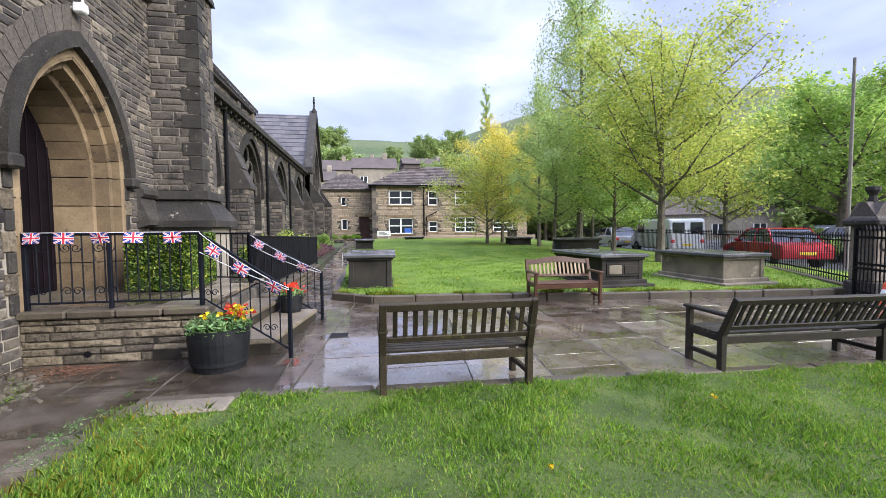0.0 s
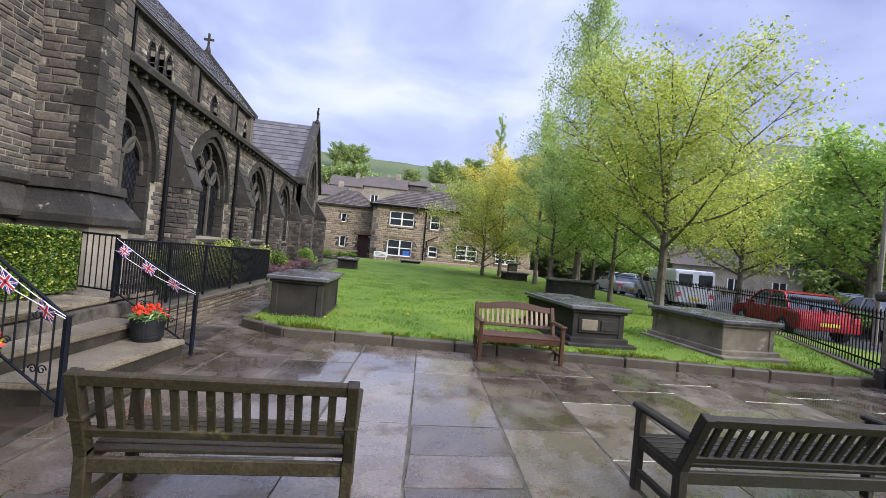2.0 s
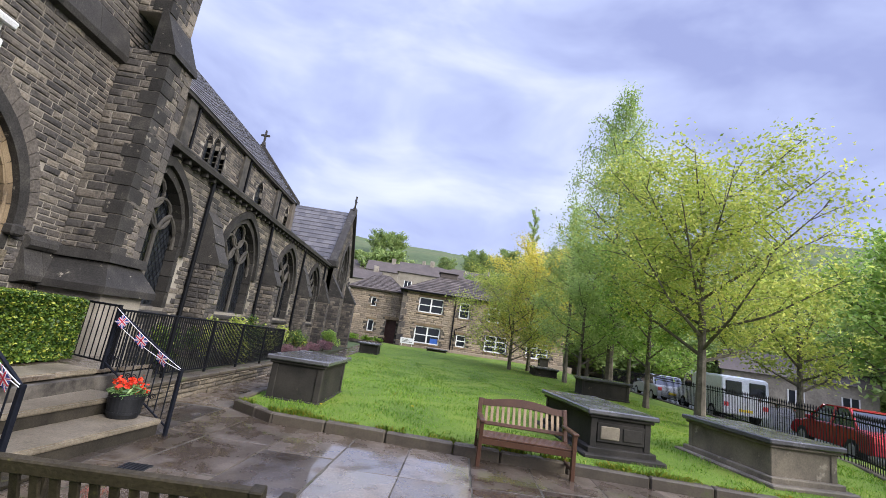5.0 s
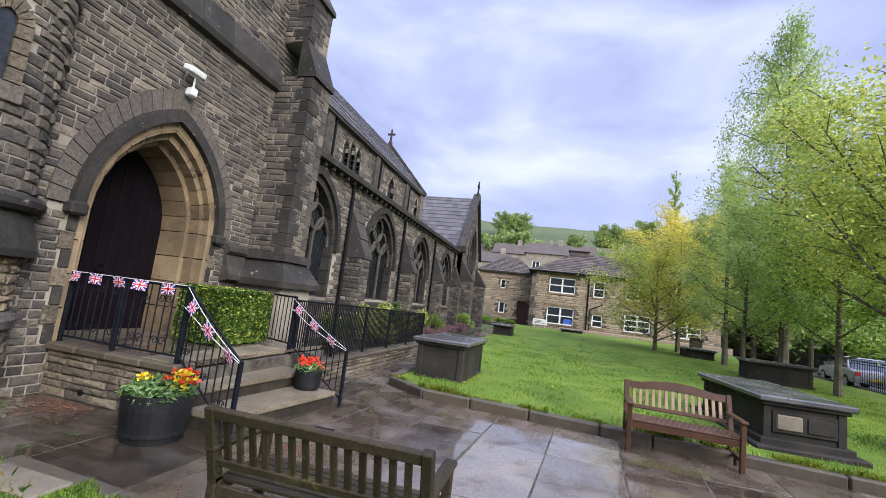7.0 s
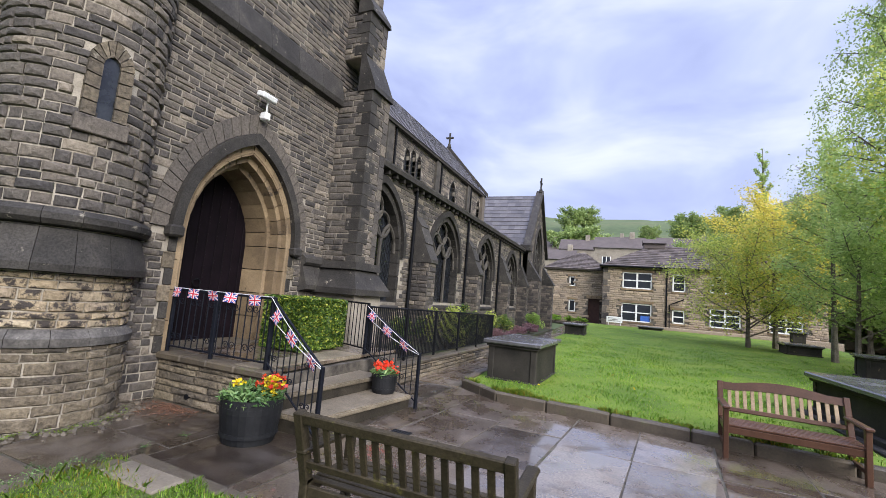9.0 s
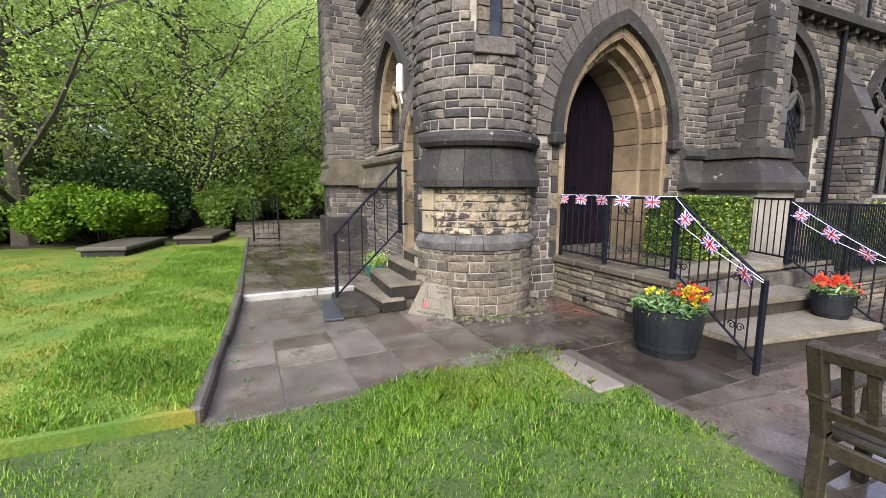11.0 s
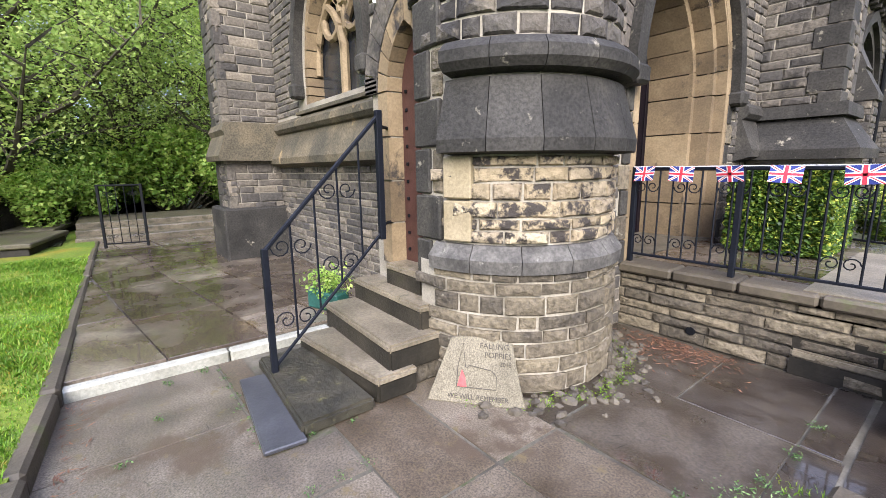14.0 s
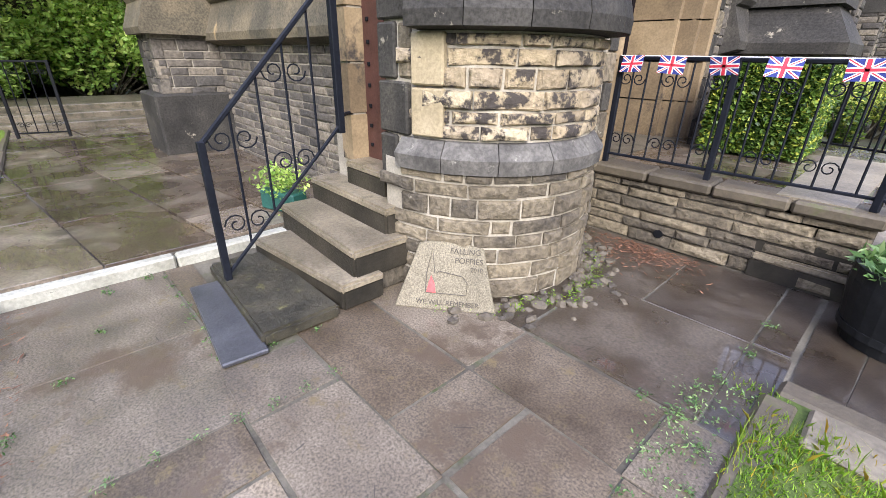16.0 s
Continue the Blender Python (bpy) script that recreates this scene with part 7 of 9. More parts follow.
def bush(name, label, seed, rx, ry, h, leaf, leaf_size, n_leaves, m, category="shrub", group="", hollow=0.55):
    """A shrub: stems from the ground and leaves in lumpy masses."""
    r = np.random.default_rng(seed)
    t = thing(name, label, category, m, group)
    bm = bmesh.new()
    lumps = []
    for k in range(max(int(10 + rx * ry * 6), 8)):
        a, q = r.uniform(0, 6.283), math.sqrt(r.uniform(0.02, 0.75))
        z = h * r.uniform(0.3, 0.85) * (1 - 0.35 * q * q)
        c = np.array([rx * q * math.cos(a), ry * q * math.sin(a), z])
        lumps.append(c)
        add_tube(bm, [(c[0] * 0.15, c[1] * 0.15, -0.05), (c[0] * 0.6, c[1] * 0.6, z * 0.5), tuple(c)], [0.025 * h ** 0.5, 0.015 * h ** 0.5, 0.005], 4)
    part("stem", bm, "bark_dark", t)
    lumps = np.array(lumps)
    w = r.integers(0, len(lumps), n_leaves)
    d = r.normal(size=(n_leaves, 3))
    d /= np.linalg.norm(d, axis=1)[:, None]
    rad = r.uniform(hollow, 1.0, n_leaves)[:, None]
    pts = lumps[w] + d * rad * np.array([rx, ry, h]) * np.array([0.34, 0.34, 0.26])
    pts[:, 2] = np.abs(pts[:, 2]) + 0.02
    v, f = leaf_cloud(pts, leaf_size, r)
    mesh_np("foliage", v, f, leaf, t)
    return t


# churchyard trees
tree("maple_tree", "young maple tree in lime spring leaf on the lawn", 3, 8.6, 0.15, 1.9, 3.5, "leaf_lime", 0.115, 38000, limbs=26, m=pose(10.9, 15.0, 0.2))
tree("birch_tree", "tall weeping birch with fine grey-green leaves", 5, 15.5, 0.16, 3.0, 2.6, "leaf_soft", 0.11, 34000, shape="birch", droop=0.75, limbs=26, m=pose(11.0, 21.5, 0.25), twig=0.5)
tree("birch_tree", "slender grey-green birch among the churchyard trees", 6, 10.5, 0.11, 2.0, 2.0, "leaf_soft", 0.11, 13000, shape="birch", droop=0.4, limbs=20, m=pose(10.4, 25.5, 0.3), twig=0.5)
tree("yellow_tree", "young tree in golden yellow spring leaf", 8, 8.6, 0.13, 0.9, 3.4, "leaf_yellow", 0.14, 22000, limbs=22, m=pose(9.8, 31.0, 0.35))
tree("lime_tree", "young lime tree in bright yellow-green leaf", 9, 6.2, 0.11, 0.5, 3.6, "leaf_lime", 0.13, 19000, limbs=20, m=pose(8.2, 29.5, 0.35))
tree("young_tree", "young green tree beside the churchyard fence", 12, 7.2, 0.1, 1.0, 2.2, "leaf_green", 0.14, 11000, limbs=13, m=pose(11.2, 18.6, 0.25))
tree("young_tree", "young green tree beside the churchyard fence", 13, 6.8, 0.09, 1.0, 2.3, "leaf_soft", 0.13, 11000, limbs=13, m=pose(9.8, 22.0, 0.28))
tree("young_tree", "young green tree beside the churchyard fence", 14, 7.5, 0.1, 1.2, 2.3, "leaf_green", 0.14, 11000, limbs=13, m=pose(13.4, 24.5, 0.3))
tree("poplar_tree", "narrow bare-topped poplar behind the houses", 15, 19.6, 0.18, 2.0, 0.95, "leaf_soft", 0.16, 9000, shape="column", limbs=34, m=pose(14.0, 50.0, 0.4))
tree("chestnut_tree", "broad horse chestnut in fresh green leaf by the road", 16, 8.2, 0.22, 1.6, 3.6, "leaf_green", 0.21, 20000, limbs=18, m=pose(22.5, 17.5, 0.0))
tree("chestnut_tree", "broad green tree by the road", 17, 8.0, 0.22, 2.0, 3.6, "leaf_far", 0.24, 14000, limbs=16, m=pose(33.0, 9.0, 0.0))
tree("roadside_tree", "yellow-green roadside tree behind the parked cars", 18, 8.5, 0.2, 1.5, 3.8, "leaf_lime", 0.25, 9000, limbs=15, m=pose(25.0, 27.0, 0.0))
tree("roadside_tree", "green roadside tree behind the parked cars", 19, 9.5, 0.2, 1.5, 4.2, "leaf_far", 0.26, 12000, limbs=15, m=pose(36.0, 20.0, 0.0))
far0 = tree("far_tree", "distant tree on the valley side", 20, 8.0, 0.2, 0.4, 4.2, "leaf_far", 0.55, 5000, limbs=16, m=pose(30, 75, 3), group="trees on the hillside")
rr = np.random.default_rng(33)
for k in range(130):
    if k < 34:
        x, y = rr.uniform(-40, 70), rr.uniform(66, 210)
    elif k < 110:
        x, y = rr.uniform(44, 130), rr.uniform(-50, 110)
    else:
        x, y = rr.uniform(18, 50), rr.uniform(46, 70)
    copy_thing(far0, pose(x, y, ground_z(x, y) - 0.2, 0, 0, rr.uniform(0, 360)) @ Matrix.Scale(rr.uniform(0.6, 1.3), 4))

# the wood beside the side lawn
wood0 = tree("woodland_tree", "tall woodland tree in thin spring leaf", 21, 12.0, 0.26, 1.0, 4.8, "leaf_wood", 0.105, 38000, "bark_dark", limbs=22, m=pose(-16.5, 0.2, 0.1), group="woodland trees", twig=0.5)
wood1 = tree("woodland_tree", "mossy woodland tree with low leafy branches", 22, 10.0, 0.26, 0.8, 4.8, "leaf_wood", 0.1, 36000, "bark_dark", limbs=20, m=pose(-13.5, -3.4, 0.1), group="woodland trees", twig=0.55)
for k, (x, y, s, a, w) in enumerate(((-19, -4.5, 1.1, 40, 0), (-22, -1.0, 1.2, 130, 1), (-17, -8.5, 1.05, 210, 1), (-23, -8, 1.3, 300, 0), (-20, 3.2, 1.0, 75, 1), (-26, 3.5, 1.2, 160, 0), (-30, -3, 1.4, 20, 1),
                                     (-12.5, -9.5, 1.0, 250, 0), (-28, -12, 1.4, 100, 0), (-24, 7.5, 1.3, 330, 1), (-34, 3, 1.5, 45, 0), (-15, -14, 1.2, 15, 1), (-32, 10, 1.5, 222, 0), (-18.5, 6.5, 0.85, 111, 1))):
    copy_thing((wood0, wood1)[w], pose(x, y, 0.1, 0, 0, a) @ Matrix.Scale(s, 4))
ever0 = bush("evergreen_shrub", "dark evergreen shrub at the wood's edge", 23, 2.0, 1.8, 2.6, "leaf_dark", 0.13, 16000, pose(-15.2, -1.8, 0.1), group="evergreen shrubs")
for k, (x, y, s, a) in enumerate(((-17.5, -0.6, 1.1, 40), (-19.5, 0.8, 1.15, 90), (-16.5, -5.0, 1.2, 160), (-14.0, -6.5, 1.0, 200), (-21.5, -3.5, 1.4, 10), (-22.5, 0.8, 1.3, 300), (-25, 2.8, 1.4, 20), (-18, -9, 1.5, 75),
                                  (-24, 6.0, 1.5, 130), (-28, -1, 1.8, 33), (-13.0, -10, 1.4, 250), (-21, 5.6, 1.2, 222), (-29, 5, 1.8, 0))):
    copy_thing(ever0, pose(x, y, 0.1, 0, 0, a) @ Matrix.Scale(s, 4))
under0 = bush("woodland_shrub", "leafy green undergrowth at the wood's edge", 28, 1.6, 1.4, 2.0, "leaf_green", 0.13, 9000, pose(-14.8, -3.6, 0.1), group="woodland undergrowth")
for k, (x, y, s, a) in enumerate(((-16.5, 1.0, 0.9, 30), (-18.5, -2.6, 1.3, 80), (-15.6, -7.2, 1.1, 140), (-20.5, 2.2, 1.2, 200), (-12.2, -6.0, 0.9, 260), (-23.5, 4.4, 1.3, 310), (-17.2, -4.6, 1.2, 15), (-19.0, -6.5, 1.4, 99), (-18.6, 1.5, 1.2, 45), (-19.2, 4.0, 1.4, 120), (-18.0, 6.2, 1.2, 200), (-17.6, -0.9, 1.1, 270), (-16.0, -2.6, 1.0, 330))):
    copy_thing(under0, pose(x, y, 0.1, 0, 0, a) @ Matrix.Scale(s, 4))
bush("bright_shrub", "bright green spreading shrub at the wood's edge", 24, 2.1, 1.5, 1.75, "leaf_bright", 0.12, 17000, pose(-13.5, -1.9, 0.1), hollow=0.45)
for k, (x, y) in enumerate(((18.5, 15.5), (20.5, 19.0), (16.8, 24.5), (19.5, 27.0))):
    bush("roadside_shrub", "green roadside shrub behind the parked cars", 60 + k, 1.6, 1.2, 1.4, "leaf_green", 0.16, 3500, pose(x + 2.0, y, 0.0), group="roadside shrubs")

# clipped hedge on the terrace
hedge = thing("box_hedge", "neatly clipped box hedge with yellowing top", "hedge")
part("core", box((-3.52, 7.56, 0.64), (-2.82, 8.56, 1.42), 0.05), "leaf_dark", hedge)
r = np.random.default_rng(25)
n = 26000
pts = []
hx0, hx1, hy0, hy1, hz0, hz1 = -3.6, -2.74, 7.48, 8.64, 0.66, 1.5
for nx, ny, nz, cnt in ((1, 0, 0, 7000), (-1, 0, 0, 3000), (0, -1, 0, 6500), (0, 1, 0, 3000), (0, 0, 1, 6500)):
    u = r.uniform(0, 1, (cnt, 3))
    p = np.array([hx0, hy0, hz0]) + u * np.array([hx1 - hx0, hy1 - hy0, hz1 - hz0])
    depth = np.abs(r.normal(0, 0.03, cnt))
    for ax, sgn in ((0, nx), (1, ny), (2, nz)):
        if sgn:
            lo_, hi_ = ((hx0, hx1), (hy0, hy1), (hz0, hz1))[ax]
            p[:, ax] = hi_ - depth + 0.02 if sgn > 0 else lo_ + depth - 0.02
    pts.append(p)
v, f = leaf_cloud(np.concatenate(pts), 0.05, r, narrow=0.7)
mesh_np("foliage", v, f, "leaf_hedge", hedge)

# planting along the church wall
for k, (x, y, rx, h, leaf) in enumerate(((-2.7, 11.0, 0.5, 1.0, "leaf_hedge"), (-2.6, 13.4, 0.6, 1.3, "leaf_lime"), (-2.5, 14.9, 0.6, 1.2, "leaf_hedge"), (-2.8, 17.2, 0.7, 1.1, "leaf_lime"), (-2.7, 19.5, 0.6, 0.9, "leaf_hedge"),
                                         (-2.6, 27.0, 0.6, 1.0, "leaf_green"))):
    bush("border_shrub", "straggly shrub in the bed along the church wall", 40 + k, rx, rx, h, leaf, 0.07, 2200, pose(x, y, 0.3), group="border shrubs")
for k, (x, y) in enumerate(((-2.5, 17.4), (-2.3, 19.0), (-2.4, 21.0), (-2.3, 23.0), (-2.5, 25.0))):
    bush("heather_clump", "low purple-brown heather clump in the border", 50 + k, 0.55, 0.5, 0.4, "heather", 0.05, 2200, pose(x, y, 0.3), group="heather clumps")
for k, (x, y) in enumerate(((-2.0, 39.0), (-3.2, 37.5), (-1.4, 40.5), (-3.5, 40.3))):
    bush("garden_shrub", "low green garden shrub before the cottages", 70 + k, 0.7, 0.5, 0.5, "leaf_bright", 0.1, 900, pose(x, y, 0.5), group="garden shrubs")

# ---- flower tubs ----


def planter(x, y, z, r0, h, label, seed, flowers, n=900, mat="barrel"):
    t = thing("flower_tub", label, "planter", pose(x, y, z))
    part("tub", add_lathe(bmesh.new(), [(0.02, 0.0), (r0 * 0.82, 0.0), (r0 * 0.9, h * 0.25), (r0 * 0.985, h * 0.7), (r0 * 0.99, h), (r0 * 0.93, h), (r0 * 0.9, h * 0.86), (0.02, h * 0.86)], 28), mat, t)
    for zz in (0.16, 0.72):
        rad = r0 * (0.875 + 0.13 * zz)
        part("hoop", add_lathe(bmesh.new(), [(rad - 0.004, h * zz), (rad + 0.006, h * zz), (rad + 0.008, h * (zz + 0.1)), (rad - 0.004, h * (zz + 0.1)), (rad - 0.004, h * zz)], 28), mat, t)
    part("soil", add_lathe(bmesh.new(), [(0.001, h * 0.87), (r0 * 0.9, h * 0.87)], 20), "soil", t)
    r = np.random.default_rng(seed)
    a, q = r.uniform(0, 6.283, n), np.sqrt(r.uniform(0, 1, n)) * r0 * 1.02
    zz = h * 0.9 + r.uniform(0, 0.55, n) * r0 * (1.15 - (q / r0) ** 2 * 0.6)
    pts = np.stack([q * np.cos(a), q * np.sin(a), zz], 1)
    v, f = leaf_cloud(pts, 0.095, r, narrow=0.24)
    mesh_np("foliage", v, f, "leaf_tub", t)
    for mat_f, cx, cy, sp, cnt in flowers:
        p = np.stack([cx * r0 + r.normal(0, sp, cnt), cy * r0 + r.normal(0, sp, cnt), h * 0.9 + r0 * 0.5 + r.uniform(-0.05, 0.1, cnt)], 1)
        p = np.repeat(p, 6, 0) + r.normal(0, 0.014, (cnt * 6, 3))
        v, f = leaf_cloud(p, 0.045, r, narrow=0.9)
        mesh_np("blossom", v, f, mat_f, t, {"petal_red": "red blossom", "petal_yellow": "yellow blossom", "petal_blue": "violet blossom"}[mat_f])
    return t


planter(-1.72, 5.62, 0.0, 0.33, 0.47, "black half-barrel tub of red and yellow flowers on the paving", 26,
        (("petal_red", 0.35, 0.5, 0.085, 34), ("petal_yellow", 0.68, 0.15, 0.055, 20), ("petal_yellow", -0.2, -0.5, 0.08, 3)))
planter(-1.32, 7.82, 0.2, 0.2, 0.3, "small black tub of red flowers on the step", 27, (("petal_red", 0.0, 0.0, 0.1, 40),), 450)
gp = thing("flower_trough", "green plastic trough of leafy plants by the wall", "planter", pose(-6.05, 3.85, 0.1, 0, 0, 20))
part("trough", box((-0.22, -0.1, 0.0), (0.22, 0.1, 0.2), 0.02), "green_plastic", gp)
v, f = leaf_cloud(np.random.default_rng(3).normal(0, 1, (700, 3)) * np.array([0.13, 0.09, 0.08]) + np.array([0, 0, 0.29]), 0.045, np.random.default_rng(4))
mesh_np("foliage", v, f, "leaf_green", gp)

# ---- houses ----


def window(parent, face, u, z, w, h, lights=2, depth=0.12, white="white_paint", bars=1, surround="tan_stone"):
    """A sash window with frame, panes, stone sill and lintel."""
    wd = part("window", box((u - w / 2, -depth, z), (u + w / 2, -depth + 0.02, z + h), 0.0, face.m(0, 0)), "pane", parent)
    t = 0.1
    for a, b, c, d in ((u - w / 2, u + w / 2, z, z + t), (u - w / 2, u + w / 2, z + h - t, z + h), (u - w / 2, u - w / 2 + t, z, z + h), (u + w / 2 - t, u + w / 2, z, z + h)):
        part("frame", box((a, -depth + 0.02, c), (b, -depth + 0.07, d), 0.005, face.m(0, 0)), white, wd)
    for k in range(1, lights):
        x = u - w / 2 + w * k / lights
        part("mullion", box((x - 0.07, -depth + 0.02, z), (x + 0.07, -depth + 0.09, z + h), 0.005, face.m(0, 0)), white, wd)
    for k in range(1, bars + 1):
        zz = z + h * k / (bars + 1)
        part("glazing_bar", box((u - w / 2, -depth + 0.02, zz - 0.045), (u + w / 2, -depth + 0.06, zz + 0.045), 0.004, face.m(0, 0)), white, wd)
    part("sill", box((u - w / 2 - 0.12, -0.1, z - 0.16), (u + w / 2 + 0.12, 0.07, z - 0.005), 0.01, face.m(0, 0)), surround, wd)
    part("lintel", box((u - w / 2 - 0.15, -0.1, z + h + 0.005), (u + w / 2 + 0.15, 0.025, z + h + 0.24), 0.01, face.m(0, 0)), surround, wd)
    return wd


def wall_with_holes(face, u0, u1, z0, z1, thick, holes):
    """A wall with square holes (u centre, z, w, h)."""
    us = sorted({u0, u1} | {u - w / 2 for u, z, w, h in holes} | {u + w / 2 for u, z, w, h in holes})
    zs = sorted({z0, z1} | {z for u, z, w, h in holes} | {z + h for u, z, w, h in holes})
    bm = bmesh.new()
    for a, b in zip(us, us[1:]):
        for c, d in zip(zs, zs[1:]):
            mu, mz = (a + b) / 2, (c + d) / 2
            if any(abs(mu - u) < w / 2 and z < mz < z + h for u, z, w, h in holes):
                continue
            add_box(bm, (a, -thick, c), (b, 0, d), 0.0, face.m(0, 0))
    bmesh.ops.remove_doubles(bm, verts=bm.verts, dist=1e-4)
    return bm


def hip_roof(x0, x1, y0, y1, z0, z1, over, mat, parent, inset):
    x0, x1, y0, y1 = x0 - over, x1 + over, y0 - over, y1 + over
    ym = (y0 + y1) / 2
    a, b = (x0 + inset, ym, z1), (x1 - inset, ym, z1)
    slate_roof("roof_front", (x0, y0, z0), (x1, y0, z0), b, a, 12, 24, mat, parent, 0.05)
    slate_roof("roof_back", (x0, y1, z0), (x1, y1, z0), b, a, 3, 4, mat, parent, 0.05)
    slate_roof("roof_side", (x0, y1, z0), (x0, y0, z0), a, a, 9, 12, mat, parent, 0.05)
    slate_roof("roof_side", (x1, y0, z0), (x1, y1, z0), b, b, 6, 8, mat, parent, 0.05)


house = thing("stone_house", "two-storey brown stone house with stone slate hipped roof", "house")
HF = Face(0.35, 41.9, 1, 0)
HW = [(2.7, 3.75, 2.3, 1.4), (2.7, 0.95, 2.35, 1.55), (5.85, 3.7, 0.95, 1.45), (5.85, 1.1, 0.9, 1.1), (9.1, 1.05, 2.1, 1.5), (9.1, 3.75, 2.1, 1.4), (13.0, 3.75, 2.1, 1.4), (13.0, 1.05, 2.1, 1.4)]
hwall = part("wall", wall_with_holes(HF, 0, 15.5, 0.2, 5.6, 0.4, HW), "mortar_dark", house)
def no_window(u, z):
    return any(abs(u - a) < w / 2 + 0.16 and c - 0.15 < z < c + h + 0.2 for a, c, w, h in HW)
items = []
for i, (u, z, w, hh) in enumerate(courses(0, 15.5, 0.4, 5.6, 0.19, 0.5, 101)):
    if not no_window(u, z):
        items.append((stone_matrix(HF, u, z, w, hh, 0.03, 0.02), i))
joined_blocks("stonework", items, "house_stone", hwall)
for u, z, w, h in HW:
    window(house, HF, u, z, w, h, 2 if w > 1.5 else 1, bars=1 if z > 3 or u < 8 else 2)
part("window_poster", box((3.05, -0.1, 1.0), (3.75, -0.09, 1.5), 0.0, HF.m(0, 0)), "blue_sign", house)
part("house_side_wall", box((0.3, 41.95, 0.2), (0.7, 50.0, 5.6)), "house_stone", house)
part("house_side_wall", box((15.45, 41.95, 0.2), (15.85, 50.0, 5.6)), "house_stone", house)
for k in range(9):
    part("quoin", box((-0.05, -0.3, 0.4 + k * 0.58), (0.55 if k % 2 else 0.36, 0.05, 0.94 + k * 0.58), 0.02, HF.m(0, 0)), "stone_piece", house)
hip_roof(0.35, 15.85, 41.9, 50.0, 5.6, 8.0, 0.35, "roof_brown", house, 4.2)
part("roof_vent", box((3.6, 45.3, 7.7), (5.4, 46.7, 8.2), 0.05), "roof_brown", house)
part("vent_cap", extruded([(45.1, 8.2), (46.9, 8.2), (46.0, 8.7)], "x", 3.5, 5.5), "roof_brown", house)
part("gutter", tube([(0.0, 41.5, 5.6), (16.2, 41.5, 5.6)], 0.07, 6), "iron", house)
part("downpipe", tube([HF.p(4.95, 0.4, 0.08), HF.p(4.95, 5.5, 0.08)], 0.06, 6), "iron", house)
part("downpipe", tube([HF.p(6.2, 3.1, 0.3), HF.p(5.2, 2.6, 0.08), HF.p(5.2, 0.4, 0.08)], 0.05, 6), "iron", house)
sign = thing("sign_board", "small white sign board on the lawn before the house", "sign")
part("board", box((0.75, 41.2, 0.75), (2.0, 41.24, 1.25), 0.01), "white_paint", sign)
for x in (0.9, 1.85):
    part("post", tube([(x, 41.26, 0.4), (x, 41.26, 1.1)], 0.03), "white_paint", sign)
for k in range(3):
    part("text_bar", box((0.9, 41.19, 0.88 + k * 0.11), (1.85 - k * 0.2, 41.199, 0.92 + k * 0.11)), "letters", sign)

cottage = thing("stone_cottage", "lower stone cottage wing with a dark doorway", "house")
CF = Face(-4.75, 43.2, 1, 0)
CW = [(2.35, 3.7, 0.55, 0.9), (2.4, 1.35, 0.6, 1.1), (4.3, 0.5, 1.0, 2.15)]
cwall = part("wall", wall_with_holes(CF, 0, 5.1, 0.2, 5.3, 0.4, CW), "mortar_dark", cottage)
items = []
for i, (u, z, w, hh) in enumerate(courses(0, 5.1, 0.4, 5.3, 0.19, 0.5, 102)):
    if not any(abs(u - a) < w_ / 2 + 0.14 and c - 0.14 < z < c + h_ + 0.18 for a, c, w_, h_ in CW):
        items.append((stone_matrix(CF, u, z, w, hh, 0.03, 0.02), i))
joined_blocks("stonework", items, "house_stone", cwall)
window(cottage, CF, 2.35, 3.7, 0.55, 0.9, 1, bars=0)
window(cottage, CF, 2.4, 1.35, 0.6, 1.1, 1, bars=0)
part("door", box((3.8, -0.35, 0.5), (4.8, -0.3, 2.65), 0.01, CF.m(0, 0)), "door_brown", cottage)
part("lintel", box((3.65, -0.1, 2.66), (4.95, 0.04, 2.95), 0.01, CF.m(0, 0)), "tan_stone", cottage)
part("side_wall", box((-4.8, 43.25, 0.2), (-4.4, 50, 5.3)), "house_stone", cottage)
hip_roof(-4.75, 0.4, 43.2, 50.0, 5.3, 7.2, 0.3, "roof_brown", cottage, 2.3)
tagged(part("garden_wall", box((3.0, 41.25, 0.2), (16.5, 41.6, 0.75), 0.03), "house_stone"), "low stone wall before the house", "wall", kind="structure")


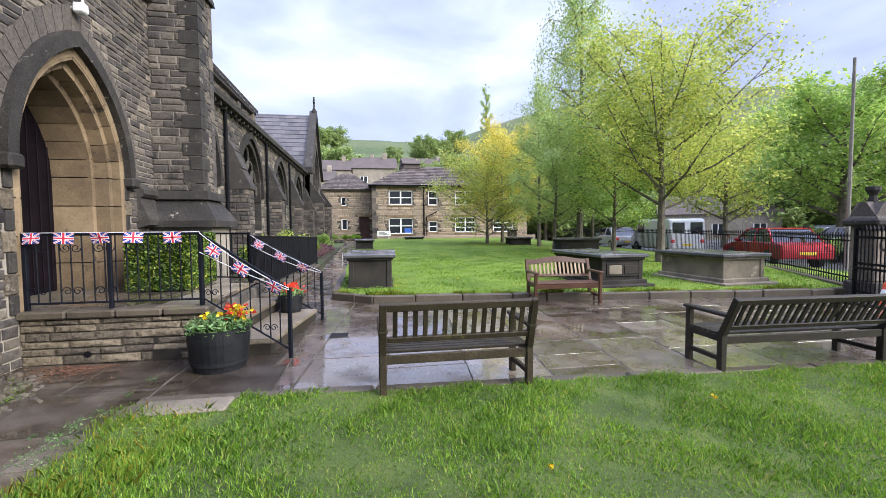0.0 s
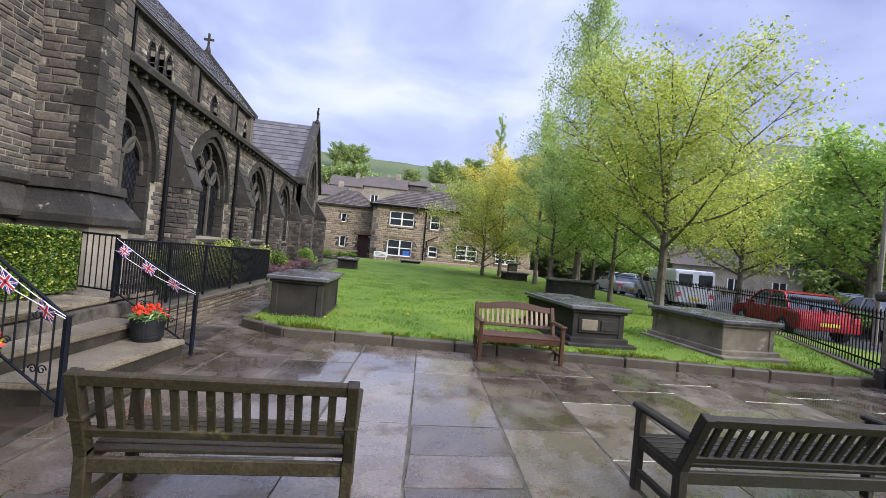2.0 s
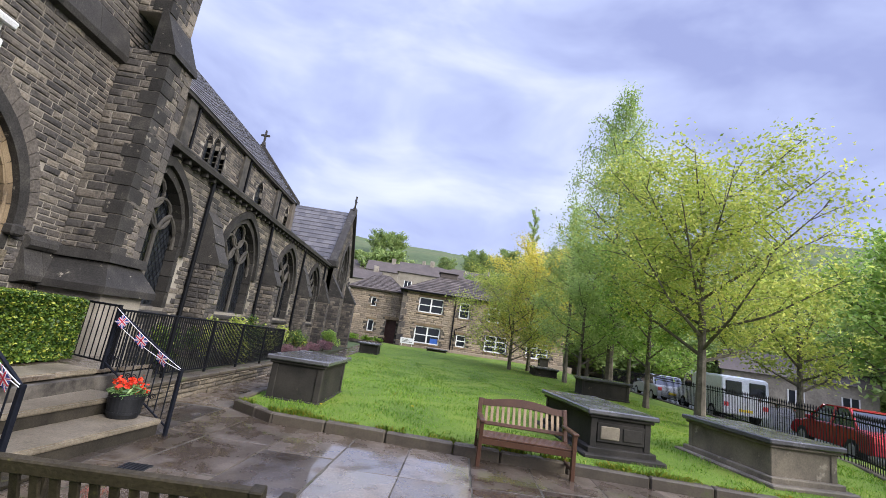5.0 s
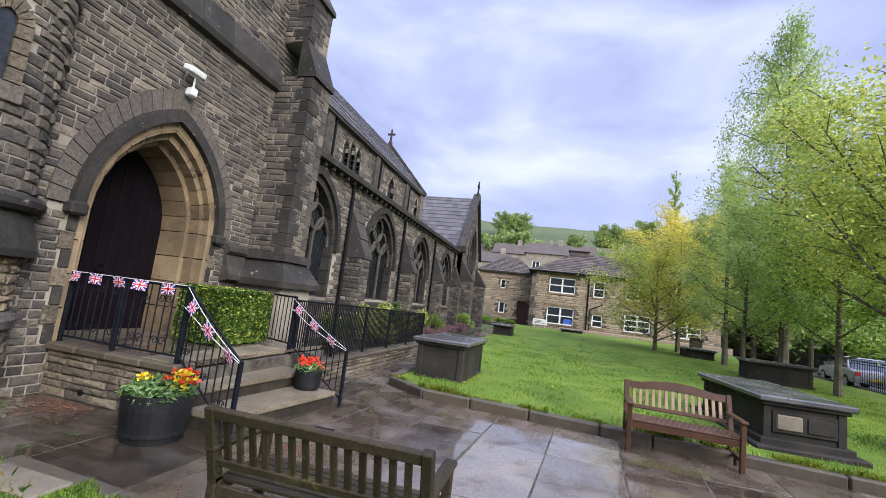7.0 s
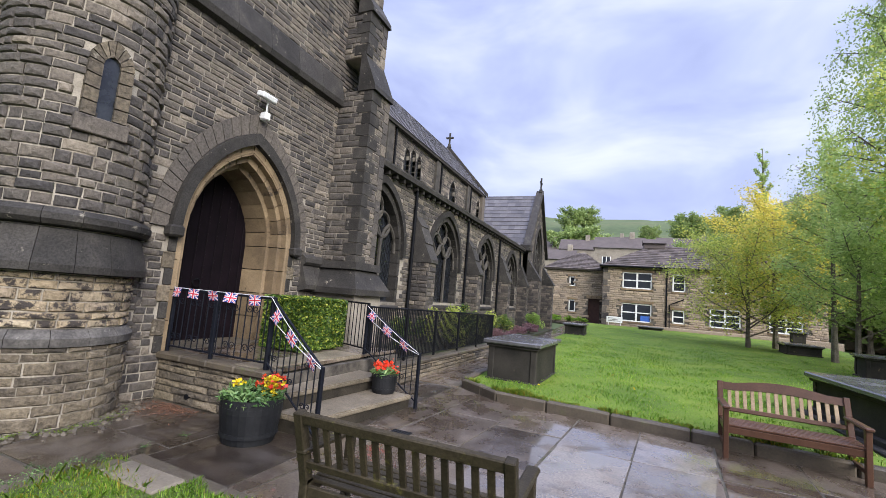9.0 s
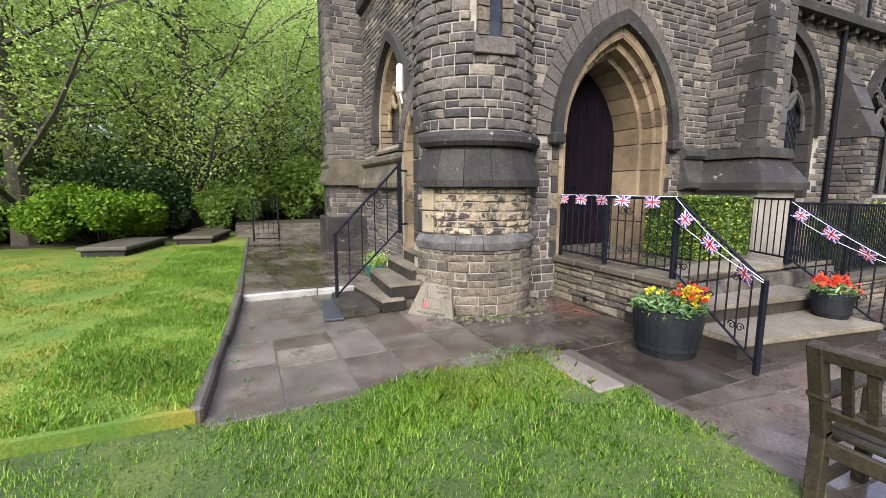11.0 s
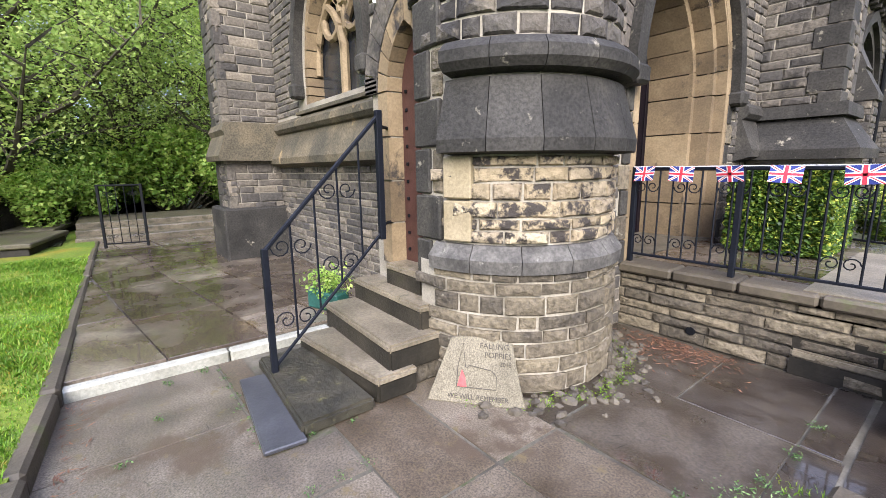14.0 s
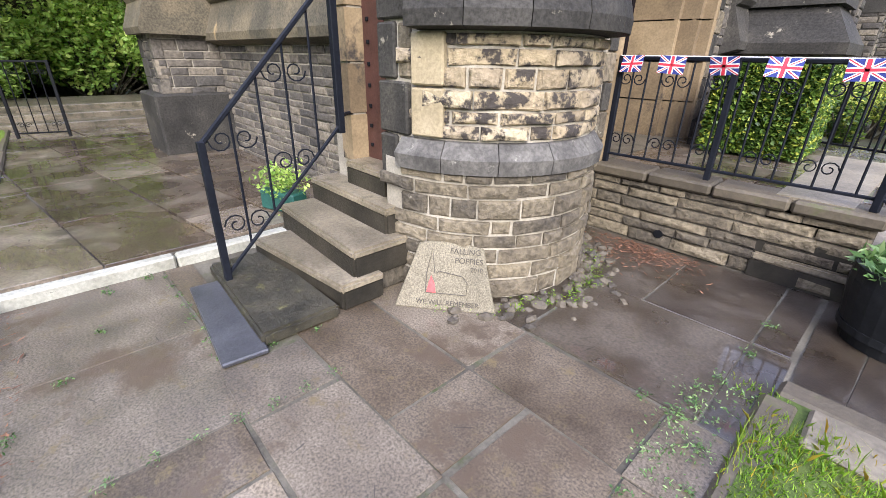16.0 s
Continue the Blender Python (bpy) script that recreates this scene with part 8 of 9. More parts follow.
def far_house(x, y, w, d, h, rise, label, seed, turn=0, mat="house_far"):
    z = ground_z(x, y)
    t = thing("hillside_house", label, "house", pose(x, y, z - 0.5, 0, 0, turn), group="houses on the hillside")
    part("wall", box((0, 0, 0), (w, d, h + 0.5), 0.02), mat, t)
    part("gable", extruded([(-0.25, h + 0.45), (d + 0.25, h + 0.45), (d / 2, h + rise + 0.55)], "x", -0.25, w + 0.25), "roof_brown", t, "dark pitched roof")
    part("chimney", box((w * 0.7, d / 2 - 0.4, h + rise - 0.4), (w * 0.7 + 0.8, d / 2 + 0.4, h + rise + 1.4), 0.03), mat, t)
    r = np.random.default_rng(seed)
    nf = max(int(w / 3.2), 1)
    for fl in range(max(int(h / 2.7), 1)):
        for k in range(nf):
            cx = w * (k + 0.5) / nf
            wd = part("window", box((cx - 0.6, -0.04, 1.3 + fl * 2.7), (cx + 0.6, 0.05, 2.5 + fl * 2.7), 0.01), "pane", t)
            for a, b in ((cx - 0.65, cx - 0.55), (cx - 0.05, cx + 0.05), (cx + 0.55, cx + 0.65)):
                part("frame", box((a, -0.07, 1.25 + fl * 2.7), (b, 0.0, 2.55 + fl * 2.7)), "white_paint", wd)
    return t


far_house(-2.6, 75.0, 7.4, 7.0, 8.9, 2.2, "grey stone hillside house with dark roof", 1)
far_house(-9.8, 71.0, 4.3, 7.0, 7.0, 1.9, "grey stone terrace house on the hillside", 2)
far_house(-9.4, 84.0, 6.2, 6.0, 7.9, 2.2, "pale gabled hillside house between its neighbours", 8)
far_house(-22.0, 104.0, 12.0, 7.0, 5.5, 2.6, "long pale hillside house", 3, 12)
far_house(-6.0, 112.0, 9.0, 7.0, 5.5, 2.6, "pale stone house on the upper hillside", 4, -8)
far_house(9.5, 116.0, 14.0, 7.0, 5.0, 2.8, "long stone house on the upper hillside", 5, 5)
far_house(22.0, 56.0, 16.0, 8.0, 3.6, 2.4, "pale stone building beyond the trees", 6, -12)
far_house(34.0, 46.0, 12.0, 8.0, 3.2, 2.2, "pale stone building beyond the car park", 7, -30)

# ---- churchyard fence, gates ----


def spike_fence(p, q, label, z=0.2, h=1.15, step=0.13):
    """Upright bars with spear tops on a low stone wall."""
    t = thing("churchyard_fence", label, "fence", group="churchyard fences")
    P, Q = Vector((*p, z)), Vector((*q, z))
    L = (Q - P).length
    a = math.degrees(math.atan2(Q.y - P.y, Q.x - P.x))
    m = pose(P.x, P.y, 0, 0, 0, a)
    part("low_wall", box((0, -0.14, -0.1), (L, 0.14, z), 0.02, m), "kerb", t)
    for zz in (z + 0.14, z + h - 0.16):
        part("rail", box((0, -0.012, zz), (L, 0.012, zz + 0.035), 0.0, m), "iron", t)
    n = int(L / step)
    for k in range(n):
        x = (k + 0.5) * L / n
        bm = bmesh.new()
        add_tube(bm, [m @ Vector((x, 0, z)), m @ Vector((x, 0, z + h - 0.06))], 0.011, 4)
        add_tube(bm, [m @ Vector((x, 0, z + h - 0.08)), m @ Vector((x, 0, z + h - 0.03)), m @ Vector((x, 0, z + h + 0.06))], [0.012, 0.026, 0.002], 4)
        part("bar", bm, "iron", t)
    return t


spike_fence((10.95, 8.5), (13.3, 12.6), "black spear-topped iron fence on a low wall by the gate")
spike_fence((13.3, 12.6), (15.2, 20.0), "black spear-topped iron fence on a low wall along the car park")
spike_fence((15.2, 20.0), (17.0, 36.0), "black spear-topped iron fence on a low wall along the car park")


def gate_pier(x, y, label, body="stone_piece"):
    t = thing("gate_pier", label, "pier", pose(x, y, 0) @ Matrix.Diagonal((0.86, 0.86, 0.96, 1)))
    part("base", box((-0.36, -0.36, -0.1), (0.36, 0.36, 0.35), 0.03), "black_stone", t)
    part("shaft", box((-0.29, -0.29, 0.35), (0.29, 0.29, 1.6), 0.03), body, t)
    part("cap", box((-0.42, -0.42, 1.6), (0.42, 0.42, 1.78), 0.05), "black_stone", t)
    for turn in (0, 90):
        part("gablet", extruded([(-0.34, 1.78), (0.34, 1.78), (0.06, 2.16), (-0.06, 2.16)], "x", -0.3, 0.3, pose(0, 0, 0, 0, 0, turn)), body, t)
    part("finial", add_lathe(bmesh.new(), [(0.13, 2.08), (0.1, 2.2), (0.07, 2.3), (0.15, 2.42), (0.15, 2.5), (0.02, 2.52)], 8), "black_stone", t)
    bm = tube([(0.12 * math.cos(a), -0.3, 1.2 + 0.12 * math.sin(a)) for a in np.linspace(0, 6.283, 13)], 0.03, 5)
    part("roundel", bm, body, t)
    return t


gate_pier(10.85, 8.05, "dark weathered stone gate pier with gabled cap")
gate_pier(13.4, 5.0, "sandy weathered stone gate pier with gabled cap", "tan_stone")


def iron_gate(p, q, label):
    t = thing("iron_gate", label, "gate", group="churchyard gates")
    P, Q = Vector((*p, 0)), Vector((*q, 0))
    L = (Q - P).length
    m = pose(P.x, P.y, 0, 0, 0, math.degrees(math.atan2(Q.y - P.y, Q.x - P.x)))
    for x in (0.0, L):
        part("stile", box((x - 0.03, -0.03, 0.04), (x + 0.03, 0.03, 1.5), 0.005, m), "iron", t)
    for zz in (0.12, 0.62, 0.72, 1.28):
        part("rail", box((0, -0.02, zz), (L, 0.02, zz + 0.05), 0.0, m), "iron", t)
    n = int(L / 0.105)
    for k in range(n):
        x = (k + 0.5) * L / n
        bm = bmesh.new()
        add_tube(bm, [m @ Vector((x, 0, 0.1)), m @ Vector((x, 0, 1.45))], 0.014, 4)
        add_tube(bm, [m @ Vector((x, 0, 1.42)), m @ Vector((x, 0, 1.48)), m @ Vector((x, 0, 1.58))], [0.014, 0.035, 0.002], 4)
        part("bar", bm, "iron", t)
    return t


iron_gate((10.45, 8.05), (10.0, 6.95), "open black iron churchyard gate leaf")
iron_gate((13.0, 5.05), (10.3, 5.5), "open black iron churchyard gate leaf with spear tops")


def cone(x, y):
    t = thing("traffic_cone", "orange and white traffic cone on the paving", "cone", pose(x, y, 0) @ Matrix.Scale(0.8, 4), group="traffic cones")
    part("base", box((-0.15, -0.15, 0), (0.15, 0.15, 0.03), 0.012), "cone_red", t)
    for z0, z1, mat in ((0.04, 0.22, "cone_red"), (0.22, 0.44, "white_cloth"), (0.44, 0.6, "cone_red")):
        ra, rb = 0.15 - 0.19 * z0, 0.15 - 0.19 * z1
        part("sleeve", add_lathe(bmesh.new(), [(ra, z0), (rb, z1)], 14), mat, t)
    return t


cone(9.6, 6.9)
cone(18.2, 11.6)
pole = thing("telegraph_pole", "grey weathered timber telegraph pole by the fence", "pole")
part("shaft", tube([(17.4, 13.4, -0.2), (17.4, 13.4, 7.6)], [0.075, 0.05], 8), "pole_wood", pole)

# ---- vehicles ----


def car(x, y, turn, mat, label, length=4.2, width=1.75, height=1.45, van=False, name="parked_car"):
    """A parked car: lofted body, glasshouse, wheels, lights, plate."""
    t = thing(name, label, "van" if van else "car", pose(x, y, 0, 0, 0, turn))
    L, W, H = length / 2, width / 2, height
    if van:
        side = [(-L, 0.35), (-L, H * 0.55), (-L + 0.06, H - 0.08), (-L + 0.25, H), (L * 0.35, H), (L * 0.5, H - 0.08), (L * 0.72, H * 0.58), (L * 0.97, H * 0.48), (L, 0.5), (L, 0.35)]
    else:
        side = [(-L, 0.35), (-L, 0.62), (-L + 0.08, 0.86), (-L * 0.72, 0.95), (L * 0.45, 0.92), (L * 0.9, 0.76), (L, 0.58), (L, 0.35)]
    bm = bmesh.new()
    rows = []
    for wy, k in ((-W, 0.97), (-W * 0.97, 1.0), (W * 0.97, 1.0), (W, 0.97)):
        rows.append([bm.verts.new((px * (1 if abs(wy) < W else 0.985), wy, pz * (1 if pz < 0.4 else k))) for px, pz in side])
    for a, b in zip(rows, rows[1:]):
        for i in range(len(side)):
            j = (i + 1) % len(side)
            bm.faces.new((a[i], a[j], b[j], b[i]))
    bm.faces.new(rows[0])
    bm.faces.new(rows[-1])
    bmesh.ops.bevel(bm, geom=[e for e in bm.edges if len(e.link_faces) == 2], offset=0.035, segments=2, affect="EDGES")
    body = part("body", bm, mat, t)
    if van:
        part("windscreen", extruded([(L * 0.5, H - 0.1), (L * 0.72, H * 0.6), (L * 0.74, H * 0.6), (L * 0.52, H - 0.1)], "y", -W * 0.88, W * 0.88), "car_glass", t)
        for s in (-1, 1):
            part("side_window", box((L * 0.2, s * W - 0.012, H * 0.6), (L * 0.52, s * W + 0.012, H - 0.16), 0.01), "car_glass", t)
        for s in (-0.5, 0.5):
            part("rear_window", box((-L - 0.012, s * W - 0.32, H * 0.6), (-L + 0.06, s * W + 0.32, H - 0.2), 0.02), "car_glass", t)
    else:
        cab = [(-L * 0.74, 0.93), (-L * 0.5, H - 0.06), (-L * 0.35, H), (L * 0.08, H), (L * 0.2, H - 0.05), (L * 0.48, 0.92)]
        bm = bmesh.new()
        rows = [[bm.verts.new((px, s * (W * 0.97 - max(pz - 0.93, 0) * 0.32), pz)) for px, pz in cab] for s in (-1, 1)]
        for i in range(len(cab)):
            j = (i + 1) % len(cab)
            bm.faces.new((rows[0][i], rows[0][j], rows[1][j], rows[1][i]))
        bm.faces.new(rows[0])
        bm.faces.new(rows[1])
        part("glasshouse", bm, "car_glass", t)
        part("roof", extruded([(-L * 0.46, H - 0.03), (-L * 0.35, H + 0.012), (L * 0.08, H + 0.012), (L * 0.17, H - 0.03)], "y", -W * 0.8, W * 0.8), mat, t)
        for s in (-1, 1):
            for px, qx in ((-L * 0.74, -L * 0.47), (L * 0.48, L * 0.17)):
                part("pillar", tube([(px, s * W * 0.97, 0.93), (qx, s * W * 0.8, H - 0.02)], 0.035, 5), mat, t)
            part("pillar", tube([(-L * 0.15, s * W * 0.975, 0.93), (-L * 0.15, s * W * 0.81, H - 0.02)], 0.035, 5), mat, t)
    for fx in (-L * 0.62, L * 0.62):
        for s in (-1, 1):
            y0 = s * (W - 0.09)
            wheel = part("wheel", tube([(fx, y0 - s * 0.1, 0.32), (fx, y0 + s * 0.1, 0.32)], 0.32, 18), "tyre", t)
            part("rim", tube([(fx, y0 + s * 0.1, 0.32), (fx, y0 + s * 0.115, 0.32)], 0.2, 12), "car_silver", wheel)
    for s in (-1, 1):
        part("tail_light", box((-L - 0.015, s * W * 0.82 - 0.1, 0.66), (-L + 0.04, s * W * 0.82 + 0.1, 0.84), 0.015), "red_paint", t)
        part("headlight", box((L - 0.1, s * W * 0.75 - 0.14, 0.6), (L + 0.012, s * W * 0.75 + 0.14, 0.72), 0.015), "car_silver", t)
        part("mirror", box((L * 0.36, s * (W + 0.03) - 0.07, 0.92), (L * 0.44, s * (W + 0.03) + 0.07, 1.04), 0.02), mat, t)
    part("number_plate", box((-L - 0.02, -0.26, 0.5), (-L, 0.26, 0.61), 0.003), "plate_yellow", t)
    return t


car(15.9, 15.0, 72, "car_red", "red hatchback parked behind the churchyard fence", 4.1, 1.75, 1.45)
car(32.82, 20.66, -20, "car_dark", "dark car parked at the far side of the road", 4.2, 1.8, 1.5)
car(17.0, 22.8, 80, "car_white", "white van parked behind the maple tree", 4.8, 1.9, 1.95, True, "parked_van")
car(16.8, 27.5, 80, "car_silver", "silver car parked behind the churchyard fence", 4.2, 1.75, 1.45)
car(20.6, 15.6, 65, "car_silver", "silver car parked under the trees", 4.2, 1.75, 1.45)
car(27.0, 22.0, 60, "car_dark", "dark car parked under the trees", 4.2, 1.75, 1.5)
van = car(30.66, 16.33, -12, "car_white", "white van with teal lettering panels parked across the road", 5.4, 2.0, 2.3, True, "parked_van")
part("side_panel", box((-1.6, -1.02, 1.2), (-0.9, -1.0, 1.7), 0.0), "teal", van, "teal lettering panel")
part("side_panel", box((-2.725, 0.1, 1.55), (-2.71, 0.45, 1.85), 0.0), "teal", van, "teal lettering panel")
for k in range(2):
    part("text_bar", box((-0.7, -1.02, 1.3 + k * 0.16), (0.6, -1.003, 1.38 + k * 0.16), 0.0), "letters", van)
car(21.64, 10.17, 0, "car_dark", "black car standing in the road by the gate", 4.4, 1.8, 1.45)
car(25.5, 17.6, -30, "car_dark", "dark car parked across the road", 4.2, 1.8, 1.5)
car(33.5, 10.5, -10, "car_silver", "pale car parked across the road", 4.2, 1.8, 1.45)

# ---- grass, weeds, litter ----


def grass(name, label, n, region, zf, hmin, hmax, width, material, seed, near=None):
    """Grass blades as one object: each a bent, tapering blade."""
    r = np.random.default_rng(seed)
    x0, x1, y0, y1 = region
    x, y = r.uniform(x0, x1, n), r.uniform(y0, y1, n)
    if near is not None:
        keep = near(x, y, r)
        x, y = x[keep], y[keep]
    m = len(x)
    z = np.array([zf(a, b) for a, b in zip(x, y)])
    clump = 0.6 + 0.5 * np.sin(x * 3.1 + np.sin(y * 2.3) * 2) * np.cos(y * 2.7 + np.cos(x * 1.9)) + 0.25 * np.sin(x * 11) * np.sin(y * 9.7)
    h = (hmin + (hmax - hmin) * r.uniform(0, 1, m) ** 1.6) * np.clip(clump + 0.3, 0.45, 1.5)
    a = r.uniform(0, 6.283, m)
    b = a + r.uniform(1.0, 2.1, m)
    w = width * r.uniform(0.7, 1.3, m)
    lean = h * r.uniform(0.1, 0.9, m)
    ca, sa_ = np.cos(a) * w / 2, np.sin(a) * w / 2
    base = np.stack([x, y, z - 0.01], 1)
    side = np.stack([ca, sa_, np.zeros(m)], 1)
    dirv = np.stack([np.cos(b), np.sin(b), np.zeros(m)], 1)
    upv = np.array([0, 0, 1.0])
    mid = base + dirv * (lean * 0.3)[:, None] + upv * (h * 0.62)[:, None]
    tip = base + dirv * lean[:, None] + upv * (h * 0.95)[:, None]
    v = np.stack([base - side, base + side, mid + side * 0.7, tip, mid - side * 0.7], 1).reshape(-1, 3)
    f = np.arange(m * 5).reshape(m, 5)
    return tagged(mesh_np(name, v, f, material), label, "grass", kind="stuff")


def front_near(x, y, r):
    d = np.minimum(np.hypot(x - 0.8, y - 2.4), np.minimum(np.hypot(x + 1.2, y - 3.4), np.hypot(x - 4, y - 3.2)))
    return ~((x < -1.22) & (y > 4.23)) & ((x > -1.9) | (r.uniform(0, 1, len(x)) < 0.5)) & (y < front_edge(x) - 0.07 + 0.05 * np.sin(x * 9)) & (r.uniform(0, 1, len(x)) < np.clip(1.5 - d / 3.4, 0.14, 1))


grass("grass", "lush uneven wet grass of the front lawn", 300000, (-2.05, 9.3, -0.6, 4.75), front_z, 0.02, 0.065, 0.006, "blade", 81, front_near)


def main_near(x, y, r):
    ky = kerb_y(x)
    return (y > ky + 0.14) & (r.uniform(0, 1, len(x)) < np.clip(1.35 - (y - 9) / 14, 0.12, 1))


grass("grass", "short mown grass of the churchyard lawn", 150000, (-0.72, 12.5, 8.0, 36.0), lawn_z, 0.03, 0.07, 0.012, "blade", 82, main_near)
grass("grass", "yellowing mossy grass of the side lawn", 100000, (-11.5, -2.15, -3.2, 1.8), side_z, 0.02, 0.05, 0.009, "blade_yellow", 83, lambda x, y, r: (y < np.array([side_edge(a) for a in x]) - 0.04) & (r.uniform(0, 1, len(x)) < np.clip(1.3 - np.hypot(x + 2, y - 1) / 8, 0.2, 1)))
grass("grass", "fresh grass at the edge of the side lawn", 50000, (-11.5, -2.15, 0.2, 1.8), side_z, 0.03, 0.07, 0.008, "blade", 84, lambda x, y, r: y < np.array([side_edge(a) for a in x]) - 0.02)


def kerb_fringe(x, y, r):
    ky = kerb_y(x)
    return (y > ky + 0.1) & (y < ky + 0.24 + 0.08 * np.sin(x * 5)) & (np.sin(x * 2.3) + np.sin(x * 7.1) > -0.9)


grass("grass", "longer grass and moss along the lawn kerb", 150000, (-0.8, 9.7, 8.0, 10.3), lawn_z, 0.04, 0.12, 0.009, "blade_yellow", 85, kerb_fringe)


def weeds(name, label, spots, seed, leaf="leaf_dark", size=0.019, per=36, spread=0.02, h=0.03, category="weed"):
    r = np.random.default_rng(seed)
    for k, (x, y, s) in enumerate(spots):
        t = thing(name, label, category, pose(x, y, 0.0), group="weeds in the joints")
        n = int(per * s)
        p = np.stack([r.normal(0, spread * s, n), r.normal(0, spread * s, n), np.abs(r.normal(0, h * 0.5, n)) + 0.012], 1)
        v, f = leaf_cloud(p, size, r, narrow=0.4)
        mesh_np("foliage", v, f, leaf, t)


wr = np.random.default_rng(91)
around = [(TC[0] + (TR + 0.13 + wr.uniform(0, 0.12)) * math.cos(a), TC[1] + (TR + 0.13 + wr.uniform(0, 0.12)) * math.sin(a), wr.uniform(0.5, 1.4)) for a in np.linspace(radians(-62), radians(50), 24)]
weeds("weed", "small green weed at the foot of the turret", around, 92, "leaf_bright", 0.018, 44, 0.035, 0.025)
weeds("weed", "dark moss and weed in a paving joint", [(-5.4 + 0.17 * k, 2.64 + 0.02 * math.sin(k * 3.1), 0.7 + 0.4 * abs(math.sin(k * 1.9))) for k in range(8)] + [(-3.7 + 0.01 * math.sin(k), 1.6 + 0.16 * k, 0.6 + 0.4 * abs(math.cos(k * 2.1))) for k in range(10)], 94, "leaf_dark", 0.016, 30, 0.022, 0.02)
weeds("weed", "small green weed in a paving joint", [(-2.34, 4.5, 1.3), (-2.36, 4.22, 1.5), (-2.4, 4.08, 1.4), (-2.55, 4.07, 1.0), (-2.2, 3.7, 1.0), (-2.1, 4.15, 1.4), (-2.05, 4.0, 1.3), (-2.38, 3.5, 1.0), (-2.25, 3.95, 1.2), (-2.3, 2.2, 0.8), (-2.28, 4.86, 1.2), (-2.28, 5.27, 1.1), (-5.45, 2.55, 1.2), (-4.2, 1.8, 1.2), (-3.6, 1.7, 1.4), (-4.9, 2.2, 1.0),
                                                     (-4.5, 2.0, 1.1), (-3.2, 1.65, 1.2), (-2.7, 1.75, 1.3), (-5.4, 2.3, 1.2), (-4.1, 3.15, 0.7), (-4.12, 2.9, 0.6)], 93)
grass("grass_tuft", "rough grass growing over the paving at the lawn corner", 3400, (-2.42, -2.04, 2.2, 4.62), lambda x, y: 0.0, 0.02, 0.08, 0.006, "blade", 95, lambda x, y, r: (x > -2.1 - 0.22 * np.clip(np.sin(y * 4.1 + 1.2), 0, 1)))

grass("grass_tuft", "long rough grass and weeds at the lawn corner", 9000, (-2.1, -1.3, 2.2, 4.3), front_z, 0.02, 0.07, 0.005, "blade", 97)
grass("grass_tuft", "dry pale grass stalks at the lawn corner", 2200, (-2.15, -1.4, 3.0, 4.4), front_z, 0.04, 0.13, 0.004, "blade_yellow", 98)
weeds("weed", "broad green weed spreading over the paving by the lawn corner", [(-2.2 - 0.2 * abs(math.sin(k * 2.3)), 3.62 + 0.075 * k, 1.3 + 0.5 * math.sin(k * 1.7)) for k in range(12)], 99, "leaf_tub", 0.02, 34, 0.032, 0.022)

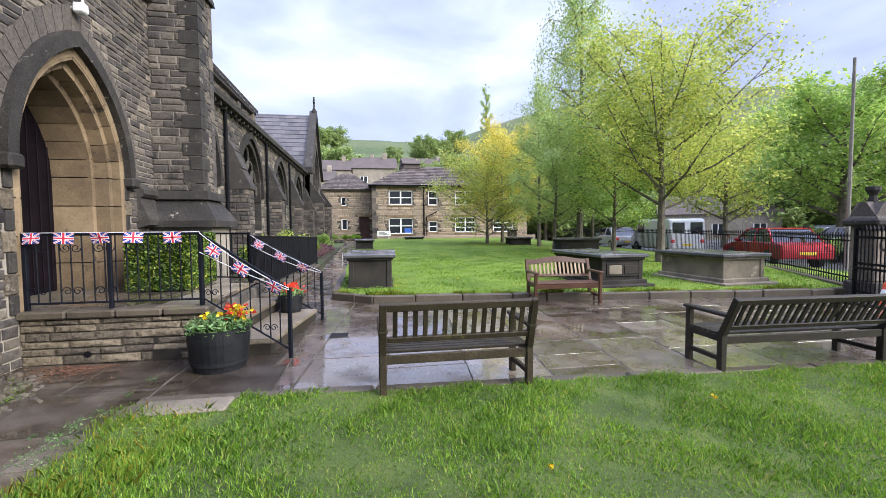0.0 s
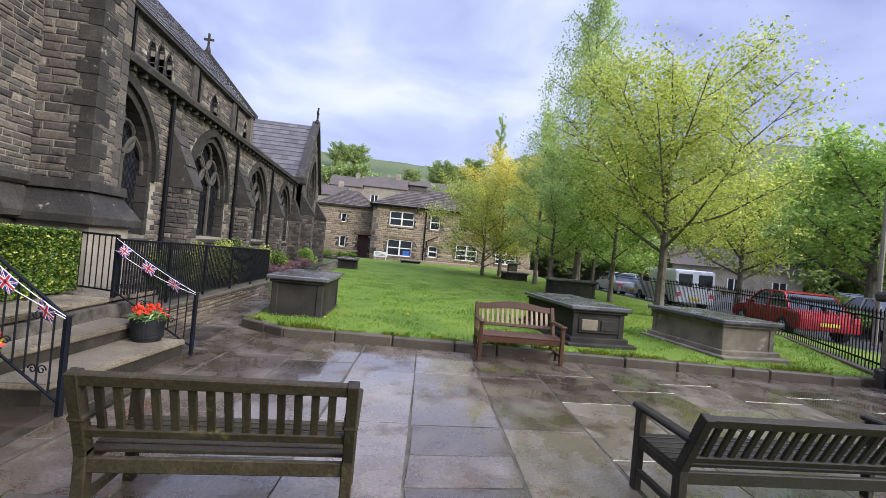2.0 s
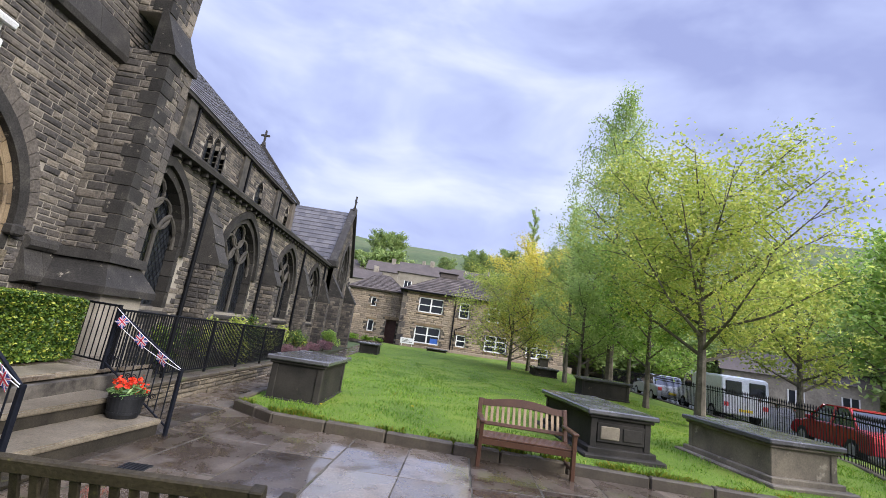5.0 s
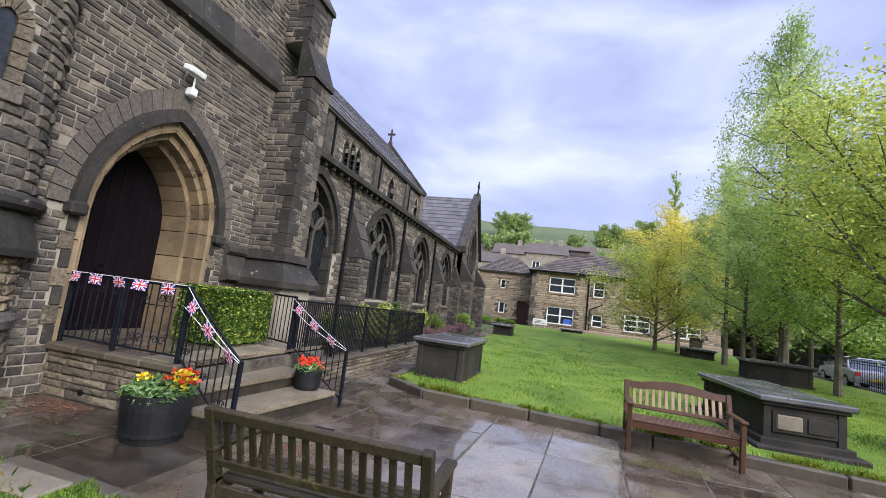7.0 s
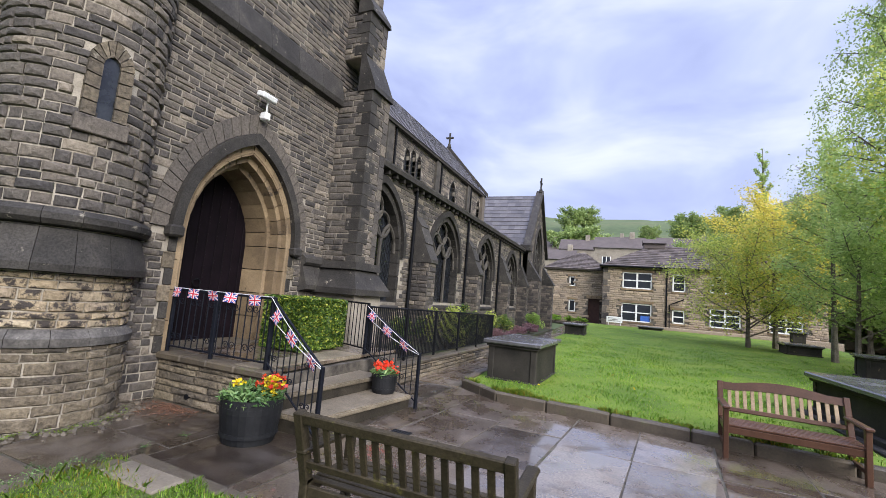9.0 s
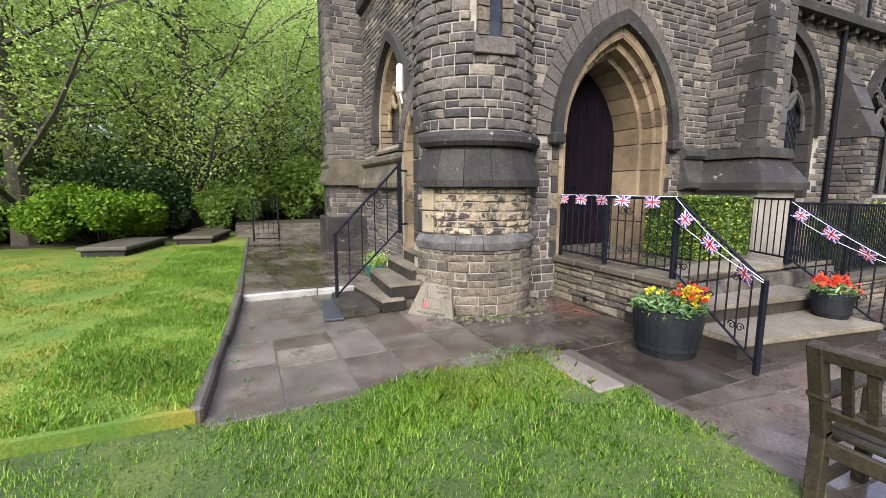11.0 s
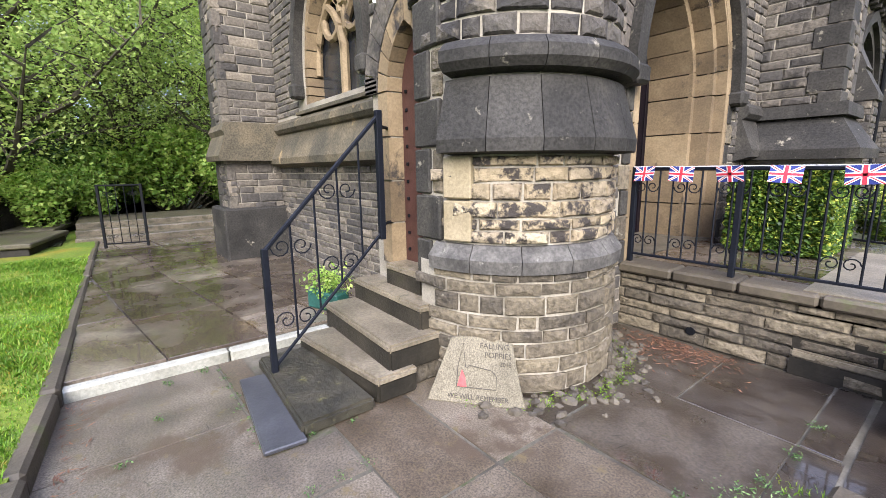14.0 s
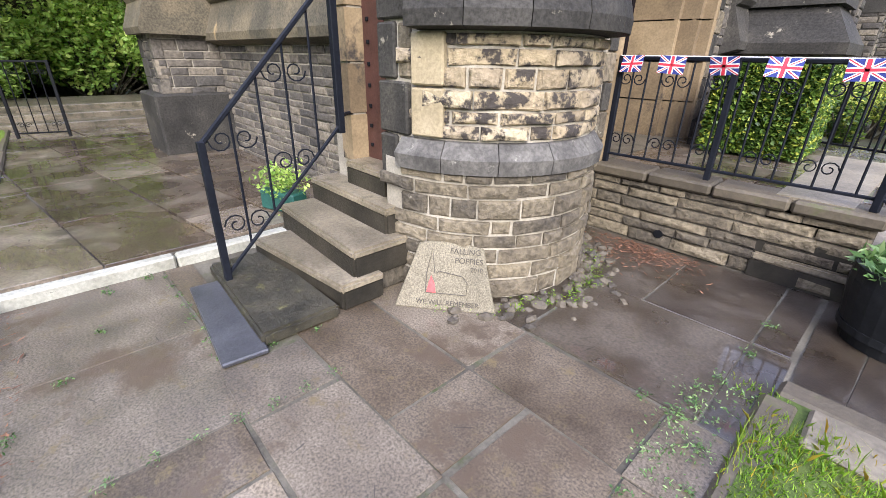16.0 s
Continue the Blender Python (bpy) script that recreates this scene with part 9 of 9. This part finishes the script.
litter = thing("dead_leaves", "reddish dead leaves and pine needles in the corner", "leaf litter", kind="stuff")
lr = np.random.default_rng(96)
p = np.concatenate([np.stack([lr.normal(-3.3, 0.24, 900), 5.95 - np.abs(lr.normal(0, 0.24, 900)), np.abs(lr.normal(0.012, 0.012, 900)) + 0.006], 1),
                    np.stack([lr.uniform(-5.6, -2.3, 200), 1.72 + np.abs(lr.normal(0, 0.08, 200)), np.full(200, 0.012)], 1)])
v, f = leaf_cloud(p, 0.055, lr, narrow=0.2)
v[:, 2] = np.abs(v[:, 2] - 0.012) * 0.4 + 0.01
mesh_np("leaves", v, f, "litter", litter)
twigs = thing("twig_litter", "scattered dark twigs and leaves on the wet paving", "leaf litter", kind="stuff")
p = np.stack([lr.uniform(-11, -2.2, 260), lr.uniform(1.6, 4.3, 260), np.zeros(260)], 1)
p[:, 2] = np.where(p[:, 0] < -5.4, 0.112, 0.012)
v, f = leaf_cloud(p, 0.09, lr, narrow=0.08)
v[:, 2] = np.where(v[:, 0] < -5.4, 0.112, 0.011)
mesh_np("leaves", v, f, "letters", twigs)

cobbles = thing("cobbles", "wet rounded cobbles round the foot of the turret", "cobbles", kind="structure")
for k in range(130):
    a = lr.uniform(radians(-55), radians(64))
    q = TR + 0.08 + abs(lr.normal(0.0, 0.16))
    s = lr.uniform(0.018, 0.048)
    x, y = TC[0] + q * math.cos(a), TC[1] + q * math.sin(a)
    if y > 5.95:
        continue
    bm = bmesh.new()
    bmesh.ops.create_icosphere(bm, subdivisions=1, radius=1.0, matrix=pose(x, y, 0.004, lr.uniform(-12, 12), lr.uniform(-12, 12), lr.uniform(0, 180)) @ Matrix.Diagonal((s * 1.3, s, s * 0.75, 1)))
    for v_ in bm.verts:
        v_.co += Vector(lr.normal(0, s * 0.1, 3))
    part("cobble", bm, "pebble", cobbles)
dand = thing("dandelions", "a few yellow dandelions in the grass", "flowers", kind="stuff")
p = np.array([(1.1, 2.9, 0.07), (4.6, 3.4, 0.07), (5.0, 3.3, 0.07), (2.3, 11.5, 0.24), (0.6, 10.4, 0.22), (3.0, 3.7, 0.06)])
v, f = leaf_cloud(np.repeat(p, 10, 0) + lr.normal(0, 0.008, (60, 3)), 0.03, lr, narrow=0.9)
mesh_np("blossoms", v, f, "petal_yellow", dand)

# ---- single stones of the near walls ----
_cache = {}
for mat_, i, piece, parent in PIECES:
    if piece not in _cache:
        _cache[piece] = block_meshes(piece)
    ob = new("stone", _cache[piece][i % 6])
    ob.matrix_basis = Matrix([[*map(float, r)] for r in mat_] + [[0, 0, 0, 1]])
    ob.parent = parent
